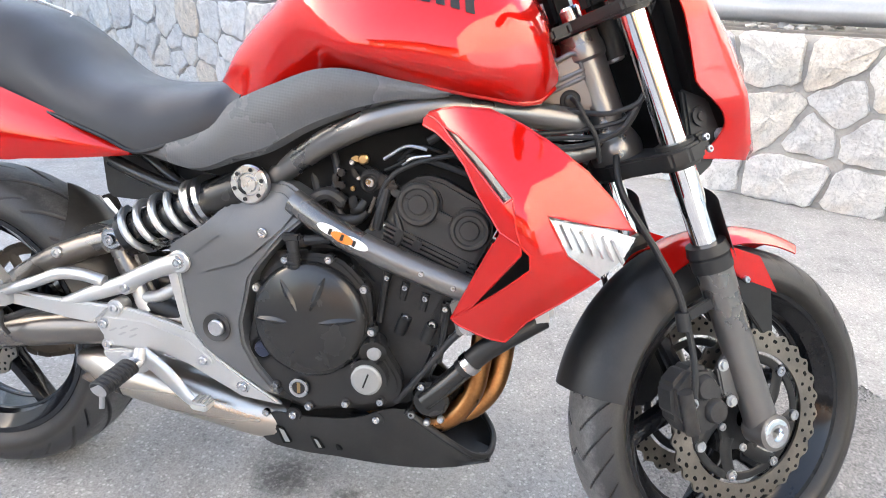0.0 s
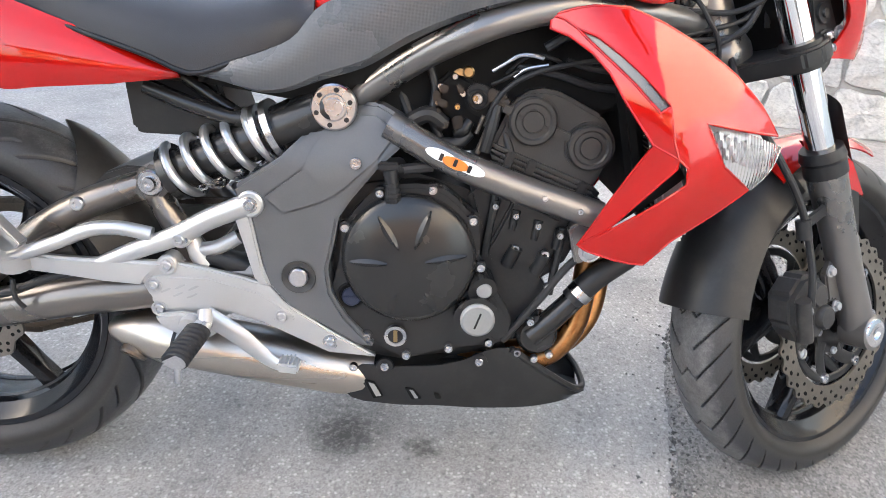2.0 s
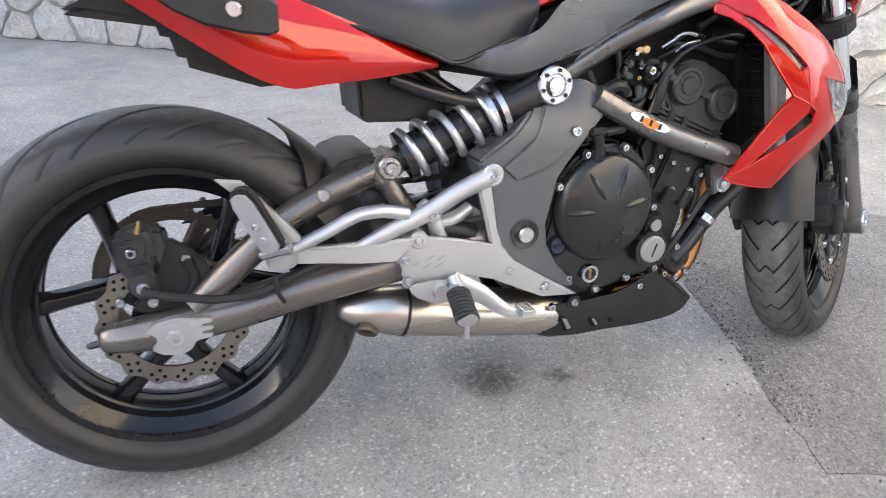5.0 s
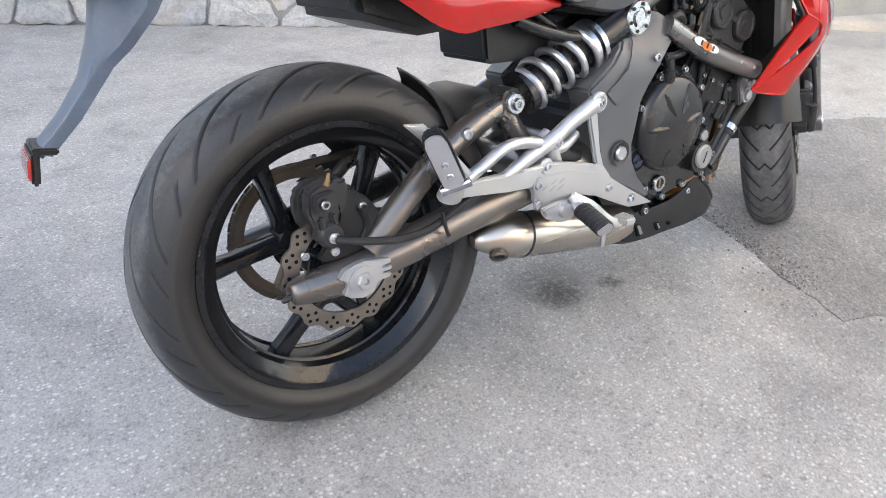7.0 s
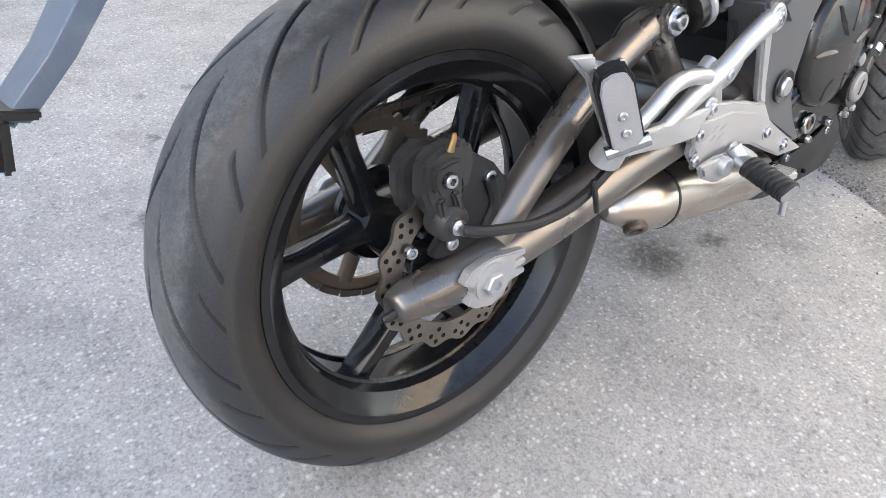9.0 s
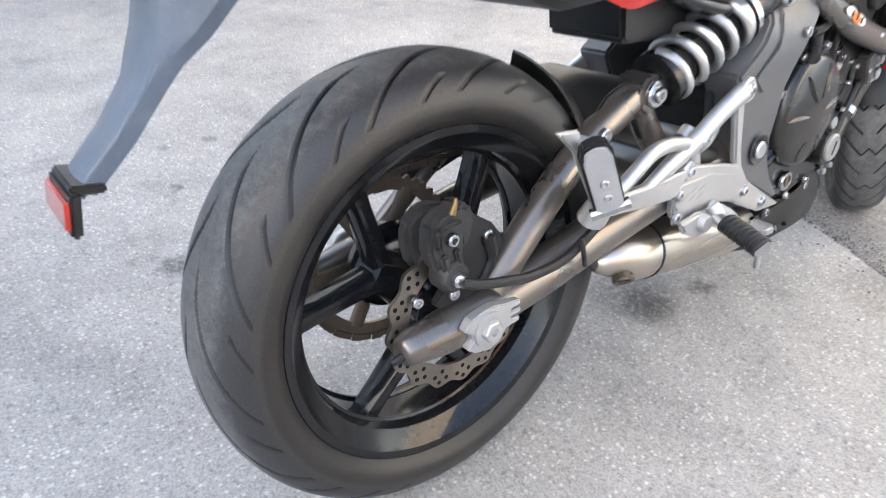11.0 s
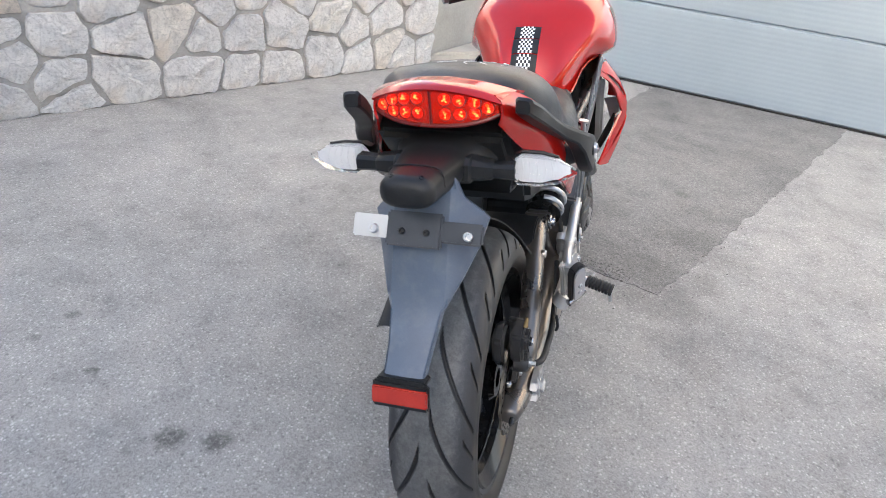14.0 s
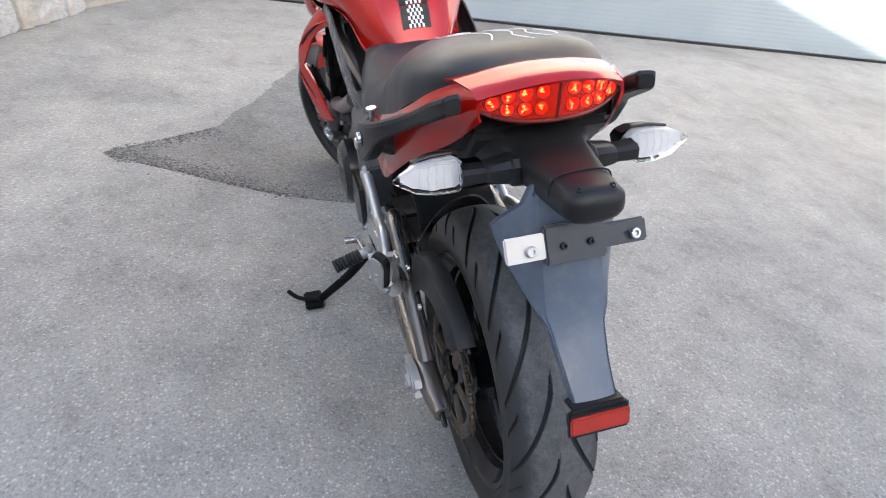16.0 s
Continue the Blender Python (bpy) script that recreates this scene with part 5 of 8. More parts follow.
part("wire_clip", [tube([(0.688, -0.146, 0.500), (0.690, -0.150, 0.530), (0.694, -0.140, 0.548)], 0.008, 10, flat=0.6), box((0.698, -0.140, 0.552), (0.03, 0.016, 0.012), 0.003, (0, -12, 0)), tube([(0.71, -0.14, 0.552), (0.75, -0.135, 0.556)], 0.008, 10)], HOSE, clutch)

part("wire_boot", [tube([(0.697, -0.148, 0.508), (0.696, -0.150, 0.520), (0.695, -0.150, 0.532), (0.692, -0.148, 0.552)], [0.010, 0.0095, 0.009, 0.011], 12, soft=False), *[lathe([(0.0085, -0.0015), (0.0112, -0.0015), (0.0112, 0.0015), (0.0085, 0.0015)], (0.6965 - 0.001 * k, -0.1495, 0.512 + 0.007 * k), (-0.12, 0, 1), 16, close=True) for k in range(4)], box((0.691, -0.147, 0.557), (0.030, 0.016, 0.013), 0.003)], HOSE, clutch, "black ribbed rubber wire boot")
cam_cover = part("cam_cover", [slab([(0.830, 0.575), (0.835, 0.590), (0.859, 0.644), (0.881, 0.658), (0.902, 0.662), (0.926, 0.657), (0.985, 0.627), (1.003, 0.601), (1.004, 0.572), (0.986, 0.536), (0.975, 0.512)], -0.115, 0.115, 0.006)], COVER, eng, "grey-black cam cover with two round caps")
for x_, z_, k in ((0.888, 0.618, 1.0), (0.970, 0.583, 0.95)):
    # black rings paint the shade of the grooves round and on each cap
    part("cap_groove_shade", lathe([(0.0375 * k, 0.0), (0.0375 * k, 0.0025), (0.033 * k, 0.0025)], (x_, -0.115, z_), (0, -1, 0), 40), INK, cam_cover)
    part("cam_cap", lathe([(0.034 * k, 0.0), (0.034 * k, 0.008), (0.031 * k, 0.0115), (0.026 * k, 0.0115), (0.0235 * k, 0.009), (0.0155, 0.009), (0.0145, 0.0115), (0.0, 0.012)], (x_, -0.115, z_), (0, -1, 0), 40), COVER, cam_cover)
    part("cap_ring_shade", lathe([(0.0155, 0.0094), (0.0170, 0.0094), (0.0170, 0.0098), (0.0155, 0.0098)], (x_, -0.115, z_), (0, -1, 0), 32, close=True), INK, cam_cover)
for cx_, cz_, ln_ in ((0.929, 0.601, 0.026), (0.852, 0.634, 0.016)):      # bridge between the caps and a stub beside them
    part("cover_rib", box((cx_, -0.119, cz_), (ln_, 0.012, 0.012), 0.002, (0, 23.5, 0)), COVER, cam_cover)
part("cap_slot", [box((0.876, -0.1255, 0.623), (0.022, 0.002, 0.0035), 0.0, (0, 23.5, 0)), box((0.902, -0.1255, 0.612), (0.014, 0.002, 0.0035), 0.0, (0, 23.5, 0))], INK, cam_cover)
for k in range(4):
    zk = -0.0085 * k
    part("fin", slab([(0.832, 0.588 + zk), (0.979, 0.528 + zk), (0.978, 0.524 + zk), (0.832, 0.584 + zk)], -0.122, -0.10, 0.001), COVER, cam_cover)
for x_, z_ in ((0.858, 0.566), (0.888, 0.554), (0.962, 0.524)):
    part("fin_clip", box((x_, -0.1215, z_), (0.014, 0.006, 0.022), 0.002, (0, 22, 0)), ENGINE2, cam_cover)
part("cylinder_block", [tube([(0.842 + dx_, -0.118, 0.525 + dz_), (0.828 + dx_, -0.118, 0.42 + dz_)], 0.006, 8, soft=False) for dx_, dz_ in ((0.0, 0.0), (0.10, -0.06))]
           + [tube([(x, -0.118, z), (x + 0.012, -0.124, z + 0.03)], 0.010, 12, soft=False) for x, z in ((0.862, 0.405), (0.905, 0.395))]
           + [box((0.885, -0.114, 0.455), (0.075, 0.012, 0.085), 0.004, (0, 25, 0))], ENGINE2, eng)
for x, z in ((0.925, 0.373), (0.886, 0.318), (0.902, 0.316), (0.873, 0.433), (0.917, 0.425)):
    part("bolt", bolt((x, -0.122, z), r=0.0065, h=0.006), STEEL, eng)
mount = part("engine_mount", [slab([(0.945, 0.470), (0.985, 0.500), (1.005, 0.475), (0.985, 0.425), (0.960, 0.415)], -0.140, -0.118, 0.003)], FRAMEM, bike)
part("bolt", hexbolt((0.978, -0.141, 0.437), r=0.011, h=0.008), STEEL, mount)
part("bolt", hexbolt((0.990, -0.141, 0.462), r=0.008, h=0.006), STEEL, mount)
pump = part("water_pump", [lathe([(0.0, 0.0), (0.026, 0.0), (0.032, -0.006), (0.034, -0.03)], (0.915, -0.118, 0.288), (0, -1, 0), 28), tube([(0.905, -0.108, 0.285), (0.935, -0.108, 0.312), (0.972, -0.105, 0.350)], [0.019, 0.018, 0.017], 16)], ENGINE, eng)
for x, z in ((0.885, 0.260), (0.912, 0.250), (0.935, 0.258), (0.945, 0.318)):
    part("bolt", bolt((x, -0.116, z), r=0.0062, h=0.006), STEEL, pump)
part("coolant_hose", [tube([(0.965, -0.105, 0.345), (1.0, -0.104, 0.382), (1.045, -0.10, 0.415), (1.09, -0.08, 0.44)], 0.0185, 16)], HOSE, bike, "thick black coolant hose")
part("hose_clamp", [tube([(0.973, -0.105, 0.353), (0.982, -0.105, 0.363)], 0.0205, 20, soft=False)], STEEL, bike)
part("overflow_hose", [tube([(0.86, -0.125, 0.285), (0.91, -0.126, 0.35), (0.95, -0.124, 0.405), (0.99, -0.12, 0.44)], 0.006, 10)], HOSE, bike)
tb = part("throttle_body", [slab([(0.752, 0.665), (0.775, 0.685), (0.80, 0.672), (0.842, 0.652), (0.838, 0.615), (0.80, 0.60), (0.775, 0.618), (0.76, 0.63)], -0.108, 0.1, 0.005), lathe([(0.022, 0.0), (0.022, 0.008), (0.008, 0.010), (0.0, 0.010)], (0.815, -0.108, 0.645), (0, -1, 0), 24),
                           tube([(0.70, -0.06, 0.57), (0.76, -0.06, 0.60), (0.80, -0.05, 0.62)], 0.03, 14), tube([(0.70, 0.06, 0.57), (0.76, 0.06, 0.60), (0.80, 0.05, 0.62)], 0.03, 14)], MATT, bike, "black throttle bodies with brass fittings")
part("brass_cap", [lathe([(0.0, 0.005), (0.006, 0.005), (0.0085, 0.003), (0.0085, -0.004)], (0.797, -0.112, 0.682), (0, -1, 0), 20)], BRASS, tb)
for x, z, mt in ((0.759, 0.663, STEEL), (0.756, 0.641, STEEL), (0.779, 0.676, STEEL), (0.807, 0.648, BRASS), (0.783, 0.636, BRASS), (0.790, 0.653, STEEL)):
    part("fitting", bolt((x, -0.113 - (0.006 if mt is BRASS else 0), z), r=0.0042, h=0.004), mt, tb)
part("throttle_cable", [tube([(0.822, -0.118, 0.61), (0.835, -0.125, 0.645), (0.862, -0.126, 0.672), (0.91, -0.12, 0.69), (0.98, -0.11, 0.70), (1.06, -0.07, 0.69)], 0.0038, 8)], HOSE, tb)
part("cable_end", [tube([(0.812, -0.118, 0.572), (0.822, -0.119, 0.597), (0.832, -0.12, 0.625)], 0.0045, 10)], CHAINM, tb)
part("fuel_pipe", [tube([(0.85, -0.10, 0.68), (0.88, -0.11, 0.705), (0.915, -0.11, 0.70), (0.93, -0.10, 0.69)], 0.003, 10), tube([(0.83, -0.105, 0.665), (0.85, -0.11, 0.675), (0.865, -0.115, 0.685)], 0.003, 8)], ENGINE2, tb)
# sensors, plugs and levers on the throttle bodies
part("washer_plate", [slab([(0.776, 0.682), (0.784, 0.687), (0.792, 0.686), (0.800, 0.682), (0.799, 0.677), (0.786, 0.677)], -0.1150, -0.112, 0.001)], BRASS, tb)
for x, z, sx, sz, an in ((0.764, 0.660, 0.012, 0.012, 20), (0.754, 0.650, 0.010, 0.014, 0), (0.762, 0.641, 0.016, 0.010, 15), (0.755, 0.624, 0.011, 0.018, 0), (0.786, 0.660, 0.008, 0.014, -35), (0.836, 0.650, 0.026, 0.018, 20), (0.846, 0.643, 0.016, 0.014, 20), (0.762, 0.612, 0.018, 0.012, 10), (0.784, 0.614, 0.014, 0.02, -10)):
    part("plug", box((x, -0.117, z), (sx, 0.014, sz), 0.002, (0, an, 0)), ENGINE, tb)
part("throttle_cam", [slab([(0.795, 0.660), (0.812, 0.668), (0.828, 0.658), (0.830, 0.642), (0.815, 0.630), (0.800, 0.634)], -0.119, -0.112, 0.002, 2)], ENGINE2, tb)
part("cam_washer", bolt((0.810, -0.119, 0.647), r=0.0075, h=0.003), STEEL, tb)
part("return_spring", [lathe([(0.012, 0.0), (0.014, 0.002), (0.012, 0.004), (0.014, 0.006), (0.012, 0.008)], (0.810, -0.120, 0.647), (0, -1, 0), 20)], ENGINE2, tb)
part("idle_hose", [tube([(0.70, -0.11, 0.598), (0.730, -0.118, 0.592), (0.760, -0.118, 0.584), (0.785, -0.114, 0.586), (0.80, -0.108, 0.60)], 0.010, 12)], HOSE, tb)
part("cast_elbow", [tube([(0.782, -0.112, 0.596), (0.792, -0.116, 0.604), (0.800, -0.112, 0.616)], [0.008, 0.0095, 0.008], 12)], ENGINE2, tb)
part("linkage_rod", [tube([(0.819, -0.121, 0.625), (0.810, -0.121, 0.600)], 0.0030, 8, soft=False)], CHAINM, tb)
part("lead_cover", [tube([(0.838, -0.121, 0.640), (0.830, -0.122, 0.606), (0.822, -0.120, 0.575)], [0.007, 0.009, 0.008], 10)], HOSE, tb)
for pts in ([(0.830, -0.112, 0.684), (0.846, -0.116, 0.694), (0.864, -0.118, 0.705), (0.882, -0.118, 0.706), (0.898, -0.116, 0.702)], [(0.860, -0.112, 0.676), (0.868, -0.114, 0.683), (0.880, -0.116, 0.689), (0.905, -0.117, 0.693)]):
    part("metal_pipe", [tube(pts, 0.0029, 10)], STEEL, tb)
for pts, r_ in (([(0.74, -0.10, 0.70), (0.752, -0.105, 0.66), (0.748, -0.11, 0.62), (0.76, -0.11, 0.59)], 0.006), ([(0.70, -0.08, 0.66), (0.716, -0.09, 0.62), (0.728, -0.10, 0.58)], 0.008), ([(0.86, -0.10, 0.69), (0.92, -0.105, 0.68), (0.97, -0.10, 0.665), (1.02, -0.09, 0.66)], 0.006), ([(0.93, -0.112, 0.70), (0.96, -0.112, 0.69), (1.0, -0.10, 0.685)], 0.0045)):
    part("small_hose", [tube(pts, r_, 10)], HOSE, tb)
# cylinder head bolts, stud and plug leads beside the frame tube
for x, z in ((0.842, 0.505), (0.872, 0.491), (0.905, 0.476), (0.938, 0.462)):
    part("head_stud", [tube([(x, -0.118, z), (x - 0.006, -0.118, z - 0.030)], [0.0075, 0.006], 10, soft=False)], ENGINE2, eng)
    part("bolt", bolt((x - 0.001, -0.124, z - 0.008), r=0.005, h=0.004), STEEL, eng)
# air box enlarged and a filler added, matt black for the shade in the gaps
part("air_box", [slab([(0.62, 0.64), (0.70, 0.70), (0.90, 0.755), (1.04, 0.75), (1.05, 0.66), (1.0, 0.62), (0.86, 0.62), (0.80, 0.56), (0.70, 0.55), (0.64, 0.58)], -0.090, 0.090, 0.012)], MATT, bike, "matt black air box behind the engine top, enlarged to fill dark gaps")
part("gap_filler", [slab([(0.42, 0.664), (0.56, 0.640), (0.66, 0.660), (0.80, 0.730), (0.74, 0.79), (0.60, 0.745), (0.50, 0.69)], -0.118, 0.118, 0.006)], MATT, bike)
for pts, r in (([(0.90, -0.115, 0.715), (0.94, -0.115, 0.735), (1.0, -0.10, 0.73), (1.07, -0.06, 0.72)], 0.007), ([(0.85, -0.11, 0.60), (0.86, -0.118, 0.565), (0.845, -0.118, 0.54)], 0.006), ([(0.70, -0.11, 0.60), (0.74, -0.118, 0.625), (0.765, -0.112, 0.61)], 0.012)):
    part("wire_loom", tube(pts, r, 10), HOSE, bike)

# radiator
rad = part("radiator", [moved(box((0, 0, 0), (0.030, 0.30, 0.25), 0.006), pose(1.065, 0, 0.585, 0, -12, 0)), moved(box((-0.03, 0, 0.0), (0.03, 0.22, 0.20), 0.01), pose(1.065, 0, 0.585, 0, -12, 0))], MATT, bike, "black radiator with fine fins")
for k in range(34):
    part("fin", moved(box((0, 0, -0.11 + 0.0065 * k), (0.034, 0.27, 0.0022), 0), pose(1.065, 0, 0.585, 0, -12, 0)), ENGINE, rad)
part("side_tank", [moved(box((0, -0.148, 0), (0.036, 0.03, 0.26), 0.008), pose(1.065, 0, 0.585, 0, -12, 0))], ALU, rad)

# exhaust headers and silencer
for y0, y1, dx0 in ((-0.070, -0.085, 0.0), (-0.015, -0.04, 0.034)):
    part("header_pipe", [tube([(0.975 + dx0, y0, 0.47), (0.992 + dx0, y0, 0.42), (0.990 + dx0, y0, 0.35), (0.976 + dx0, (y0 + y1) / 2, 0.285), (0.935 + dx0, y1, 0.240), (0.87 + dx0, y1, 0.228), (0.78, y1 * 0.7, 0.212)], [0.0175, 0.0185, 0.0195, 0.0195, 0.0185, 0.017, 0.016], 20)], BRONZE, bike, "bronze-tinted heated exhaust header")
part("collector", [tube([(0.82, -0.03, 0.20), (0.72, -0.06, 0.203), (0.645, -0.084, 0.208)], [0.04, 0.040, 0.037], 18)], MATT, bike)
muf = part("silencer", [tube([(0.655, -0.088, 0.207), (0.60, -0.092, 0.217), (0.47, -0.096, 0.243), (0.356, -0.098, 0.266)], [0.040, 0.0435, 0.0445, 0.044], 36, soft=False)], MUFF, bike, "brushed stainless steel underslung silencer")
part("end_cone", [tube([(0.358, -0.098, 0.2656), (0.336, -0.098, 0.270), (0.312, -0.098, 0.275), (0.284, -0.0975, 0.279), (0.262, -0.097, 0.282), (0.253, -0.097, 0.283), (0.248, -0.097, 0.2835)], [0.0445, 0.043, 0.0385, 0.030, 0.021, 0.016, 0.009], 36, soft=False)], MUFF, muf, "brushed pointed end cone")
part("joint_band", [tube([(0.3595, -0.098, 0.2652), (0.3545, -0.098, 0.2663)], 0.0452, 36, soft=False)], INK, muf)
OUTM = Matrix.Translation((0.290, -0.121, 0.250)) @ Vector((0, 1, 0)).rotation_difference(Vector((-0.30, -0.66, -0.69))).to_matrix().to_4x4() @ Matrix.Diagonal((1.25, 1, 1, 1))
part("outlet", [moved(lathe([(0.010, 0.004), (0.0155, 0.005), (0.0175, 0.001), (0.016, -0.008), (0.010, -0.006)], n=24, close=True), OUTM)], SPROCK, muf, "heat-tinted outlet ring")
part("outlet_bore", [moved(lathe([(0.0, 0.001), (0.0112, 0.001), (0.0112, -0.004)], n=20), OUTM)], INK, muf)
part("clamp_bolt", bolt((0.632, -0.131, 0.238), r=0.007), STEEL, muf)

# belly pan
brings = []
for i in range(25):
    x = 0.592 + (1.012 - 0.592) * i / 24
    zt = float(np.interp(x, [0.592, 0.646, 0.69, 0.766, 0.806, 0.845, 0.871, 0.904, 0.964, 0.990, 1.012], [0.214, 0.239, 0.236, 0.240, 0.250, 0.268, 0.268, 0.243, 0.193, 0.172, 0.158]))
    zb = curve([0.592, 0.613, 0.676, 0.764, 0.86, 0.96, 1.012], [0.203, 0.178, 0.160, 0.157, 0.150, 0.148, 0.148])(x)
    w = curve([0.592, 0.62, 0.70, 0.85, 0.94, 0.98, 1.012], [0.118, 0.123, 0.126, 0.120, 0.102, 0.082, 0.046])(x)
    half = [(x, -w, zt), (x, -w - 0.004, zt * 0.6 + zb * 0.4), (x, -w + 0.002, zb + 0.010), (x, -w + 0.018, zb), (x, -w * 0.5, zb - 0.014), (x, 0, zb - 0.018)]
    brings.append(half + [(q[0], -q[1], q[2]) for q in half[-2::-1]])
belly = part("belly_pan", [thick(loft(brings), 0.004)], BLACK, bike, "matt black plastic belly pan")
part("scoop_lip", [tube([(0.875, -0.116, 0.265), (0.93, -0.104, 0.222), (0.982, -0.080, 0.179), (1.008, -0.045, 0.160), (1.014, 0, 0.156), (1.008, 0.045, 0.160), (0.982, 0.080, 0.179), (0.93, 0.104, 0.222), (0.875, 0.116, 0.265)], 0.006, 10)], BLACK, belly)
for x, y, z in ((0.680, -0.130, 0.238), (0.826, -0.124, 0.246)):
    part("washer", [lathe([(0.006, 0.0), (0.013, 0.0), (0.014, -0.004)], (x, y, z), (0, -1, 0), 22)], INK, belly)
    part("bolt", [bolt((x, y, z), r=0.0068, h=0.004)], STEEL, belly)
# the pan is closed: matt plates paint the dark inside of its openings
for vp in ([(0.648, 0.215), (0.664, 0.212), (0.677, 0.186), (0.662, 0.183)], [(0.711, 0.203), (0.725, 0.201), (0.737, 0.183), (0.722, 0.182)], [(0.757, 0.193), (0.764, 0.192), (0.769, 0.184), (0.760, 0.184)]):
    part("vent_dark", slab(vp, -0.1328, -0.124, 0.0008), MATT, belly, "dark plate standing in for an open slot in the pan")
# pale slivers stand in for the lit ground seen through the openings
for vp in ([(0.654, 0.212), (0.664, 0.209), (0.675, 0.188), (0.666, 0.187)], [(0.718, 0.200), (0.724, 0.199), (0.733, 0.185), (0.727, 0.184)]):
    part("ground_sliver", slab(vp, -0.1332, -0.130, 0.0004), DULLAL, belly, "pale sliver standing in for ground seen through the slot")

# -- footrest hangers --
def hanger(sy):
    def y(v):
        return v * -sy
    a = [slab([(0.338, 0.397), (0.371, 0.416), (0.429, 0.405), (0.480, 0.392), (0.497, 0.386), (0.518, 0.383), (0.546, 0.347), (0.602, 0.310), (0.671, 0.267), (0.599, 0.274), (0.546, 0.300), (0.503, 0.322), (0.457, 0.336), (0.441, 0.324), (0.405, 0.321), (0.365, 0.327), (0.344, 0.350), (0.345, 0.368), (0.333, 0.380)], y(0.143), y(0.155), 0.003),
         slab([(0.338, 0.384), (0.352, 0.394), (0.430, 0.392), (0.500, 0.371), (0.548, 0.339), (0.551, 0.328), (0.540, 0.320), (0.520, 0.321), (0.455, 0.341), (0.400, 0.344), (0.352, 0.354), (0.342, 0.368)], y(0.154), y(0.158), 0.0015),
         slab([(0.482, 0.502), (0.474, 0.483), (0.497, 0.386), (0.520, 0.376), (0.509, 0.409), (0.497, 0.486), (0.500, 0.500)], y(0.144), y(0.156), 0.0035),
         tube([(0.498, y(0.151), 0.502), (0.440, y(0.151), 0.479), (0.390, y(0.151), 0.453), (0.330, y(0.152), 0.431), (0.262, y(0.154), 0.404)], [0.0165, 0.0150, 0.0150, 0.0135, 0.009], 16, flat=0.8, up=(0, 1, 0)),
         tube([(0.356, y(0.153), 0.455), (0.318, y(0.156), 0.464), (0.288, y(0.158), 0.465), (0.264, y(0.160), 0.460), (0.227, y(0.164), 0.445), (0.163, y(0.171), 0.424)], [0.0105, 0.0105, 0.0105, 0.0105, 0.010, 0.010], 14),
         slab([(0.160, 0.428), (0.224, 0.421), (0.296, 0.418), (0.374, 0.416), (0.350, 0.396), (0.336, 0.380), (0.280, 0.385), (0.221, 0.394), (0.158, 0.402)], y(0.146), y(0.162), 0.004),
         lathe([(0, 0.008), (0.016, 0.008), (0.019, 0.005), (0.019, -0.01)], (0.498, y(0.152), 0.502), (0, -sy, 0), 28),
         lathe([(0, 0.008), (0.012, 0.008), (0.014, 0.005), (0.014, -0.02)], (0.396, y(0.152), 0.450), (0, -sy, 0), 22),
         lathe([(0, 0.008), (0.013, 0.008), (0.015, 0.005), (0.015, -0.02)], (0.373, y(0.150), 0.410), (0, -sy, 0), 22)]
    hg = part("footrest_hanger", a, ALU, bike, "bare satin aluminium footrest hanger")
    for x, z, o in ((0.498, 0.502, 0.160), (0.396, 0.450, 0.160), (0.373, 0.410, 0.158), (0.351, 0.380, 0.158), (0.533, 0.333, 0.158), (0.602, 0.292, 0.155), (0.354, 0.342, 0.155)):
        part("washer", lathe([(0.0085, 0.0), (0.0115, 0.0), (0.0115, 0.0012), (0.0085, 0.0012)], (x, y(o), z), (0, -sy, 0), 20, close=True), STEEL, hg)
        part("bolt", bolt((x, y(o), z), (0, -sy, 0), 0.0078, 0.005), STEEL, hg)
    for x, z in ((0.368, 0.372), (0.389, 0.378), (0.385, 0.366), (0.408, 0.376), (0.405, 0.364)):
        part("slot", slab([(x - 0.008, z - 0.0022), (x + 0.005, z + 0.0042), (x + 0.008, z + 0.0022), (x - 0.005, z - 0.0042)], y(0.1583), y(0.1575), 0.0003, 2), PEGM, hg)
    # folded passenger peg and its mount
    pm = part("passenger_mount", [tube([(0.160, y(0.160), 0.408), (0.163, y(0.172), 0.432)], [0.024, 0.021], 16, soft=False, flat=0.8),
                                  slab([(0.078, 0.541), (0.118, 0.535), (0.122, 0.520), (0.186, 0.446), (0.180, 0.430), (0.160, 0.420), (0.146, 0.436), (0.108, 0.512)], y(0.164), y(0.172), 0.003),
                                  slab([(0.112, 0.524), (0.120, 0.530), (0.188, 0.448), (0.180, 0.440)], y(0.164), y(0.186), 0.002)], ALU, hg)
    face = Vector((-0.62, y(0.74), 0.12)).normalized()
    along = Vector((-0.036, y(0.002), 0.079)).normalized()
    face = (face - along * face.dot(along)).normalized()
    across = along.cross(face)
    pm4 = Matrix(((across.x, face.x, along.x, 0.125), (across.y, face.y, along.y, y(0.199)), (across.z, face.z, along.z, 0.487), (0, 0, 0, 1)))
    shape = [(0.019, -0.048), (0.0195, 0.030), (0.014, 0.046), (0.0, 0.050), (-0.014, 0.046), (-0.0195, 0.030), (-0.019, -0.048), (-0.010, -0.054), (0.010, -0.054)]
    peg = part("passenger_peg", [moved(slab(shape, -0.012, 0.004, 0.003), pm4)], BLACK, hg, "folded passenger footrest with grey metal face")
    part("inlay", [moved(slab([(p_[0] * 0.86, p_[1] * 0.93 - 0.002) for p_ in shape], 0.0035, 0.0075, 0.0015), pm4)], PEGM, hg)
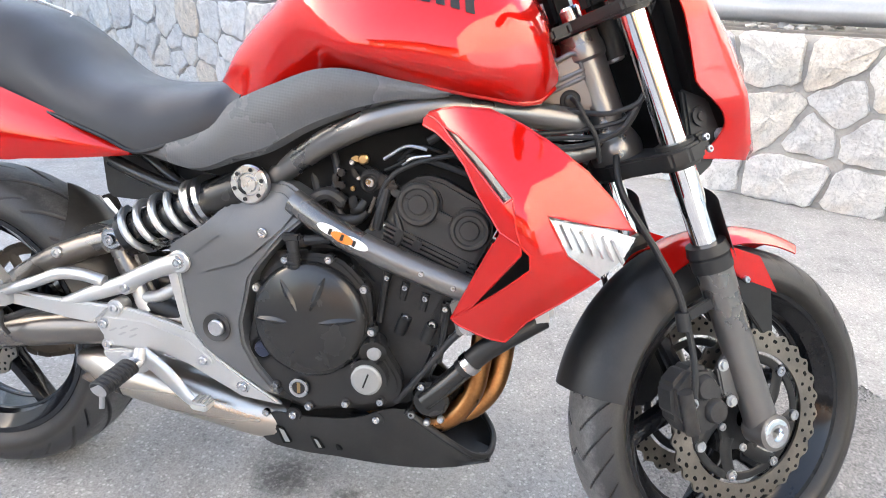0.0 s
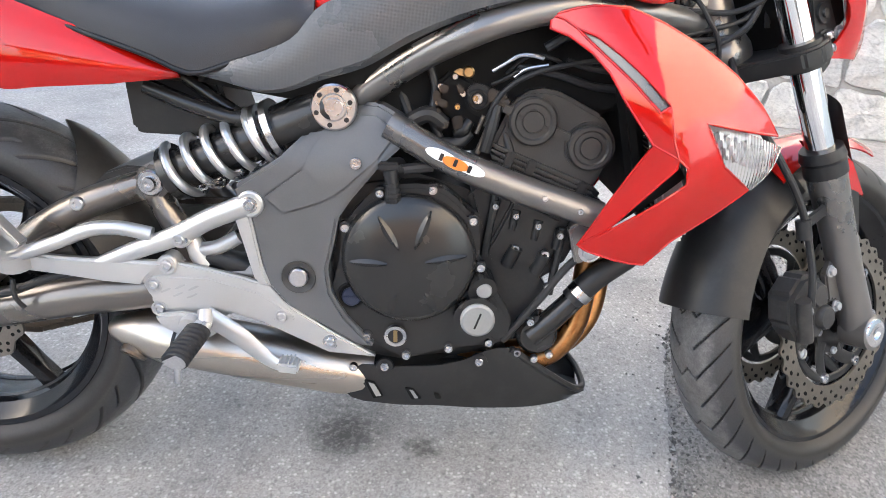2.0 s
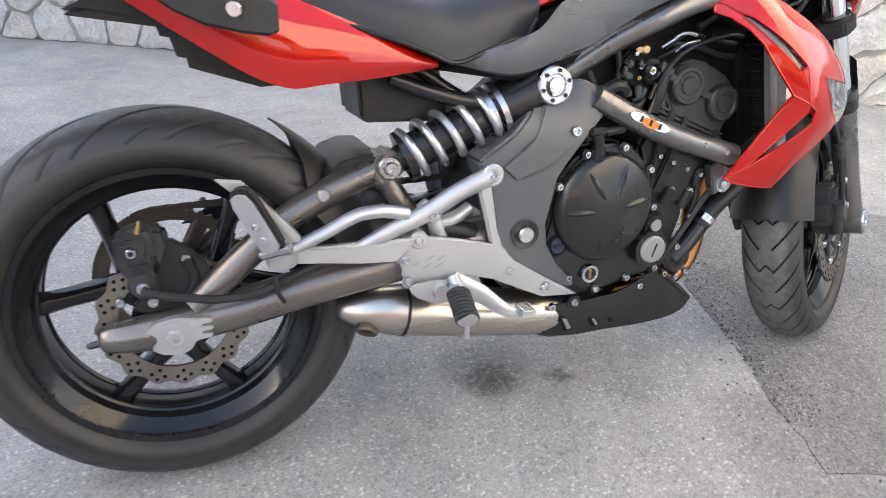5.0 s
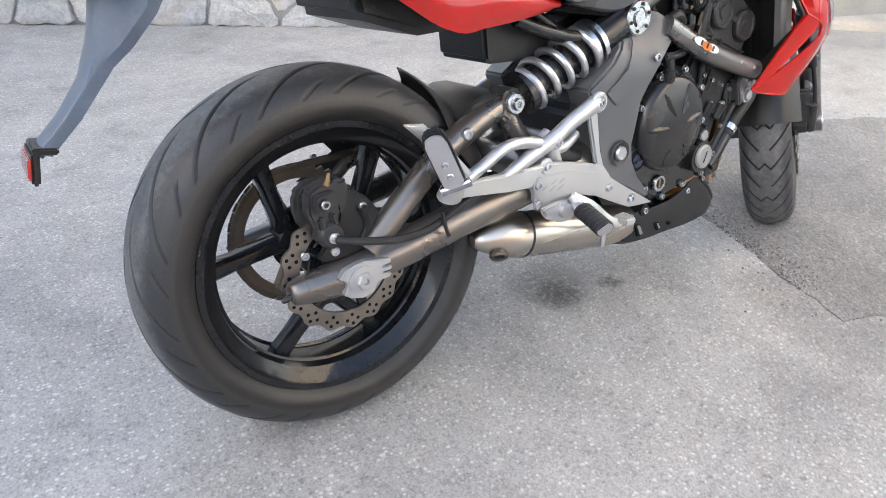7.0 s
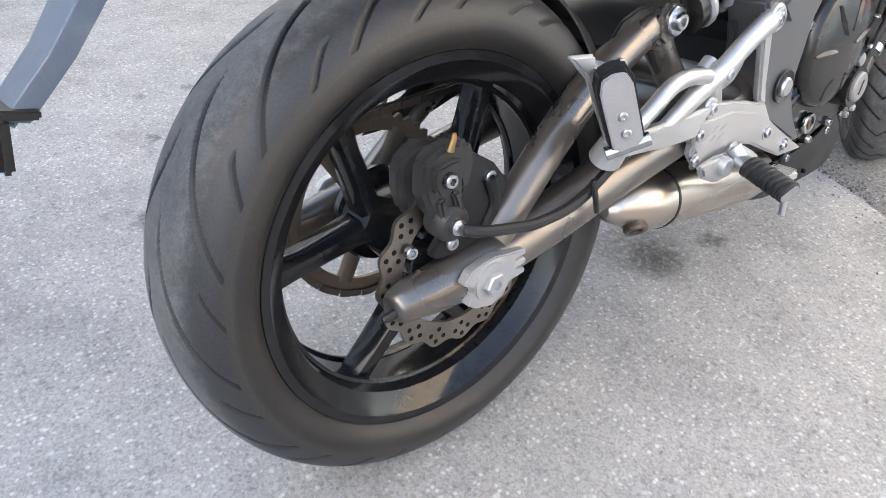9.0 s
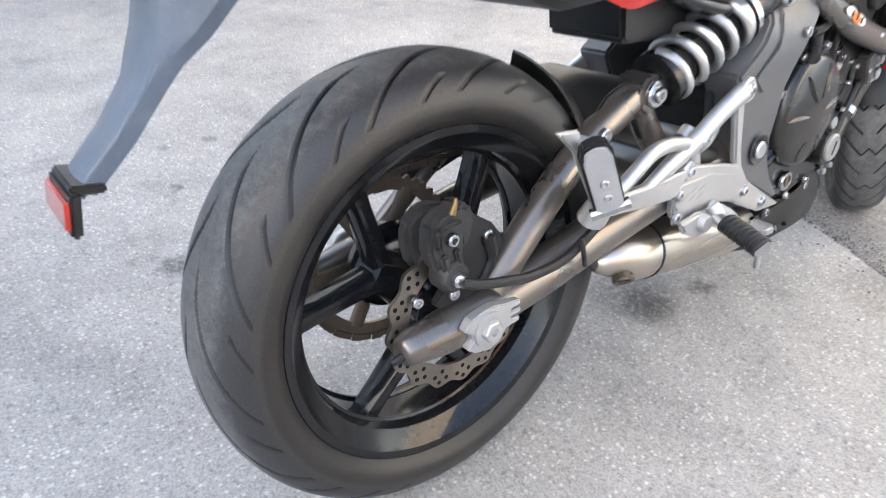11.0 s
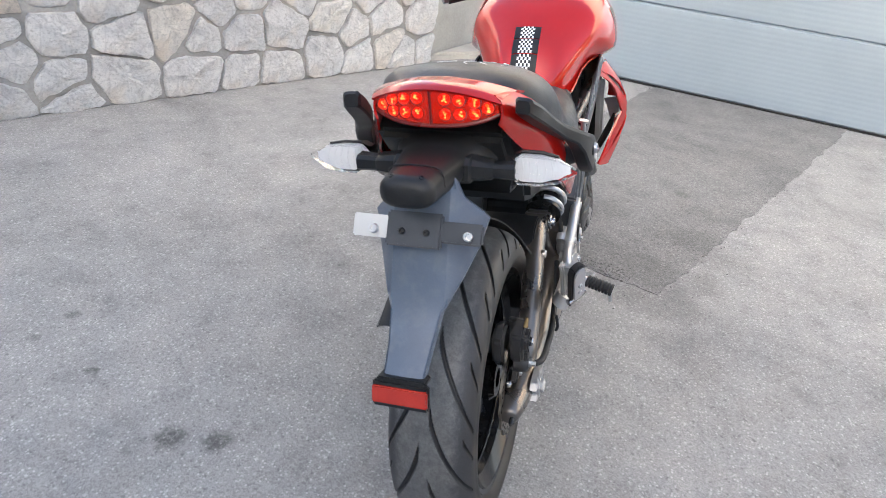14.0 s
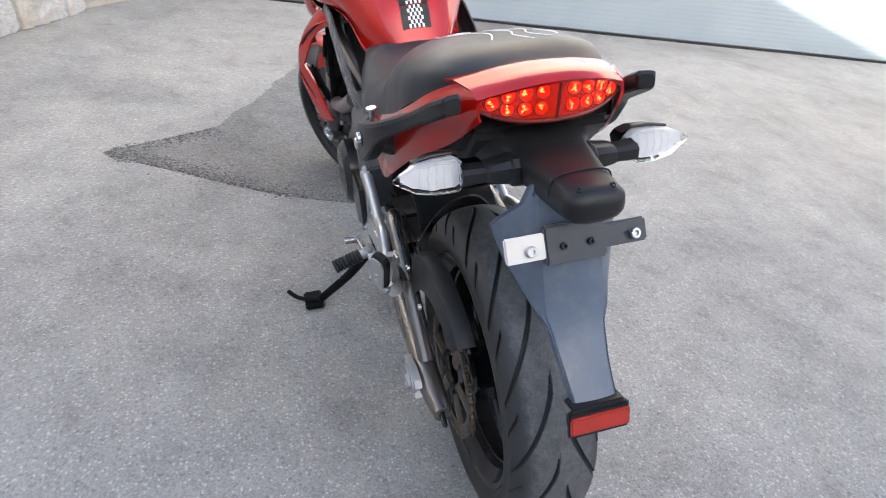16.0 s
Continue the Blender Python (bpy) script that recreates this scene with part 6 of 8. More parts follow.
    for h_ in (-0.008, -0.030):
        part("peg_screw", moved(bolt((0, 0.0073, h_), (0, 1, 0), 0.0055, 0.003), pm4), STEEL, hg)
    part("peg_pivot", [moved(tube([(-0.024, -0.002, -0.056), (0.024, -0.002, -0.056)], 0.0075, 14, soft=False), pm4)], STEEL, hg)
    # rider's peg
    bracket = part("peg_bracket", [slab([(0.350, 0.337), (0.39, 0.342), (0.44, 0.335), (0.45, 0.318), (0.425, 0.300), (0.395, 0.300), (0.36, 0.318)], y(0.158), y(0.170), 0.004), lathe([(0, 0.010), (0.012, 0.010), (0.014, 0.006), (0.014, -0.01)], (0.402, y(0.170), 0.325), (0, -sy, 0), 20), tube([(0.425, y(0.168), 0.345), (0.428, y(0.182), 0.328)], 0.011, 12, soft=False)], CASTAL, hg)
    part("footpeg", [tube([(0.426, y(0.178), 0.330), (0.420, y(0.215), 0.322), (0.412, y(0.262), 0.312)], [0.013, 0.0165, 0.0165], 16, flat=0.75), tube([(0.414, y(0.256), 0.305), (0.412, y(0.257), 0.280)], 0.0045, 10, soft=False)], STEEL, hg)
    part("peg_rubber", [tube([(0.423 - 0.011 * k / 32, y(0.195 + 0.067 * k / 32), 0.3275 - 0.015 * k / 32) for k in range(33)], [0.0165 if k % 4 < 1 else 0.0195 for k in range(33)], 16, soft=False, flat=0.75)], HOSE, hg, "ribbed black rubber footpeg cover")
    return hg


hanger(1)
hanger(-1)
part("brake_pedal", [tube([(0.425, -0.166, 0.338), (0.47, -0.172, 0.310), (0.50, -0.176, 0.285), (0.523, -0.181, 0.270), (0.542, -0.186, 0.268)], [0.015, 0.0155, 0.013, 0.010, 0.009], 14, flat=0.4, up=(0, 1, 0)), box((0.547, -0.190, 0.272), (0.030, 0.030, 0.014), 0.003, (0, 6, 0))] + [box((0.536 + 0.006 * k, -0.190, 0.2805), (0.002, 0.028, 0.003), 0, (0, 6, 0)) for k in range(4)], ALU, bike, "cast aluminium rear brake pedal")
mc = part("brake_master", [tube([(0.40, -0.13, 0.455), (0.41, -0.13, 0.42), (0.42, -0.13, 0.40)], [0.010, 0.014, 0.012], 12), tube([(0.41, -0.13, 0.425), (0.44, -0.13, 0.43), (0.47, -0.125, 0.445)], 0.011, 12), tube([(0.40, -0.13, 0.46), (0.385, -0.13, 0.449)], 0.012, 12, soft=False)], CASTAL, bike, "cast aluminium rear brake master cylinder")
part("master_boot", [tube([(0.42, -0.125, 0.415), (0.45, -0.12, 0.405), (0.49, -0.115, 0.39)], [0.014, 0.018, 0.02], 12)], HOSE, mc)
part("reservoir_hose", [tube([(0.44, -0.125, 0.43), (0.47, -0.115, 0.46), (0.49, -0.10, 0.49)], 0.007, 10)], HOSE, mc)
part("side_stand", [tube([(0.53, 0.15, 0.27), (0.58, 0.21, 0.165), (0.625, 0.278, 0.078), (0.632, 0.298, 0.060)], [0.013, 0.012, 0.011, 0.011], 12), slab([(0.600, 0.050), (0.665, 0.050), (0.675, 0.060), (0.665, 0.067), (0.600, 0.067)], 0.290, 0.340, 0.004), tube([(0.615, 0.30, 0.072), (0.63, 0.352, 0.078), (0.655, 0.380, 0.090)], 0.006, 10)], MATT, bike, "black steel side stand with foot plate and lug")
part("gear_lever", [tube([(0.42, 0.165, 0.31), (0.50, 0.175, 0.29), (0.56, 0.18, 0.285)], 0.007, 10), tube([(0.56, 0.175, 0.285), (0.56, 0.215, 0.285)], 0.009, 12, soft=False)], STEEL, bike)
part("left_engine_cover", [lathe([(0.092, 0.0), (0.09, 0.03), (0.075, 0.045), (0.0, 0.05)], (0.80, 0.13, 0.36), (0, 1, 0), 40), slab([(0.53, 0.33), (0.56, 0.43), (0.66, 0.44), (0.70, 0.34), (0.62, 0.29)], 0.13, 0.165, 0.01)], ENGINE, eng)

# -- fuel tank --
t_zt = curve([0.525, 0.54, 0.565, 0.60, 0.64, 0.70, 0.78, 0.88, 0.96, 1.03, 1.07, 1.085], [0.790, 0.815, 0.855, 0.893, 0.925, 0.965, 1.000, 1.010, 0.990, 0.945, 0.880, 0.83])
t_zb = curve([0.525, 0.56, 0.591, 0.637, 0.682, 0.736, 0.77, 0.813, 0.856, 0.906, 0.943, 0.996, 1.052, 1.075, 1.085], [0.770, 0.752, 0.752, 0.775, 0.794, 0.812, 0.816, 0.812, 0.804, 0.796, 0.790, 0.782, 0.778, 0.788, 0.81])
t_w = curve([0.525, 0.56, 0.60, 0.65, 0.70, 0.75, 0.80, 0.90, 0.98, 1.04, 1.07, 1.085], [0.050, 0.082, 0.105, 0.130, 0.158, 0.182, 0.196, 0.198, 0.186, 0.155, 0.12, 0.075])
t_wb = curve([0.525, 0.56, 0.60, 0.70, 0.77, 0.90, 1.0, 1.06, 1.085], [0.052, 0.084, 0.108, 0.128, 0.150, 0.158, 0.145, 0.118, 0.075])
t_zw = curve([0.525, 0.60, 0.66, 0.706, 0.748, 0.775, 0.82, 0.90, 1.0, 1.07, 1.085], [0.780, 0.800, 0.850, 0.884, 0.866, 0.850, 0.842, 0.836, 0.822, 0.820, 0.82])


def tank_pt(x, v):
    """A point of the tank's right half: v = 0 at the top line, 1 at the lower edge."""
    zt, zb, w, wb, zw = t_zt(x), t_zb(x), t_w(x), t_wb(x), t_zw(x)
    zw = min(zw, zt - 0.01)
    if v < 0.65:
        a = v / 0.65 * math.pi / 2
        y, z = w * math.sin(a) ** 0.80, zw + (zt - zw) * math.cos(a) ** 0.85 if a < math.pi / 2 - 1e-6 else zw
    else:
        t = (v - 0.65) / 0.35
        y, z = w + (wb - w) * t ** 1.3, zw + (zb - zw) * t ** 0.8
    return Vector((x, -y, z))


def tank_ring(x, n=22):
    half = [tank_pt(x, j / n) for j in range(n + 1)]
    return half[::-1] + [Vector((q.x, -q.y, q.z)) for q in half[1:]]


xs = [0.525 + (1.085 - 0.525) * (0.5 - 0.5 * math.cos(math.pi * i / 46)) for i in range(47)]
tank = part("fuel_tank", [loft([tank_ring(x) for x in xs], caps=True)], RED, bike, "glossy metallic red fuel tank", angle=50)
part("tank_lip", [tube([tank_pt(x, 1.0) + Vector((0, 0.002, 0.001)) for x in np.linspace(0.54, 1.08, 30)], 0.0045, 8, soft=False)], RED, tank)
part("left_lip", [mirrored(tube([tank_pt(x, 1.0) + Vector((0, 0.002, 0.001)) for x in np.linspace(0.54, 1.08, 30)], 0.0045, 8, soft=False))], RED, tank)


def tank_decal(x0, x1, v0, v1, lean=0.0, lift=0.0012, n=4):
    rows = []
    for i in range(n + 1):
        row = []
        for j in range(n + 1):
            v = v0 + (v1 - v0) * j / n
            x = x0 + (x1 - x0) * i / n + lean * (j / n)
            q = tank_pt(x, v)
            e = 0.004
            nrm = (tank_pt(x + e, v) - tank_pt(x - e, v)).cross(tank_pt(x, v + e) - tank_pt(x, v - e)).normalized()
            if nrm.y > 0:
                nrm = -nrm
            row.append(q + nrm * lift)
        rows.append(row)
    return loft(rows)


# the maker's name on the flank is left as plain dark bars
for k in range(8):
    part("name_bar", tank_decal(0.815 + 0.020 * k, 0.827 + 0.020 * k, 0.43, 0.50, 0.004), INK, tank)

# chequered pad along the spine of the tank
for k in range(3):
    x0, x1 = 0.541 + 0.0285 * k, 0.5675 + 0.0285 * k
    pad = bmesh.new()
    nx, ny = 6, 13
    grid = []
    for i in range(nx + 1):
        x = x0 + (x1 - x0) * i / nx
        row = []
        for j in range(ny + 1):
            y = -0.030 + 0.064 * j / ny
            w = max(t_w(x), 0.03)
            v = 0.65 * (math.asin(min(1, (abs(y) / w)) ** (1 / 0.80)) / (math.pi / 2))
            q = tank_pt(x, v)
            nr = Vector((-(t_zt(x + 0.003) - t_zt(x - 0.003)) / 0.006, 0, 1)).normalized()
            row.append(pad.verts.new(Vector((q.x, y, q.z)) + nr * 0.003))
        grid.append(row)
    for i in range(nx):
        for j in range(ny):
            f = pad.faces.new((grid[i][j], grid[i + 1][j], grid[i + 1][j + 1], grid[i][j + 1]))
            f.material_index = 1 if (3 <= j <= 9 and (i + j) % 2) else 0
    part("tank_pad", [thick(pad, 0.002)], [INK, WHITE], tank, "black and white chequered tank pad")

# -- seat --
s_zt = curve([-0.125, -0.08, 0.0, 0.08, 0.133, 0.189, 0.242, 0.294, 0.348, 0.403, 0.457, 0.51, 0.56, 0.59], [0.945, 0.957, 0.951, 0.934, 0.918, 0.899, 0.862, 0.819, 0.796, 0.788, 0.787, 0.790, 0.795, 0.785])
s_zb = curve([-0.125, -0.08, 0.0, 0.10, 0.186, 0.285, 0.385, 0.433, 0.484, 0.534, 0.578, 0.59], [0.935, 0.912, 0.868, 0.812, 0.768, 0.731, 0.697, 0.677, 0.690, 0.706, 0.722, 0.745])
s_w = curve([-0.125, -0.08, 0.0, 0.08, 0.15, 0.22, 0.30, 0.40, 0.50, 0.56, 0.59], [0.070, 0.115, 0.150, 0.158, 0.155, 0.150, 0.158, 0.162, 0.148, 0.132, 0.12])


def seat_pt(x, v):
    zt, zb, w = s_zt(x), s_zb(x), s_w(x)
    a = v * math.pi / 2
    bulge = 0.9 if x > 0.25 else 0.72
    if v <= 1:
        return Vector((x, -w * math.sin(a) ** bulge * 0.97, zb + (zt - zb) * math.cos(a) ** 0.62))
    return Vector((x, -w, zb))


rows = []
for i in range(61):
    x = -0.125 + 0.715 * i / 60
    half = [seat_pt(x, j / 20) for j in range(21)]
    rows.append(half[::-1] + [Vector((q.x, -q.y, q.z)) for q in half[1:]])
seat = part("seat", [loft(rows, caps=True)], SEATM, bike, "black vinyl dual seat with white tribal line print", angle=60)
part("seat_welt", [tube([seat_pt(x, 1.0) + Vector((0, -0.001, 0)) for x in np.linspace(0.19, 0.585, 24)], 0.0035, 8, soft=False)], INK, seat)


def seat_line(pts, r=0.0014):
    out = []
    for x, y in pts:
        w = s_w(x) * 0.97
        b = 0.9 if x > 0.25 else 0.72
        v = math.asin(min(0.99, (abs(y) / w)) ** (1 / b)) / (math.pi / 2)
        q = seat_pt(x, v)
        out.append(Vector((q.x, y, q.z + 0.0008)))
    return tube(out, r, 6, 4, flat=0.4)


for ln in ([(0.20, 0.02), (0.17, 0.06), (0.12, 0.065), (0.10, 0.035), (0.13, 0.015), (0.17, 0.025), (0.19, 0.05)], [(0.10, 0.05), (0.06, 0.03), (0.02, 0.02), (-0.03, 0.035)], [(0.14, -0.01), (0.09, -0.02), (0.05, -0.045), (0.0, -0.03), (-0.04, -0.05)],
           [(0.07, 0.0), (0.03, -0.015), (-0.01, -0.005), (-0.05, -0.02)], [(0.05, -0.06), (0.01, -0.075), (-0.02, -0.07)]):
    part("print_line", seat_line(ln), WHITE, seat)

# -- grey side panels under the tank --
p_up = curve([0.440, 0.484, 0.534, 0.575, 0.600, 0.637, 0.682, 0.736, 0.77, 0.813, 0.856, 0.906, 0.944], [0.676, 0.692, 0.708, 0.728, 0.757, 0.776, 0.794, 0.813, 0.817, 0.813, 0.805, 0.797, 0.791])
p_lo = curve([0.440, 0.480, 0.511, 0.535, 0.607, 0.664, 0.719, 0.772, 0.858, 0.924, 0.944], [0.672, 0.662, 0.654, 0.652, 0.672, 0.690, 0.721, 0.745, 0.772, 0.780, 0.786])
p_y = curve([0.44, 0.52, 0.60, 0.70, 0.80, 0.90, 0.944], [0.140, 0.158, 0.165, 0.168, 0.166, 0.160, 0.152])
for sy in (1, -1):
    rows = []
    for i in range(45):
        x = 0.440 + (0.944 - 0.440) * i / 44
        a, b = p_up(x), p_lo(x)
        row = []
        for j in range(11):
            t = j / 10
            y = p_y(x) + 0.005 * math.sin(math.pi * t) - 0.004 * t - (0.014 if t == 1 else 0)
            row.append((x, -sy * y, a + (b - a) * t))
        rows.append(row)
    part("side_panel", [thick(loft(rows), 0.004)], PANEL, bike, "dark grey textured panel under the tank")

# -- radiator shrouds with their front indicators --


sh_ridge = curve([0.42, 0.47, 0.52, 0.575, 0.62, 0.69, 0.765, 0.80], [1.025, 1.04, 1.062, 1.072, 1.058, 1.020, 0.965, 0.94])
sh_out = curve([0.42, 0.47, 0.53, 0.59, 0.64, 0.70, 0.78], [0.188, 0.208, 0.227, 0.236, 0.232, 0.212, 0.163])


def shroud_y(x, z):
    """How far the shroud stands out."""
    ridge, y0 = sh_ridge(z), sh_out(z)
    d = x - ridge
    d = math.copysign(math.sqrt(d * d + 0.022 ** 2) - 0.022, d)
    return y0 - (0.42 * d + 0.9 * max(0, d - 0.06) * (d - 0.06) * 4 if d > 0 else -0.55 * d)


def shroud_skin(outline, sy, t=0.006, lift=0.0, mesh=0.012):
    """A curved sheet cut to an outline."""
    bm = bmesh.new()
    vs = [bm.verts.new((x, 0, z)) for x, z in outline]
    for tri in geometry.tessellate_polygon([[Vector((x, z, 0)) for x, z in outline]]):
        bm.faces.new([vs[i] for i in tri])
    xs_, zs_ = [p[0] for p in outline], [p[1] for p in outline]
    for ax, vals in ((0, xs_), (2, zs_)):
        q = min(vals) + mesh
        while q < max(vals):
            co, no = [0, 0, 0], [0, 0, 0]
            co[ax], no[ax] = q, 1
            bmesh.ops.bisect_plane(bm, geom=bm.verts[:] + bm.edges[:] + bm.faces[:], plane_co=co, plane_no=no, dist=1e-5)
            q += mesh
    for v in bm.verts:
        v.co.y = -sy * (shroud_y(v.co.x, v.co.z) + lift)
    bmesh.ops.dissolve_degenerate(bm, dist=1e-5, edges=bm.edges[:])
    r = bmesh.ops.extrude_face_region(bm, geom=bm.faces[:])
    for v in r["geom"]:
        if isinstance(v, bmesh.types.BMVert):
            v.co.y += sy * t
    return bm


UPPER = [(0.900, 0.757), (0.925, 0.765), (0.949, 0.769), (0.995, 0.768), (1.042, 0.749), (1.089, 0.723), (1.137, 0.689), (1.177, 0.650), (1.205, 0.612), (1.150, 0.622), (1.088, 0.634), (1.118, 0.580), (1.165, 0.545), (1.121, 0.512), (1.070, 0.475), (1.040, 0.437), (1.000, 0.441), (0.966, 0.448), (0.954, 0.455),
         (0.984, 0.478), (1.030, 0.519), (1.071, 0.558), (1.069, 0.580), (1.056, 0.591), (1.048, 0.612), (1.041, 0.655), (1.009, 0.688), (0.983, 0.711), (0.954, 0.733), (0.930, 0.742), (0.916, 0.752)]
STRIP1 = [(0.900, 0.757), (0.916, 0.752), (0.930, 0.742), (0.946, 0.726), (0.969, 0.705), (0.996, 0.680), (1.029, 0.646), (1.041, 0.655), (1.048, 0.612), (1.056, 0.591), (1.026, 0.606), (1.005, 0.635), (0.987, 0.661), (0.970, 0.690), (0.948, 0.714), (0.921, 0.733), (0.899, 0.741)]
STRIP2 = [(1.026, 0.606), (1.056, 0.591), (1.056, 0.578), (1.019, 0.528), (0.989, 0.487), (0.954, 0.455), (0.992, 0.537)]
for sy in (1, -1):
    sh = part("radiator_shroud", [shroud_skin(UPPER, sy), shroud_skin(STRIP1, sy), shroud_skin(STRIP2, sy)], RED, bike, "glossy red radiator shroud with two slots", angle=40)
    for nm, ol in (("rolled_edge", UPPER), ("strip_edge", STRIP1), ("lower_edge", STRIP2)):
        part(nm, [tube([(x, -sy * (shroud_y(x, z) - 0.0012), z) for x, z in (Vector((a[0], a[1])).lerp(Vector((b[0], b[1])), k / 4) for a, b in zip(ol, ol[1:] + ol[:1]) for k in range(4))], 0.0019, 8, soft=False)], RED, sh)
    part("slot_mesh", [shroud_skin([(0.925, 0.745), (0.955, 0.738), (1.044, 0.655), (1.03, 0.645), (0.945, 0.725)], sy, lift=-0.008)], SWINGM, sh)
    part("slot_back", [shroud_skin([(0.965, 0.475), (1.04, 0.57), (1.06, 0.59), (1.08, 0.56), (0.99, 0.47)], sy, lift=-0.035)], MATT, sh)
    INDO = [(1.088, 0.634), (1.150, 0.620), (1.212, 0.598), (1.195, 0.568), (1.168, 0.545), (1.120, 0.579)]
    iy = -sy * (shroud_y(1.14, 0.59))
    im = part("front_indicator", [shroud_skin(INDO, sy, 0.003, -0.014)], SILVERIN, sh)
    part("lens", [shroud_skin(INDO, sy, 0.003, 0.003)], CLEAR, sh, "clear front indicator lens")
    for k in range(6):
        x0, z0 = 1.108 + 0.014 * k, 0.622 - 0.0045 * k
        part("reflector_rib", [tube([(x0 + 0.018 * t, -sy * (shroud_y(x0 + 0.018 * t, z0 - 0.034 * t) - 0.011), z0 - 0.034 * t) for t in (0, 0.33, 0.67, 1.0)], 0.0042, 6, soft=False, flat=0.8)], SILVERIN, sh, angle=20)

# -- tail unit --
c_t = curve([0.412, 0.33, 0.263, 0.18, 0.10, 0.0, -0.06, -0.11, -0.14, -0.160], [0.678, 0.716, 0.744, 0.778, 0.812, 0.866, 0.904, 0.930, 0.936, 0.936])
c_b = curve([0.412, 0.36, 0.304, 0.236, 0.195, 0.160, 0.09, 0.034, -0.012, -0.05, -0.10, -0.14, -0.160], [0.673, 0.667, 0.662, 0.658, 0.655, 0.666, 0.709, 0.748, 0.781, 0.806, 0.840, 0.874, 0.893])
c_w = curve([0.412, 0.33, 0.25, 0.18, 0.10, 0.0, -0.06, -0.10, -0.14, -0.160], [0.138, 0.158, 0.168, 0.172, 0.172, 0.162, 0.144, 0.124, 0.108, 0.100])
for sy in (1, -1):
    rows = []
    for i in range(41):
        x = 0.412 - 0.572 * i / 40
        a, b, w = c_t(x), c_b(x), c_w(x)
        row = []
        for j in range(11):
            t = j / 10
            y = w * (0.93 + 0.075 * math.sin(math.pi * min(1, t * 0.85)))
            if t < 0.12:
                y -= 0.004
            row.append((x, -sy * y, a + (b - a) * t))
        rows.append(row)
    part("tail_cowl", [thick(loft(rows), -0.004 * sy)], RED, bike, "glossy red tail cowl side")
hood = []
for i in range(15):
    t = i / 14
    x = -0.085 - 0.112 * t
    w = np.interp(t, [0, 0.5, 1], [0.122, 0.110, 0.101])
    z = np.interp(t, [0, 0.4, 0.8, 0.92, 1.0], [0.944, 0.956, 0.958, 0.956, 0.951])
    hood.append([(x + 0.034 * abs(s) ** 2.5, w * s, z - 0.026 * abs(s) ** 2.2) for s in np.linspace(-1, 1, 21)])
part("tail_hood", [thick(loft(hood), 0.004)], RED, bike, "red spoiler over the tail light")


def tail_face(s, t, lift=0.0):
    """Face of the tail lamp: s across, t from top to bottom."""
    hw = 0.096
    top, low = 0.949 - 0.026 * abs(s) ** 2.4, 0.896 + 0.013 * abs(s) ** 3.0
    z = top + (low - top) * t
    x = -0.187 + 0.028 * abs(s) ** 2.2 + 0.006 * t - lift
    return Vector((x, hw * s, z))


REDBOWL = surf("red_reflector_bowl", (0.85, 0.06, 0.03), 0.22, metal=0.2, var=0.2, fine=90, bump=0.4, depth=0.003)
CUPRIM = surf("dark_red_plastic", (0.16, 0.008, 0.006), 0.3, var=0.1, bump=0)
rl = random.Random(5)
lamp = part("tail_light", [thick(loft([[tail_face(s, t, 0.0) for s in np.linspace(-1, 1, 33)] for t in np.linspace(0, 1, 9)]), 0.003)], REDLENS, bike, "red LED tail light, lit")
part("lamp_back", [loft([[tail_face(s, t, -0.012) for s in np.linspace(-1.02, 1.02, 33)] for t in np.linspace(-0.05, 1.05, 9)])], REDBOWL, lamp)
part("lamp_surround", [tube([tail_face(s, 0.0, -0.003) + Vector((0, 0, 0.003)) for s in np.linspace(-1.03, 1.03, 31)], 0.004, 8, soft=False), tube([tail_face(s, 1.0, -0.003) - Vector((0, 0, 0.003)) for s in np.linspace(-1.03, 1.03, 31)], 0.004, 8, soft=False), tube([tail_face(0, t, 0.001) for t in np.linspace(0, 1, 5)], 0.0022, 6, soft=False)], CUPRIM, lamp)
for s, t in [(q * k, tt) for q in (-1, 1) for k in (0.22, 0.44, 0.66) for tt in (0.28, 0.72)] + [(-0.85, 0.5), (0.85, 0.5)]:
    q = tail_face(s, t, -0.006)
    part("cup_rim", [lathe([(0.0098, 0.0045), (0.0108, 0.0045), (0.0108, 0.002), (0.0098, 0.002)], q, (-1, 0.0, 0.1), 20, close=True)], CUPRIM, lamp)
    part("reflector_cup", [lathe([(0.0095, 0.004), (0.0085, 0.004), (0.004, -0.003), (0.0, -0.003)], q, (-1, 0.0, 0.1), 16)], REDBOWL, lamp)
    for k in range(rl.randint(3, 4)):
        a = rl.uniform(0, 6.28)
        part("led", [box(q + Vector((-0.002, 0.0034 * math.cos(a) * (k > 0), 0.0046 * math.sin(a) * (k > 0))), (0.003, rl.uniform(0.002, 0.0036), rl.uniform(0.002, 0.0036)), 0.0, (rl.uniform(0, 90), 0, 0))], LED, lamp)

under = part("undertray", [slab([(-0.15, 0.868), (-0.10, 0.815), (-0.027, 0.780), (-0.084, 0.752), (0.046, 0.732), (0.057, 0.684), (0.16, 0.650), (0.30, 0.655), (0.40, 0.672), (0.30, 0.73), (0.10, 0.81), (0.0, 0.85), (-0.10, 0.90)], -0.108, 0.108, 0.012)], BLACK, bike, "black plastic undertray")
part("mud_flap", [slab([(0.305, 0.665), (0.310, 0.588), (0.322, 0.583), (0.445, 0.578), (0.46, 0.60), (0.44, 0.665)], -0.07, 0.07, 0.006)], BLACK, bike, "black plastic battery tray")
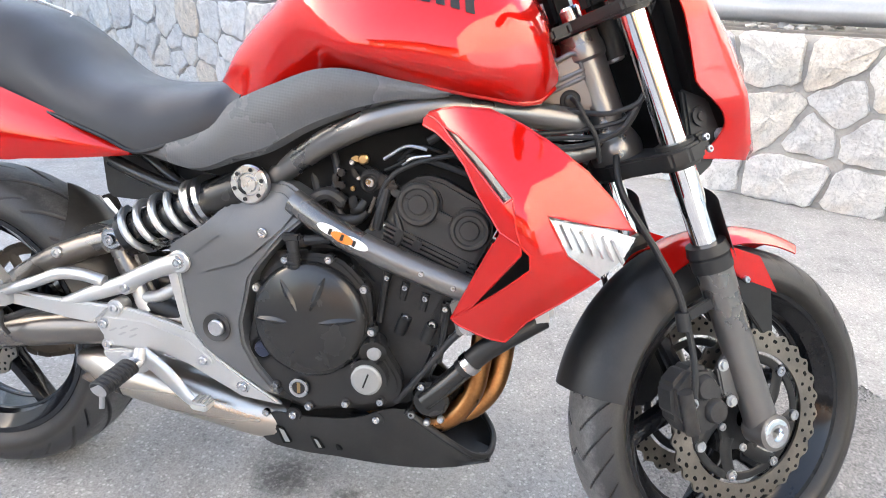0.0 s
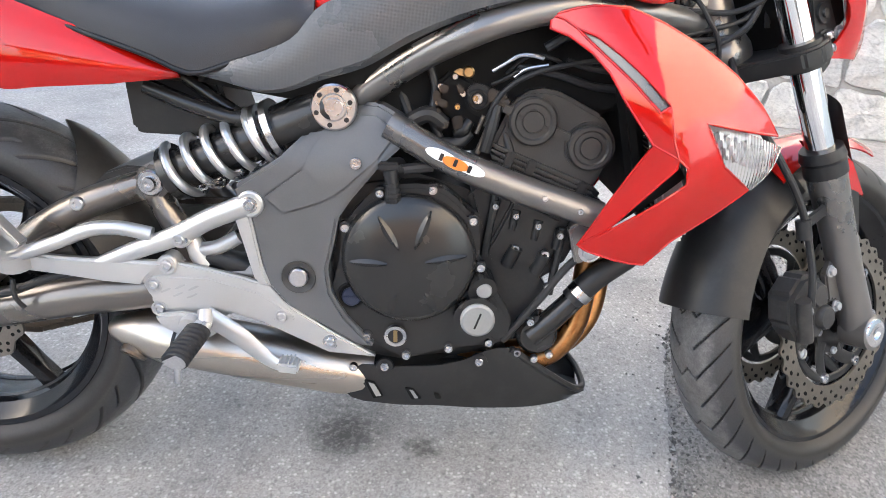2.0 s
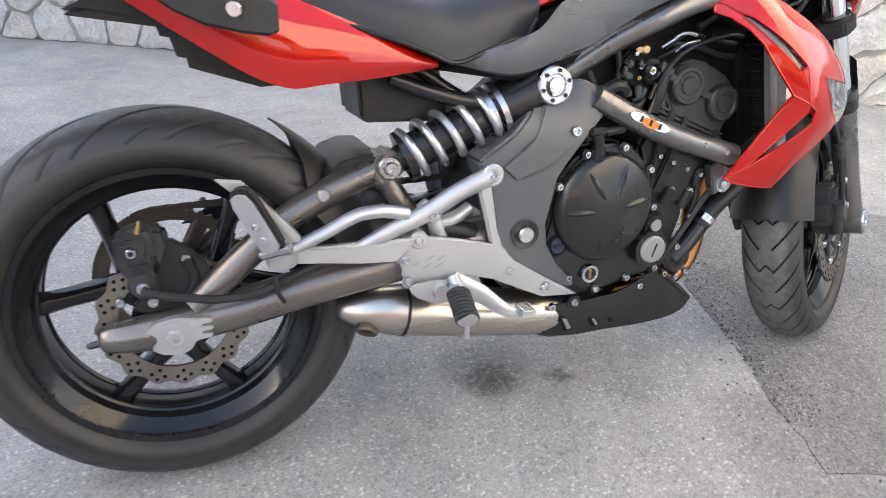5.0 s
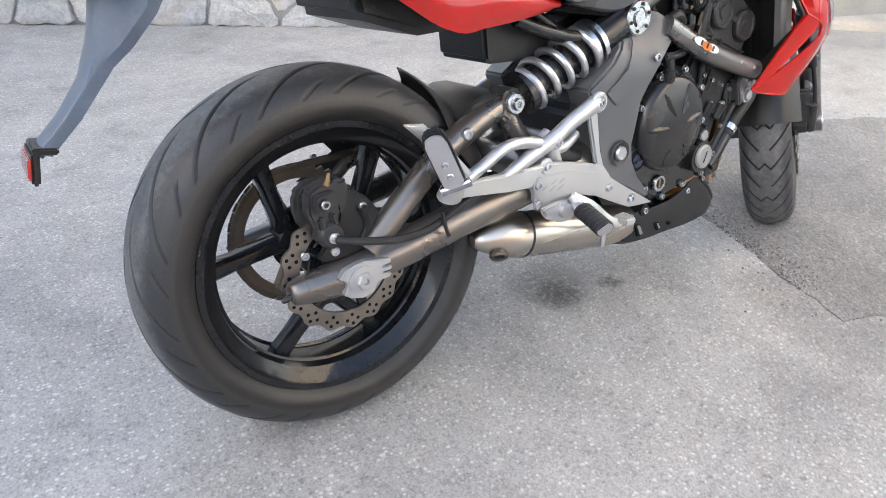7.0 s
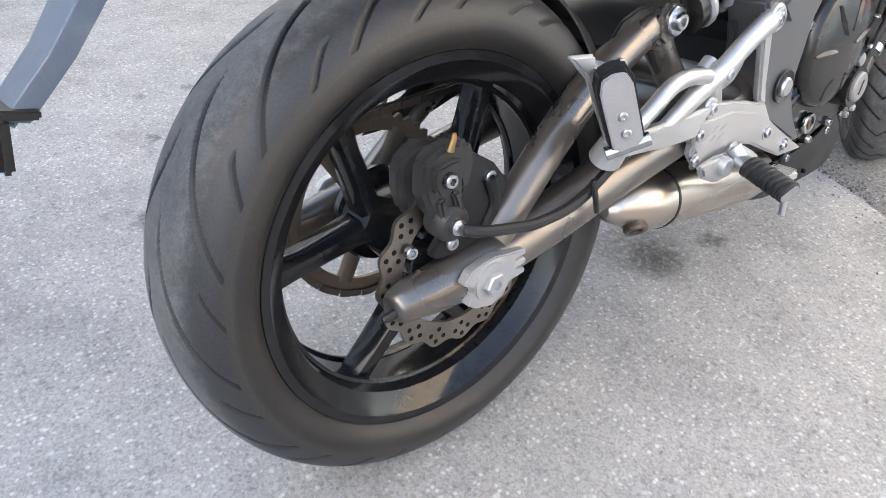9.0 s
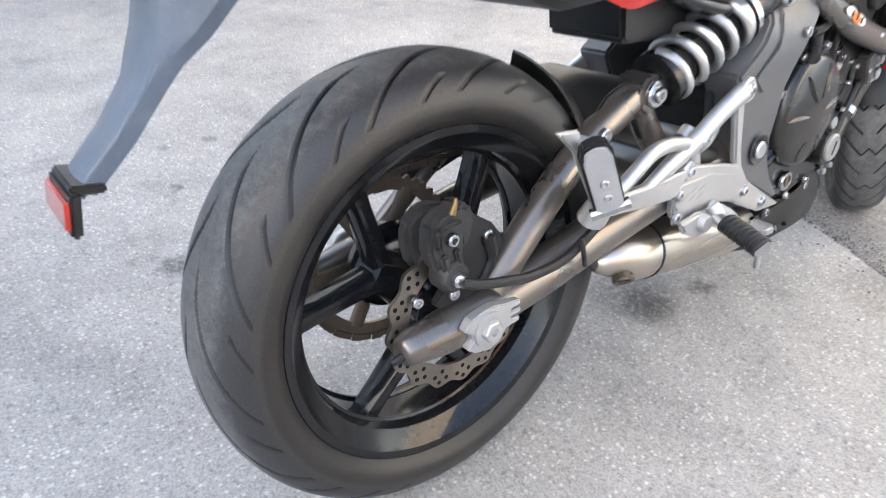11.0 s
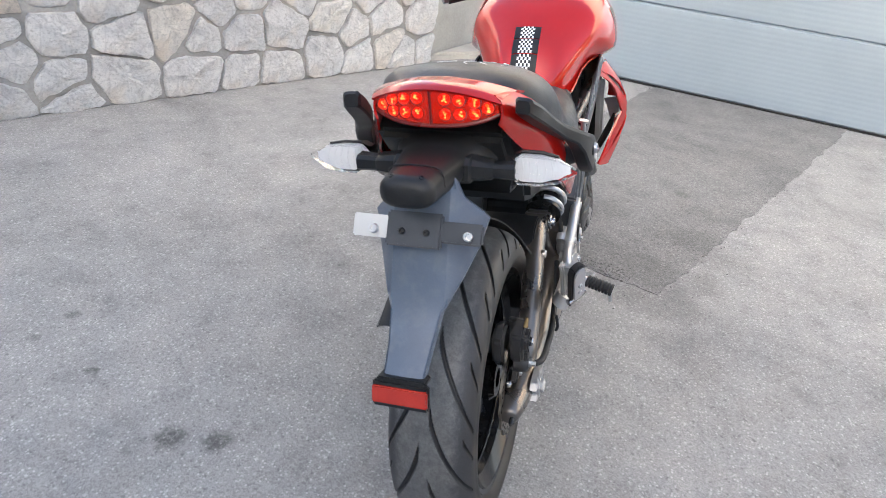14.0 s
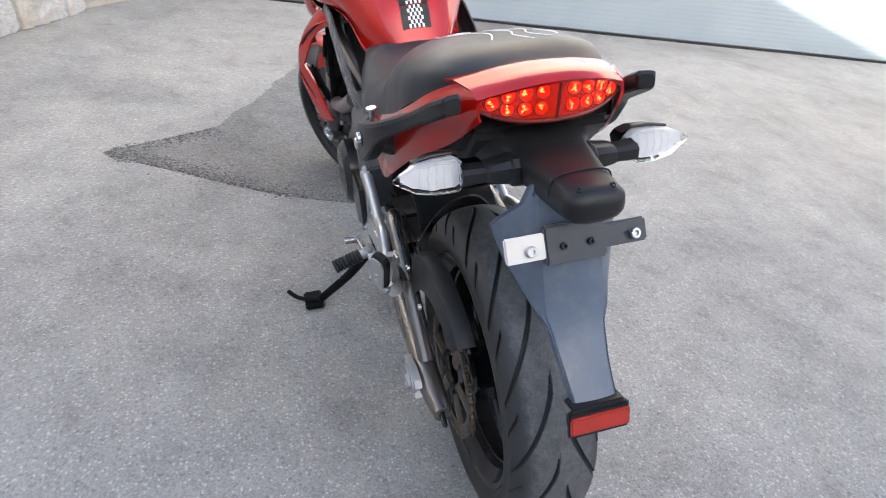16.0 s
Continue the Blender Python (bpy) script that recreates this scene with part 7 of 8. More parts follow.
part("subframe_rail", [tube([(0.35, -0.10, 0.655), (0.42, -0.105, 0.628), (0.50, -0.11, 0.612), (0.60, -0.11, 0.64)], 0.012, 12), tube([(0.40, -0.08, 0.665), (0.45, -0.085, 0.63), (0.50, -0.09, 0.60)], 0.010, 12)], ENGINE, bike)

# plate light hump, indicators, plate carrier
hrows = []
for i in range(29):
    t = i / 28
    x = -0.105 - 0.212 * t
    w = np.interp(t, [0, 0.3, 0.7, 0.93, 0.98, 1.0], [0.088, 0.056, 0.043, 0.040, 0.034, 0.024])
    zt = np.interp(t, [0, 0.3, 0.7, 0.93, 0.98, 1.0], [0.874, 0.864, 0.860, 0.858, 0.853, 0.846])
    zb = np.interp(t, [0, 0.3, 0.7, 0.93, 0.98, 1.0], [0.80, 0.800, 0.804, 0.810, 0.815, 0.823])
    hrows.append([(x, w * math.cos(a) * abs(math.cos(a)) ** -0.25 if abs(math.cos(a)) > 1e-4 else 0, (zt + zb) / 2 + (zt - zb) / 2 * math.sin(a) * abs(math.sin(a)) ** -0.3 if abs(math.sin(a)) > 1e-4 else (zt + zb) / 2) for a in (2 * math.pi * j / 24 for j in range(24))])
hump = part("plate_light_hump", [loft(hrows, closed=True, caps=True)], BLACK, bike, "black plastic number plate light housing", angle=45)
part("seam", [tube([(-0.262, -0.0425, 0.83), (-0.262, -0.036, 0.855), (-0.262, 0.0, 0.8602), (-0.262, 0.036, 0.855), (-0.262, 0.0425, 0.83)], 0.0012, 6)], INK, hump)
for sy in (-1, 1):
    part("screw", bolt((-0.300, sy * 0.022, 0.856), (-0.3, sy * 0.3, 0.8), 0.004, 0.002), INK, hump)
    st = part("indicator_stalk", [loft([[(-0.169 + a, sy * y, 0.827 + b) for a, b in ((-w_, -h_ * .6), (-w_ * .6, -h_), (w_ * .6, -h_), (w_, -h_ * .6), (w_, h_ * .6), (w_ * .6, h_), (-w_ * .6, h_), (-w_, h_ * .6))] for y, w_, h_ in ((0.030, 0.026, 0.022), (0.058, 0.025, 0.020), (0.062, 0.021, 0.017), (0.090, 0.018, 0.0135), (0.094, 0.0155, 0.011), (0.126, 0.0165, 0.0125))], closed=True, caps=True)], BLACK, bike, "black rubber indicator stalk")
    body = [[(-0.163 + d * k, sy * y, 0.829 + h * k2) for d, k2 in ((-0.022, 0), (-0.014, 1), (0.018, 0.9), (0.030, 0), (0.018, -0.9), (-0.014, -1))] for y, k, h in ((0.115, 0.55, 0.008), (0.131, 1.0, 0.0215), (0.160, 1.0, 0.0215), (0.186, 0.75, 0.018), (0.215, 0.08, 0.003))]
    part("lens", [loft(body, closed=True, caps=True)], CLEAR, st, "clear indicator lens", angle=20)
    inner = [[(-0.157 + d * k, sy * y, 0.829 + h * k2) for d, k2 in ((-0.006, 0), (-0.004, 1), (0.012, 0.9), (0.018, 0), (0.012, -0.9), (-0.004, -1))] for y, k, h in ((0.120, 0.7, 0.011), (0.132, 1.0, 0.018), (0.165, 1.0, 0.018), (0.186, 0.7, 0.013), (0.204, 0.2, 0.004))]
    part("bowl", [loft(inner, closed=True, caps=True)], PALEBOWL, st)
    for k in range(5):
        yk = 0.134 + 0.011 * k
        hk = 0.0165 - 0.0016 * max(0, k - 2)
        part("reflector_rib", [tube([(-0.1655, sy * yk, 0.829 - hk), (-0.168, sy * (yk + 0.003), 0.829), (-0.1655, sy * yk, 0.829 + hk)], 0.0009, 6, soft=False)], PALEBOWL, st)
    part("lens_rim", [tube([(-0.145, sy * 0.131, 0.8495), (-0.145, sy * 0.160, 0.8495), (-0.149, sy * 0.186, 0.8455)], 0.0026, 6, soft=False)], INK, st)
    part("back_shell", [loft([[(-0.150 + d, sy * y, 0.829 + h * k2) for d, k2 in ((0.0, 1.02), (0.021, 0.9), (0.031, 0), (0.021, -0.9), (0.0, -1.02))] for y, h in ((0.116, 0.015), (0.130, 0.021), (0.160, 0.020), (0.185, 0.012))])], BLACK, st)

FZ = [0.560, 0.60, 0.64, 0.682, 0.72, 0.760, 0.80, 0.840]
frows = []
for z in (0.840, 0.830, 0.815, 0.80, 0.785, 0.770, 0.760, 0.750, 0.735, 0.72, 0.70, 0.682, 0.66, 0.64, 0.62, 0.60, 0.58, 0.560):
    w = float(np.interp(z, FZ, [0.031, 0.035, 0.041, 0.064, 0.081, 0.092, 0.058, 0.044]))
    x = float(np.interp(z, FZ, [-0.373, -0.330, -0.296, -0.276, -0.264, -0.254, -0.238, -0.226]))
    wc = min(w * 0.96, 0.046)
    d = 0.055 * min(1.0, (w - wc) / 0.044)      # the wings sweep forward from the flat middle
    half = [(x + d + 0.016, w * 0.98, z - 0.005), (x + d + 0.002, w, z), (x + d * 0.5, (w + wc) / 2, z), (x + 0.003, wc, z), (x, wc * 0.93, z), (x - 0.002, wc * 0.5, z)]
    frows.append(half + [(x - 0.003, 0, z)] + [(a, -b, c) for a, b, c in half[::-1]])
fend = part("rear_fender", [thick(loft(frows), 0.003)], FENDER, bike, "grey-black plastic rear fender without number plate, sky sheen in its colour", angle=30)
part("plate_bracket", [moved(box((0, 0, 0), (0.012, 0.085, 0.052), 0.003), pose(-0.268, 0.004, 0.762, 0, 28, 0)), moved(box((0.002, -0.062, 0), (0.008, 0.075, 0.032), 0.003), pose(-0.268, 0, 0.762, 0, 28, 0))], BRKT, fend, "black number plate bracket")
part("bracket_tab", [moved(box((0.002, 0.072, 0.0), (0.006, 0.056, 0.034), 0.002), pose(-0.270, 0, 0.764, 0, 28, 0))], ALU, fend, "bare metal plate bracket tab")
for y, mt in ((0.066, STEEL), (-0.079, STEEL), (0.022, INK), (-0.016, INK)):
    part("screw", bolt((-0.275, y, 0.762), (-0.88, 0, 0.47), 0.0075 if mt is STEEL else 0.005, 0.005), mt, fend)
part("reflector_holder", [moved(box((0, 0, 0), (0.010, 0.088, 0.042), 0.003), pose(-0.378, 0, 0.545, 0, 12, 0)), moved(box((0.012, 0, 0.022), (0.03, 0.075, 0.008), 0.002), pose(-0.378, 0, 0.545, 0, 12, 0))], BLACK, fend)
part("reflector", [moved(box((-0.006, 0, 0), (0.006, 0.086, 0.027), 0.002), pose(-0.378, 0, 0.545, 0, 12, 0))], REFLECT, fend, "rectangular red reflector")

# grab rails: flat bars with squared rear ends that widen into bolted plates
GRAB = [(-0.166, 0.134, 0.932, 0.912, 0.011), (-0.160, 0.135, 0.935, 0.908, 0.014), (-0.13, 0.142, 0.920, 0.892, 0.016), (-0.10, 0.149, 0.902, 0.876, 0.016), (-0.07, 0.158, 0.884, 0.860, 0.016), (-0.04, 0.170, 0.867, 0.842, 0.015), (-0.01, 0.188, 0.851, 0.824, 0.015),
        (0.012, 0.197, 0.840, 0.802, 0.0145), (0.035, 0.203, 0.830, 0.774, 0.014), (0.06, 0.206, 0.821, 0.754, 0.0135), (0.09, 0.206, 0.810, 0.739, 0.013), (0.135, 0.203, 0.790, 0.728, 0.012), (0.165, 0.198, 0.775, 0.724, 0.010), (0.178, 0.194, 0.766, 0.728, 0.007)]
for sy in (1, -1):
    rows = []
    for i, (x, y, zt, zb, h) in enumerate(GRAB):
        a, b = GRAB[max(i - 1, 0)], GRAB[min(i + 1, len(GRAB) - 1)]
        n = Vector((-(b[1] - a[1]), b[0] - a[0], 0)).normalized()
        c = 0.0035
        sec = [(-h, zb + c), (-h + c, zb), (h - c, zb), (h, zb + c), (h, zt - c - 0.004), (h - c * 0.6, zt - 0.002), (h * 0.4, zt), (-h + c, zt), (-h, zt - c)]
        rows.append([(x + n.x * o, -sy * (y + n.y * o), z) for o, z in sec])
    gr_ = part("grab_rail", [loft(rows, closed=True, caps=True)], BLACK, bike, "black plastic passenger grab rail", angle=22)
    # flat black strip and discs paint the shade of a groove and bolt recesses
    part("groove_shade", [loft([[(x + dx_ * 0.2, -sy * (y + h + 0.0006), zz) for zz in (zt - 0.011, zt - 0.0155)] for (x, y, zt, zb, h), dx_ in ((g_, 0) for g_ in GRAB[2:10])])], INK, gr_)
    for q in ((0.060, 0.2195, 0.795), (0.126, 0.2145, 0.756)):
        part("recess_shade", lathe([(0.0, 0.0008), (0.0135, 0.0008), (0.0145, -0.002)], (q[0], -sy * q[1], q[2]), (0.0, -sy, 0.02), 22), INK, gr_)
        part("bolt", bolt((q[0], -sy * (q[1] + 0.001), q[2]), (0.0, -sy, 0.02), 0.0095, 0.005), STEEL, gr_)
    part("rail_foot", [tube([(0.06, -sy * 0.165, 0.775), (0.06, -sy * 0.20, 0.79)], 0.018, 12, soft=False)], BLACK, gr_)
    part("luggage_hook", [tube([(0.050, -sy * 0.200, 0.818), (0.050, -sy * 0.200, 0.843)], 0.0045, 10, soft=False), lathe([(0, 0), (0.0085, 0), (0.0085, 0.004), (0, 0.005)], (0.050, -sy * 0.200, 0.843), (0, -0.1 * sy, 1), 14)], STEEL, gr_)

# -- front end, built in the steering frame --
rim_, hub_, sp_ = wheel(FA, 0.216, 0.048, 20, 3, 29, 0.035, 0.05)
fw_ = part("front_wheel", steered(rim_), WHEELM, bike, "gloss black cast front wheel")
part("hub", steered(hub_), WHEELM, fw_)
for s_ in sp_:
    part("spoke", steered(s_), WHEELM, fw_)
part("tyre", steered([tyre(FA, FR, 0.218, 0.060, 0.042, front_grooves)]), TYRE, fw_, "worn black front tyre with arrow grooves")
for sy in (-1, 1):
    dcf = part("brake_disc", steered([disc(FA, 0.113, 0.147, sy * 0.067, 0.0022, 28)]), DISCM, fw_, "drilled petal front brake disc")
    part("drilling", steered(drill(FA, 0.113, 0.149, (sy * 0.067 - 0.0026, sy * 0.067 + 0.0026), 28)), MATT, dcf)
    part("disc_carrier", steered([disc(FA, 0.036, 0.058, sy * 0.064, 0.003, 7)]), ENGINE2, fw_)
    for k in range(5):
        a = 2 * math.pi * (k + 0.35) / 5
        part("carrier_bolt", steered([bolt((FA[0] + 0.050 * math.cos(a), sy * 0.0672, FA[2] + 0.050 * math.sin(a)), (0, sy, 0), 0.0065, 0.004)]), CASTAL, fw_)
    part("carrier_hub", steered([lathe([(0.02, sy * 0.05), (0.045, sy * 0.05), (0.045, sy * 0.067), (0.02, sy * 0.067)], (FA[0], 0, FA[2]), (0, 1, 0), 28, close=True)]), ENGINE2, fw_)
    for k in range(7):
        a = 2 * math.pi * k / 7 + radians(-25.5)
        part("carrier_arm", steered([tube([(FA[0] + r * math.cos(a + da), sy * 0.064, FA[2] + r * math.sin(a + da)) for r, da in ((0.046, -0.55), (0.066, -0.32), (0.086, -0.10), (0.100, 0.0))], [0.015, 0.012, 0.011, 0.013], 10, 4, flat=0.3, up=(0, 1, 0)),
                                     tube([(FA[0] + 0.101 * math.cos(a + da), sy * 0.064, FA[2] + 0.101 * math.sin(a + da)) for da in (-0.45, -0.22, 0.0, 0.22, 0.45)], 0.0075, 8, 3, flat=0.4, up=(0, 1, 0))]), ENGINE2, fw_)
        part("button", steered([lathe([(0.0, -0.001), (0.0042, -0.001), (0.0046, 0.0012), (0.0086, 0.0012), (0.0094, -0.001), (0.0094, -0.004)], (FA[0] + 0.099 * math.cos(a), sy * 0.0705, FA[2] + 0.099 * math.sin(a)), (0, sy, 0), 18)]), STEEL, dcf)
fork = part("front_fork", forked([tube([(0.033, sy * 0.101, -0.02), (0.033, sy * 0.101, 0.10), (0.034, sy * 0.101, 0.20), (0.034, sy * 0.101, 0.275)], [0.027, 0.025, 0.0265, 0.029], 22, soft=False) for sy in (-1, 1)]
                                  + [tube([(0.033, sy * 0.128, -0.006), (0.033, sy * 0.085, -0.006)], 0.029, 24, soft=False) for sy in (-1, 1)]
                                  + [slab([(0.0, 0.055), (-0.018, 0.075), (-0.012, 0.12), (0.01, 0.135), (0.033, 0.12), (0.033, 0.05)], sy * 0.088, sy * 0.100, 0.003) for sy in (-1, 1)]), FRAMEM, bike, "bronze-grey fork legs")
for sy in (-1, 1):
    part("stanchion", forked([tube([(0.034, sy * 0.101, 0.26), (0.034, sy * 0.101, 0.70)], 0.0205, 26, soft=False)]), CHROME, fork, "polished chrome fork tube")
    part("dust_seal", forked([tube([(0.034, sy * 0.101, 0.268), (0.034, sy * 0.101, 0.288), (0.034, sy * 0.101, 0.293)], [0.031, 0.031, 0.026], 24, soft=False), tube([(0.034, sy * 0.101, 0.293), (0.034, sy * 0.101, 0.308)], [0.033, 0.030], 24, soft=False)]), HOSE, fork)
    part("fork_guard", forked([loft([[(0.034 + 0.036 * math.cos(a), sy * 0.101 + 0.036 * math.sin(a), z + 0.02 * math.sin(a)) for a in np.linspace(-0.9, 0.9, 9)] for z in (0.29, 0.33, 0.375)])]), BLACK, fork)
    part("axle_cap", forked([lathe([(0.0, 0.0), (0.008, 0.0), (0.010, 0.004), (0.016, 0.005), (0.0225, 0.003), (0.024, -0.003), (0.024, -0.012)], (0.033, sy * 0.128, -0.006), (0, sy, 0), 32)]), CHROME, fork, "polished axle end cap")
    for bx, bz in ((-0.008, 0.063), (-0.003, 0.122)):
        part("bolt", forked(hexbolt((bx, sy * 0.102, bz), (0, sy, 0), 0.0062, 0.007)), CASTAL, fork)
    cf = part("front_caliper", forked([slab([(-0.112, 0.085), (-0.098, 0.130), (-0.06, 0.145), (-0.022, 0.130), (-0.010, 0.09), (-0.022, 0.045), (-0.06, 0.03), (-0.098, 0.045)], sy * 0.054, sy * 0.100, 0.008),
                                        lathe([(0.0, 0.010), (0.016, 0.010), (0.019, 0.006), (0.020, 0.0)], (-0.045, sy * 0.100, 0.105), (0, sy, 0), 24), lathe([(0.0, 0.010), (0.016, 0.010), (0.019, 0.006), (0.020, 0.0)], (-0.040, sy * 0.100, 0.062), (0, sy, 0), 24),
                                        tube([(-0.09, sy * 0.10, 0.05), (-0.085, sy * 0.108, 0.12)], 0.012, 12, soft=False)]), CALIPER, bike, "black two-piston front brake caliper")
    part("bolt", forked([bolt((-0.078, sy * 0.105, 0.095), (0, sy, 0), 0.009, 0.006)]), STEEL, cf)
    part("brake_hose", forked([tube([(-0.075, sy * 0.112, 0.105), (-0.055, sy * 0.112, 0.16), (-0.040, sy * 0.105, 0.25), (-0.045, sy * 0.09, 0.33), (-0.05, sy * 0.06, 0.42), (-0.02, sy * 0.03, 0.47)], 0.0055, 10)]), HOSE, fork)
    part("hose_clamp", forked([tube([(-0.052, sy * 0.108, 0.205), (-0.046, sy * 0.107, 0.232)], 0.011, 12, soft=False), box((-0.012, sy * 0.105, 0.222), (0.05, 0.006, 0.018), 0.002)]), HOSE, fork)
def yoke(half, z0, z1, w=0.004):
    """A flat casting with the half outline given from its front to its back."""
    pl = half + [(a, -b) for a, b in half[::-1]]
    return moved(slab(pl, z0, z1, w), pose(0, 0, 0, 90, 0, 0))


clampb = part("lower_yoke", forked([yoke([(0.038, 0.0), (0.040, 0.050), (0.055, 0.075), (0.068, 0.085), (0.070, 0.112), (0.055, 0.134), (0.028, 0.138), (0.004, 0.124), (-0.006, 0.098), (-0.022, 0.050), (-0.038, 0.030), (-0.040, 0.0)], 0.431, 0.458),
                                    *[tube([(0.034, sy * 0.101, 0.427), (0.034, sy * 0.101, 0.464)], 0.0285, 28, soft=False) for sy in (-1, 1)], *[box((0.072, sy * 0.100, 0.4455), (0.022, 0.034, 0.036), 0.004) for sy in (-1, 1)]]), BLACK, bike, "black lower fork yoke")
for sy in (-1, 1):
    part("clamp_split", forked([box((0.074, sy * 0.100, 0.4455), (0.024, 0.003, 0.038), 0.0)]), INK, clampb)
for sy in (-1, 1):
    for z in (0.437, 0.455):
        part("bolt", forked([bolt((0.076, sy * 0.117, z), (0.2, sy, 0), 0.0055, 0.005)]), STEEL, clampb)
up_yoke = part("upper_yoke", forked([yoke([(0.040, 0.0), (0.044, 0.050), (0.062, 0.080), (0.066, 0.112), (0.052, 0.132), (0.026, 0.134), (0.006, 0.122), (-0.014, 0.070), (-0.030, 0.034), (-0.056, 0.026), (-0.060, 0.0)], 0.655, 0.673),
                                       *[tube([(0.034, sy * 0.101, 0.651), (0.034, sy * 0.101, 0.684)], 0.028, 26, soft=False) for sy in (-1, 1)]]), BLACK, bike, "black upper fork yoke")
part("lock_barrel", forked([tube([(0.050, 0, 0.60), (0.050, 0, 0.655)], 0.021, 20, soft=False)]), ENGINE2, up_yoke)
part("lock_ring", forked([lathe([(0.010, -0.004), (0.015, -0.002), (0.016, 0.002), (0.010, 0.004)], (0.050, 0, 0.598), (0, 0, 1), 20, close=True)]), STEEL, up_yoke)
part("stem_nut", forked([lathe([(0, 0.022), (0.013, 0.022), (0.016, 0.018), (0.016, 0.0), (0.022, 0.0), (0.022, -0.01)], (0.0, 0, 0.672), (0, 0, 1), 20)]), STEEL, bike)
bar = part("handlebar", forked([tube([(-0.02, 0.36, 0.80), (-0.005, 0.22, 0.79), (0.01, 0.11, 0.735), (0.012, 0.0, 0.725), (0.01, -0.11, 0.735), (-0.005, -0.22, 0.79), (-0.02, -0.36, 0.80)], 0.0115, 14), *[box((0.012, sy * 0.05, 0.705), (0.035, 0.03, 0.06), 0.006) for sy in (-1, 1)]]), MATT, bike, "black handlebar with rubber grips")
for sy in (-1, 1):
    part("grip", forked([tube([(-0.006, sy * 0.235, 0.791), (-0.02, sy * 0.355, 0.80)], 0.0165, 16, soft=False)]), HOSE, bar)
    part("bar_end", forked([tube([(-0.0203, sy * 0.357, 0.80), (-0.022, sy * 0.372, 0.801)], 0.013, 16, soft=False)]), STEEL, bar)
    part("lever", forked([tube([(0.035, sy * 0.20, 0.785), (0.065, sy * 0.26, 0.785), (0.058, sy * 0.36, 0.79)], [0.009, 0.008, 0.0075], 10, flat=0.6), lathe([(0, -0.008), (0.006, -0.006), (0.008, 0), (0.006, 0.006), (0, 0.008)], (0.058, sy * 0.362, 0.79), (0, 1, 0), 12)]), ALU, bar)
for pts in ([(0.075, -0.072, 0.72), (0.083, -0.075, 0.62), (0.080, -0.075, 0.55), (0.078, -0.070, 0.47)], [(0.066, -0.060, 0.72), (0.075, -0.066, 0.62), (0.072, -0.066, 0.54)], [(0.05, -0.04, 0.72), (0.085, -0.045, 0.60), (0.07, -0.03, 0.48)]):
    part("cable", forked([tube(pts, 0.0042, 8)]), HOSE, bar)
for r_, pts in ((0.0042, [(1.22, -0.05, 0.83), (1.21, -0.06, 0.79), (1.193, -0.06, 0.776), (1.16, -0.06, 0.765), (1.116, -0.062, 0.766), (1.085, -0.066, 0.768), (1.05, -0.075, 0.768)]), (0.0045, [(1.215, -0.05, 0.80), (1.20, -0.06, 0.77), (1.186, -0.06, 0.745), (1.151, -0.06, 0.723), (1.104, -0.065, 0.710), (1.04, -0.08, 0.705)]),
                (0.004, [(1.21, -0.052, 0.79), (1.199, -0.057, 0.76), (1.183, -0.058, 0.738), (1.153, -0.058, 0.730), (1.099, -0.062, 0.726), (1.03, -0.08, 0.72)]), (0.004, [(1.205, -0.05, 0.785), (1.188, -0.055, 0.759), (1.155, -0.055, 0.746), (1.102, -0.06, 0.735), (1.04, -0.08, 0.73)]), (0.0036, [(1.107, -0.048, 0.785), (1.117, -0.060, 0.778), (1.131, -0.066, 0.756), (1.148, -0.066, 0.730), (1.157, -0.060, 0.692)])):
    part("cable", tube(pts, r_, 8), HOSE, frm)

# headlamp cowl
ck = []
for i in range(31):
    t = i / 30
    z = 0.392 + 0.333 * t
    xo = np.interp(z, [0.392, 0.405, 0.43, 0.49, 0.535, 0.58, 0.63, 0.725], [0.156, 0.170, 0.168, 0.170, 0.168, 0.160, 0.146, 0.112])
    xi = np.interp(z, [0.392, 0.412, 0.432, 0.452, 0.468, 0.483, 0.508, 0.532, 0.60, 0.645, 0.725], [0.051, 0.085, 0.101, 0.107, 0.106, 0.103, 0.087, 0.071, 0.081, 0.085, 0.088])
    yb = np.interp(t, [0, 0.3, 0.7, 1], [0.112, 0.135, 0.140, 0.12])
    ck.append((z, xo, xi, yb))
for sy in (1, -1):
    part("headlamp_cowl", forked([thick(loft([[(xi, -sy * yb, z + 0.5 * max(0, 0.472 - z)), (xi * 0.6 + xo * 0.4, -sy * (yb + 0.004), z + 0.3 * max(0, 0.472 - z)), (xi * 0.25 + xo * 0.75, -sy * (yb - 0.004), z + 0.12 * max(0, 0.472 - z)), (xo, -sy * (yb - 0.022), z), (xo + 0.018, -sy * (yb - 0.055), z)] for z, xo, xi, yb in ck]), 0.004 * -sy)]), RED, bike, "red headlamp side cowl", angle=40)
hl_ = part("headlamp", forked([slab([(0.09, 0.42), (0.16, 0.44), (0.175, 0.52), (0.16, 0.62), (0.12, 0.70), (0.08, 0.66), (0.07, 0.50)], -0.10, 0.10, 0.02)]), MATT, bike, "black headlamp housing")
part("glass", forked([loft([[(0.150 + 0.03 * math.cos(1.2 * s) + 0.02 - 0.20 * (z - 0.52) ** 2 * 4, 0.095 * s, z) for s in np.linspace(-1, 1, 13)] for z in np.linspace(0.43, 0.68, 9)])]), CLEAR, hl_)
part("lamp_bracket", forked([slab([(0.045, 0.40), (0.07, 0.53), (0.11, 0.50), (0.115, 0.44), (0.08, 0.41)], -0.108, -0.094, 0.004)]), BLACK, hl_)
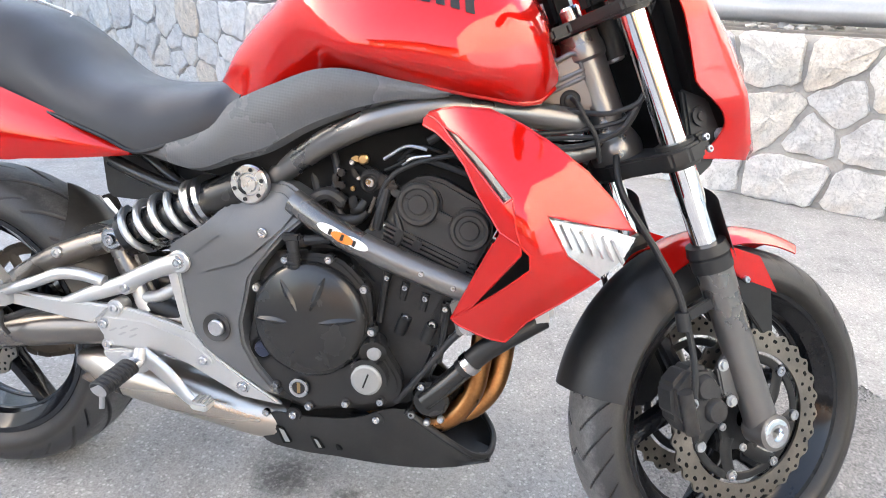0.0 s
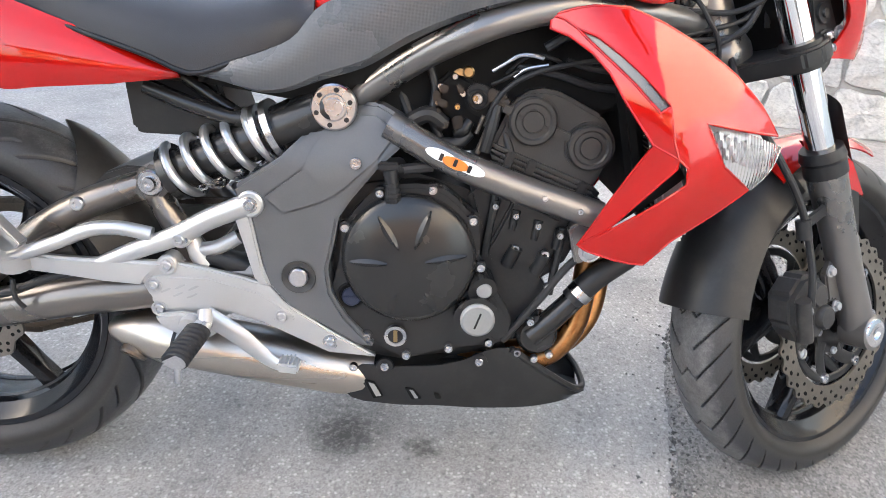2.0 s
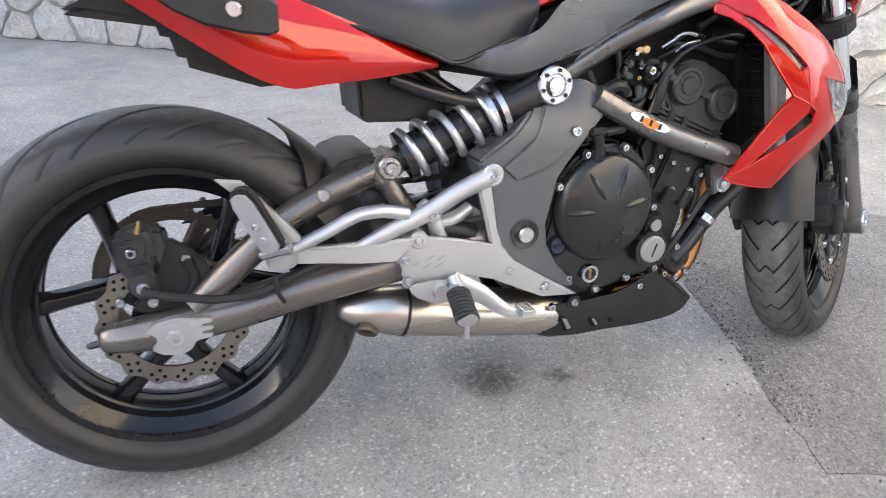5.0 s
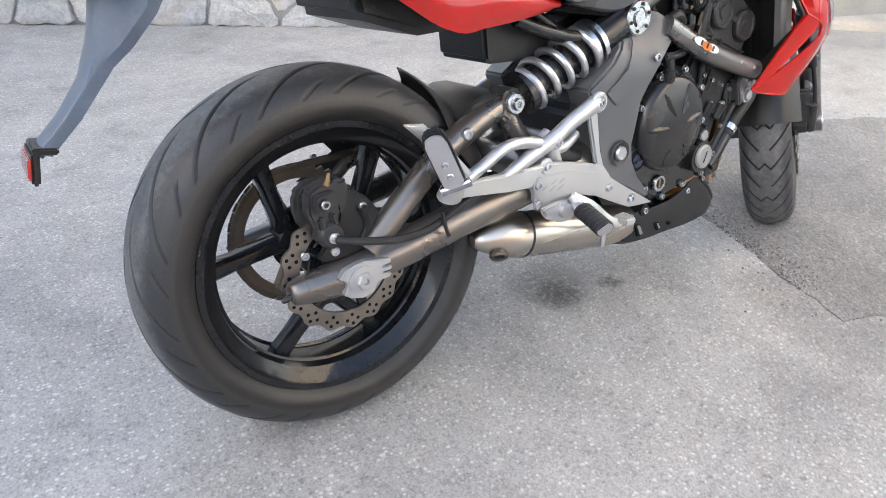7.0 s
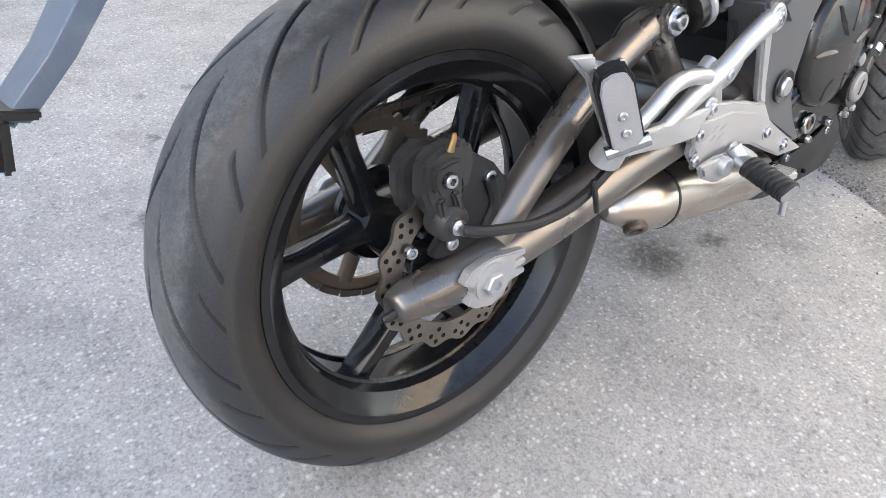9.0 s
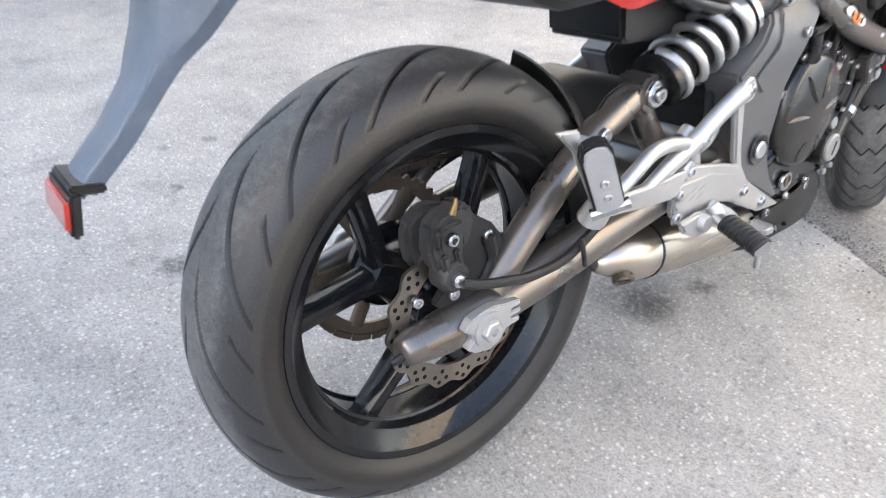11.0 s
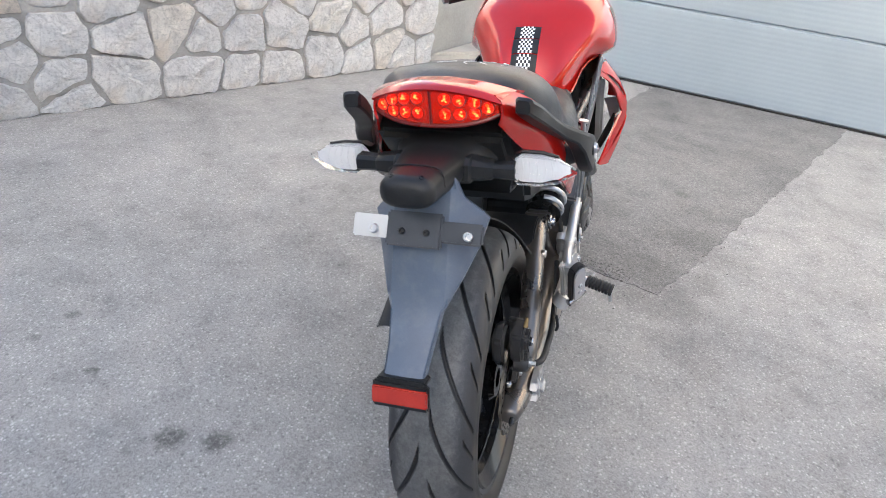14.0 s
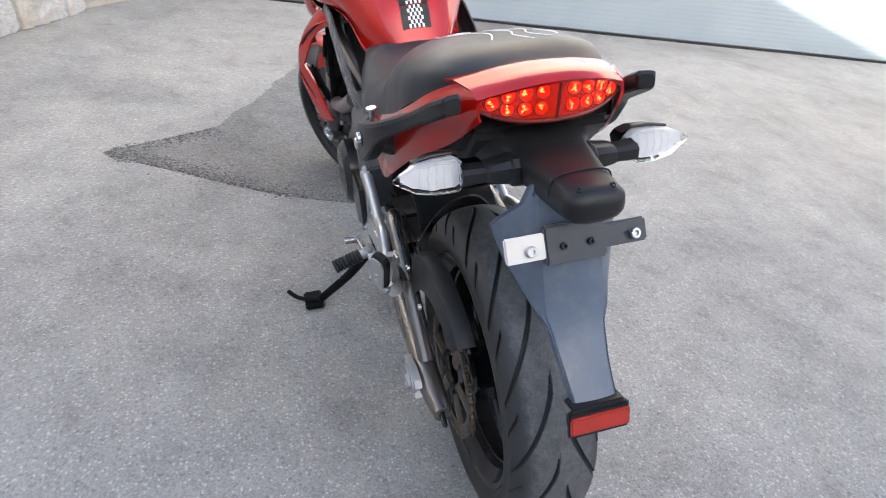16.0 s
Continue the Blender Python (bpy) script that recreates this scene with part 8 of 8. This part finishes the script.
for x, z, r in ((0.083, 0.484, 0.014), (0.108, 0.447, 0.010)):
    part("bolt", forked([lathe([(0, 0.004), (r * 0.45, 0.004), (r * 0.5, 0.001), (r, 0.001), (r, -0.003)], (x, -0.112, z), (0, -1, 0), 24)]), ENGINE2 if r > 0.012 else CASTAL, hl_)

# front mudguard: black rear part and red fore part


def mud(a0, a1, w0, w1, R, n=24, drop=0.03, taper=0.0):
    rows = []
    for i in range(n + 1):
        t = i / n
        a = radians(a0 + (a1 - a0) * t)
        w = w0 + (w1 - w0) * t
        rows.append([(FA[0] + (R - drop * abs(s) ** 2.6) * math.cos(a + taper * abs(s)), w * s, FA[2] + (R - drop * abs(s) ** 2.6) * math.sin(a + taper * abs(s))) for s in np.linspace(-1, 1, 17)])
    return thick(loft(rows), 0.003)


mg = part("front_mudguard", steered([mud(92, 146, 0.070, 0.084, 0.314, 28, 0.062)]), BLACK, bike, "matt black rear half of the front mudguard")
part("red_tip", steered([mud(40, 94, 0.050, 0.068, 0.317, 20, 0.026, 0.10), *[slab([(0.040, 0.325), (0.150, 0.238), (0.162, 0.165), (0.105, 0.215), (0.06, 0.28)], sy * 0.070, sy * 0.062, 0.002) for sy in (-1, 1)]]), RED, mg, "glossy red fore half of the front mudguard")
for sy in (-1, 1):
    part("guard_flap", steered([slab([(0.09, 0.225), (0.155, 0.185), (0.130, 0.105), (0.112, 0.108), (0.088, 0.19)], sy * 0.069, sy * 0.060, 0.002)]), BLACK, mg)
    part("bolt", steered([bolt((0.108, sy * 0.072, 0.215), (0, sy, 0), 0.006, 0.004)]), STEEL, mg)

# ---- the stones of the wall ----


def clip(poly, a, b, c):
    """The part of a polygon where a*x + b*y <= c."""
    out = []
    for i, p in enumerate(poly):
        q = poly[(i + 1) % len(poly)]
        dp, dq = a * p[0] + b * p[1] - c, a * q[0] + b * q[1] - c
        if dp <= 0:
            out.append(p)
        if dp * dq < 0:
            t = dp / (dp - dq)
            out.append((p[0] + (q[0] - p[0]) * t, p[1] + (q[1] - p[1]) * t))
    return out


rnd = random.Random(21)
seeds = []
v = 0.10
row = 0
while v < WTOP + 0.05:
    u = -0.1 + (row % 2) * 0.12
    while u < WL + 0.1:
        if rnd.random() < 0.15:
            seeds.append((u + rnd.uniform(-0.05, 0.05), v + rnd.uniform(0.01, 0.07)))
            seeds.append((u + 0.10, v - 0.07))
        else:
            seeds.append((u + rnd.uniform(-0.08, 0.08), v + rnd.uniform(-0.085, 0.085)))
        u += rnd.uniform(0.21, 0.42)
    v += 0.235
    row += 1
def cell(i, gap):
    """The patch of wall nearer to one seed than to any other."""
    su, sv = seeds[i]
    poly = [(max(su - 0.4, 0), max(sv - 0.4, 0.0)), (min(su + 0.4, WL), max(sv - 0.4, 0.0)), (min(su + 0.4, WL), min(sv + 0.4, WTOP)), (max(su - 0.4, 0), min(sv + 0.4, WTOP))]
    for j, (tu, tv) in enumerate(seeds):
        if j != i and abs(tu - su) < 0.8 and len(poly) > 2:
            a, b = tu - su, tv - sv
            ln = math.hypot(a, b)
            if ln > 1e-4:
                poly = clip(poly, a / ln, b / ln, ((tu * tu - su * su) + (tv * tv - sv * sv)) / 2 / ln - gap())
    return poly


for _ in range(1):                    # even out the slivers
    polys = [cell(i, lambda: 0.0) for i in range(len(seeds))]
    seeds = [(q[0] + 0.45 * (sum(p[0] for p in c) / len(c) - q[0]), q[1] + 0.45 * (sum(p[1] for p in c) / len(c) - q[1])) if len(c) > 2 else q for q, c in zip(seeds, polys)]
for i in range(len(seeds)):
    poly = cell(i, lambda: rnd.uniform(0.003, 0.015))
    if len(poly) < 3:
        continue
    area = 0.5 * abs(sum(p[0] * q[1] - q[0] * p[1] for p, q in zip(poly, poly[1:] + poly[:1])))
    if area < 0.0025:
        continue
    cu, cv = sum(p[0] for p in poly) / len(poly), sum(p[1] for p in poly) / len(poly)
    for _ in range(1):                # knock the corners off
        cut = []
        for a, b in zip(poly, poly[1:] + poly[:1]):
            k = rnd.uniform(0.06, 0.16)
            cut += [(a[0] + (b[0] - a[0]) * k, a[1] + (b[1] - a[1]) * k), (b[0] + (a[0] - b[0]) * k, b[1] + (a[1] - b[1]) * k)]
        poly = cut
    ring = []
    for a, b in zip(poly, poly[1:] + poly[:1]):
        n = max(1, int(math.hypot(b[0] - a[0], b[1] - a[1]) / 0.024))
        for k in range(n):
            t = k / n
            ring.append((a[0] + (b[0] - a[0]) * t, a[1] + (b[1] - a[1]) * t))
    wob = [(0.012 * noise.noise((p[0] * 16, p[1] * 16, i * 0.7)) + 0.006 * noise.noise((p[0] * 60, p[1] * 60, 3 + i)), 0.012 * noise.noise((p[0] * 16, p[1] * 16, i * 0.7 + 50)) + 0.006 * noise.noise((p[0] * 60, p[1] * 60, 9 + i))) for p in ring]
    ring = [(p[0] * 0.99 + cu * 0.01 + w[0], p[1] * 0.99 + cv * 0.01 + w[1]) for p, w in zip(ring, wob)]
    proud = rnd.uniform(0.012, 0.032)
    bm = bmesh.new()
    org = wall_frame(cu, cv, 0)
    rows = []
    for s, o in ((1.0, -0.03), (0.998, proud * 0.6), (0.965, proud * 0.95), (0.80, proud * 1.03), (0.60, proud * 1.05), (0.35, proud * 1.08)):
        rows.append([bm.verts.new(wall_frame(cu + (p[0] - cu) * s, cv + (p[1] - cv) * s, o + (0.016 * noise.noise((p[0] * 9, p[1] * 9, s * 2 + i)) + 0.007 * noise.noise((p[0] * 30, p[1] * 30, s * 5 + i)) if o > 0 else 0)) - org) for p in ring])
    mid = bm.verts.new(wall_frame(cu, cv, proud * 1.12 + rnd.uniform(-0.006, 0.008)) - org)
    m = len(ring)
    for a, b in zip(rows, rows[1:]):
        for k in range(m):
            bm.faces.new((a[k], a[(k + 1) % m], b[(k + 1) % m], b[k]))
    for k in range(m):
        bm.faces.new((rows[-1][k], rows[-1][(k + 1) % m], mid))
    st = part("stone", bm, STONE, wall_north, angle=36)
    st.location = org
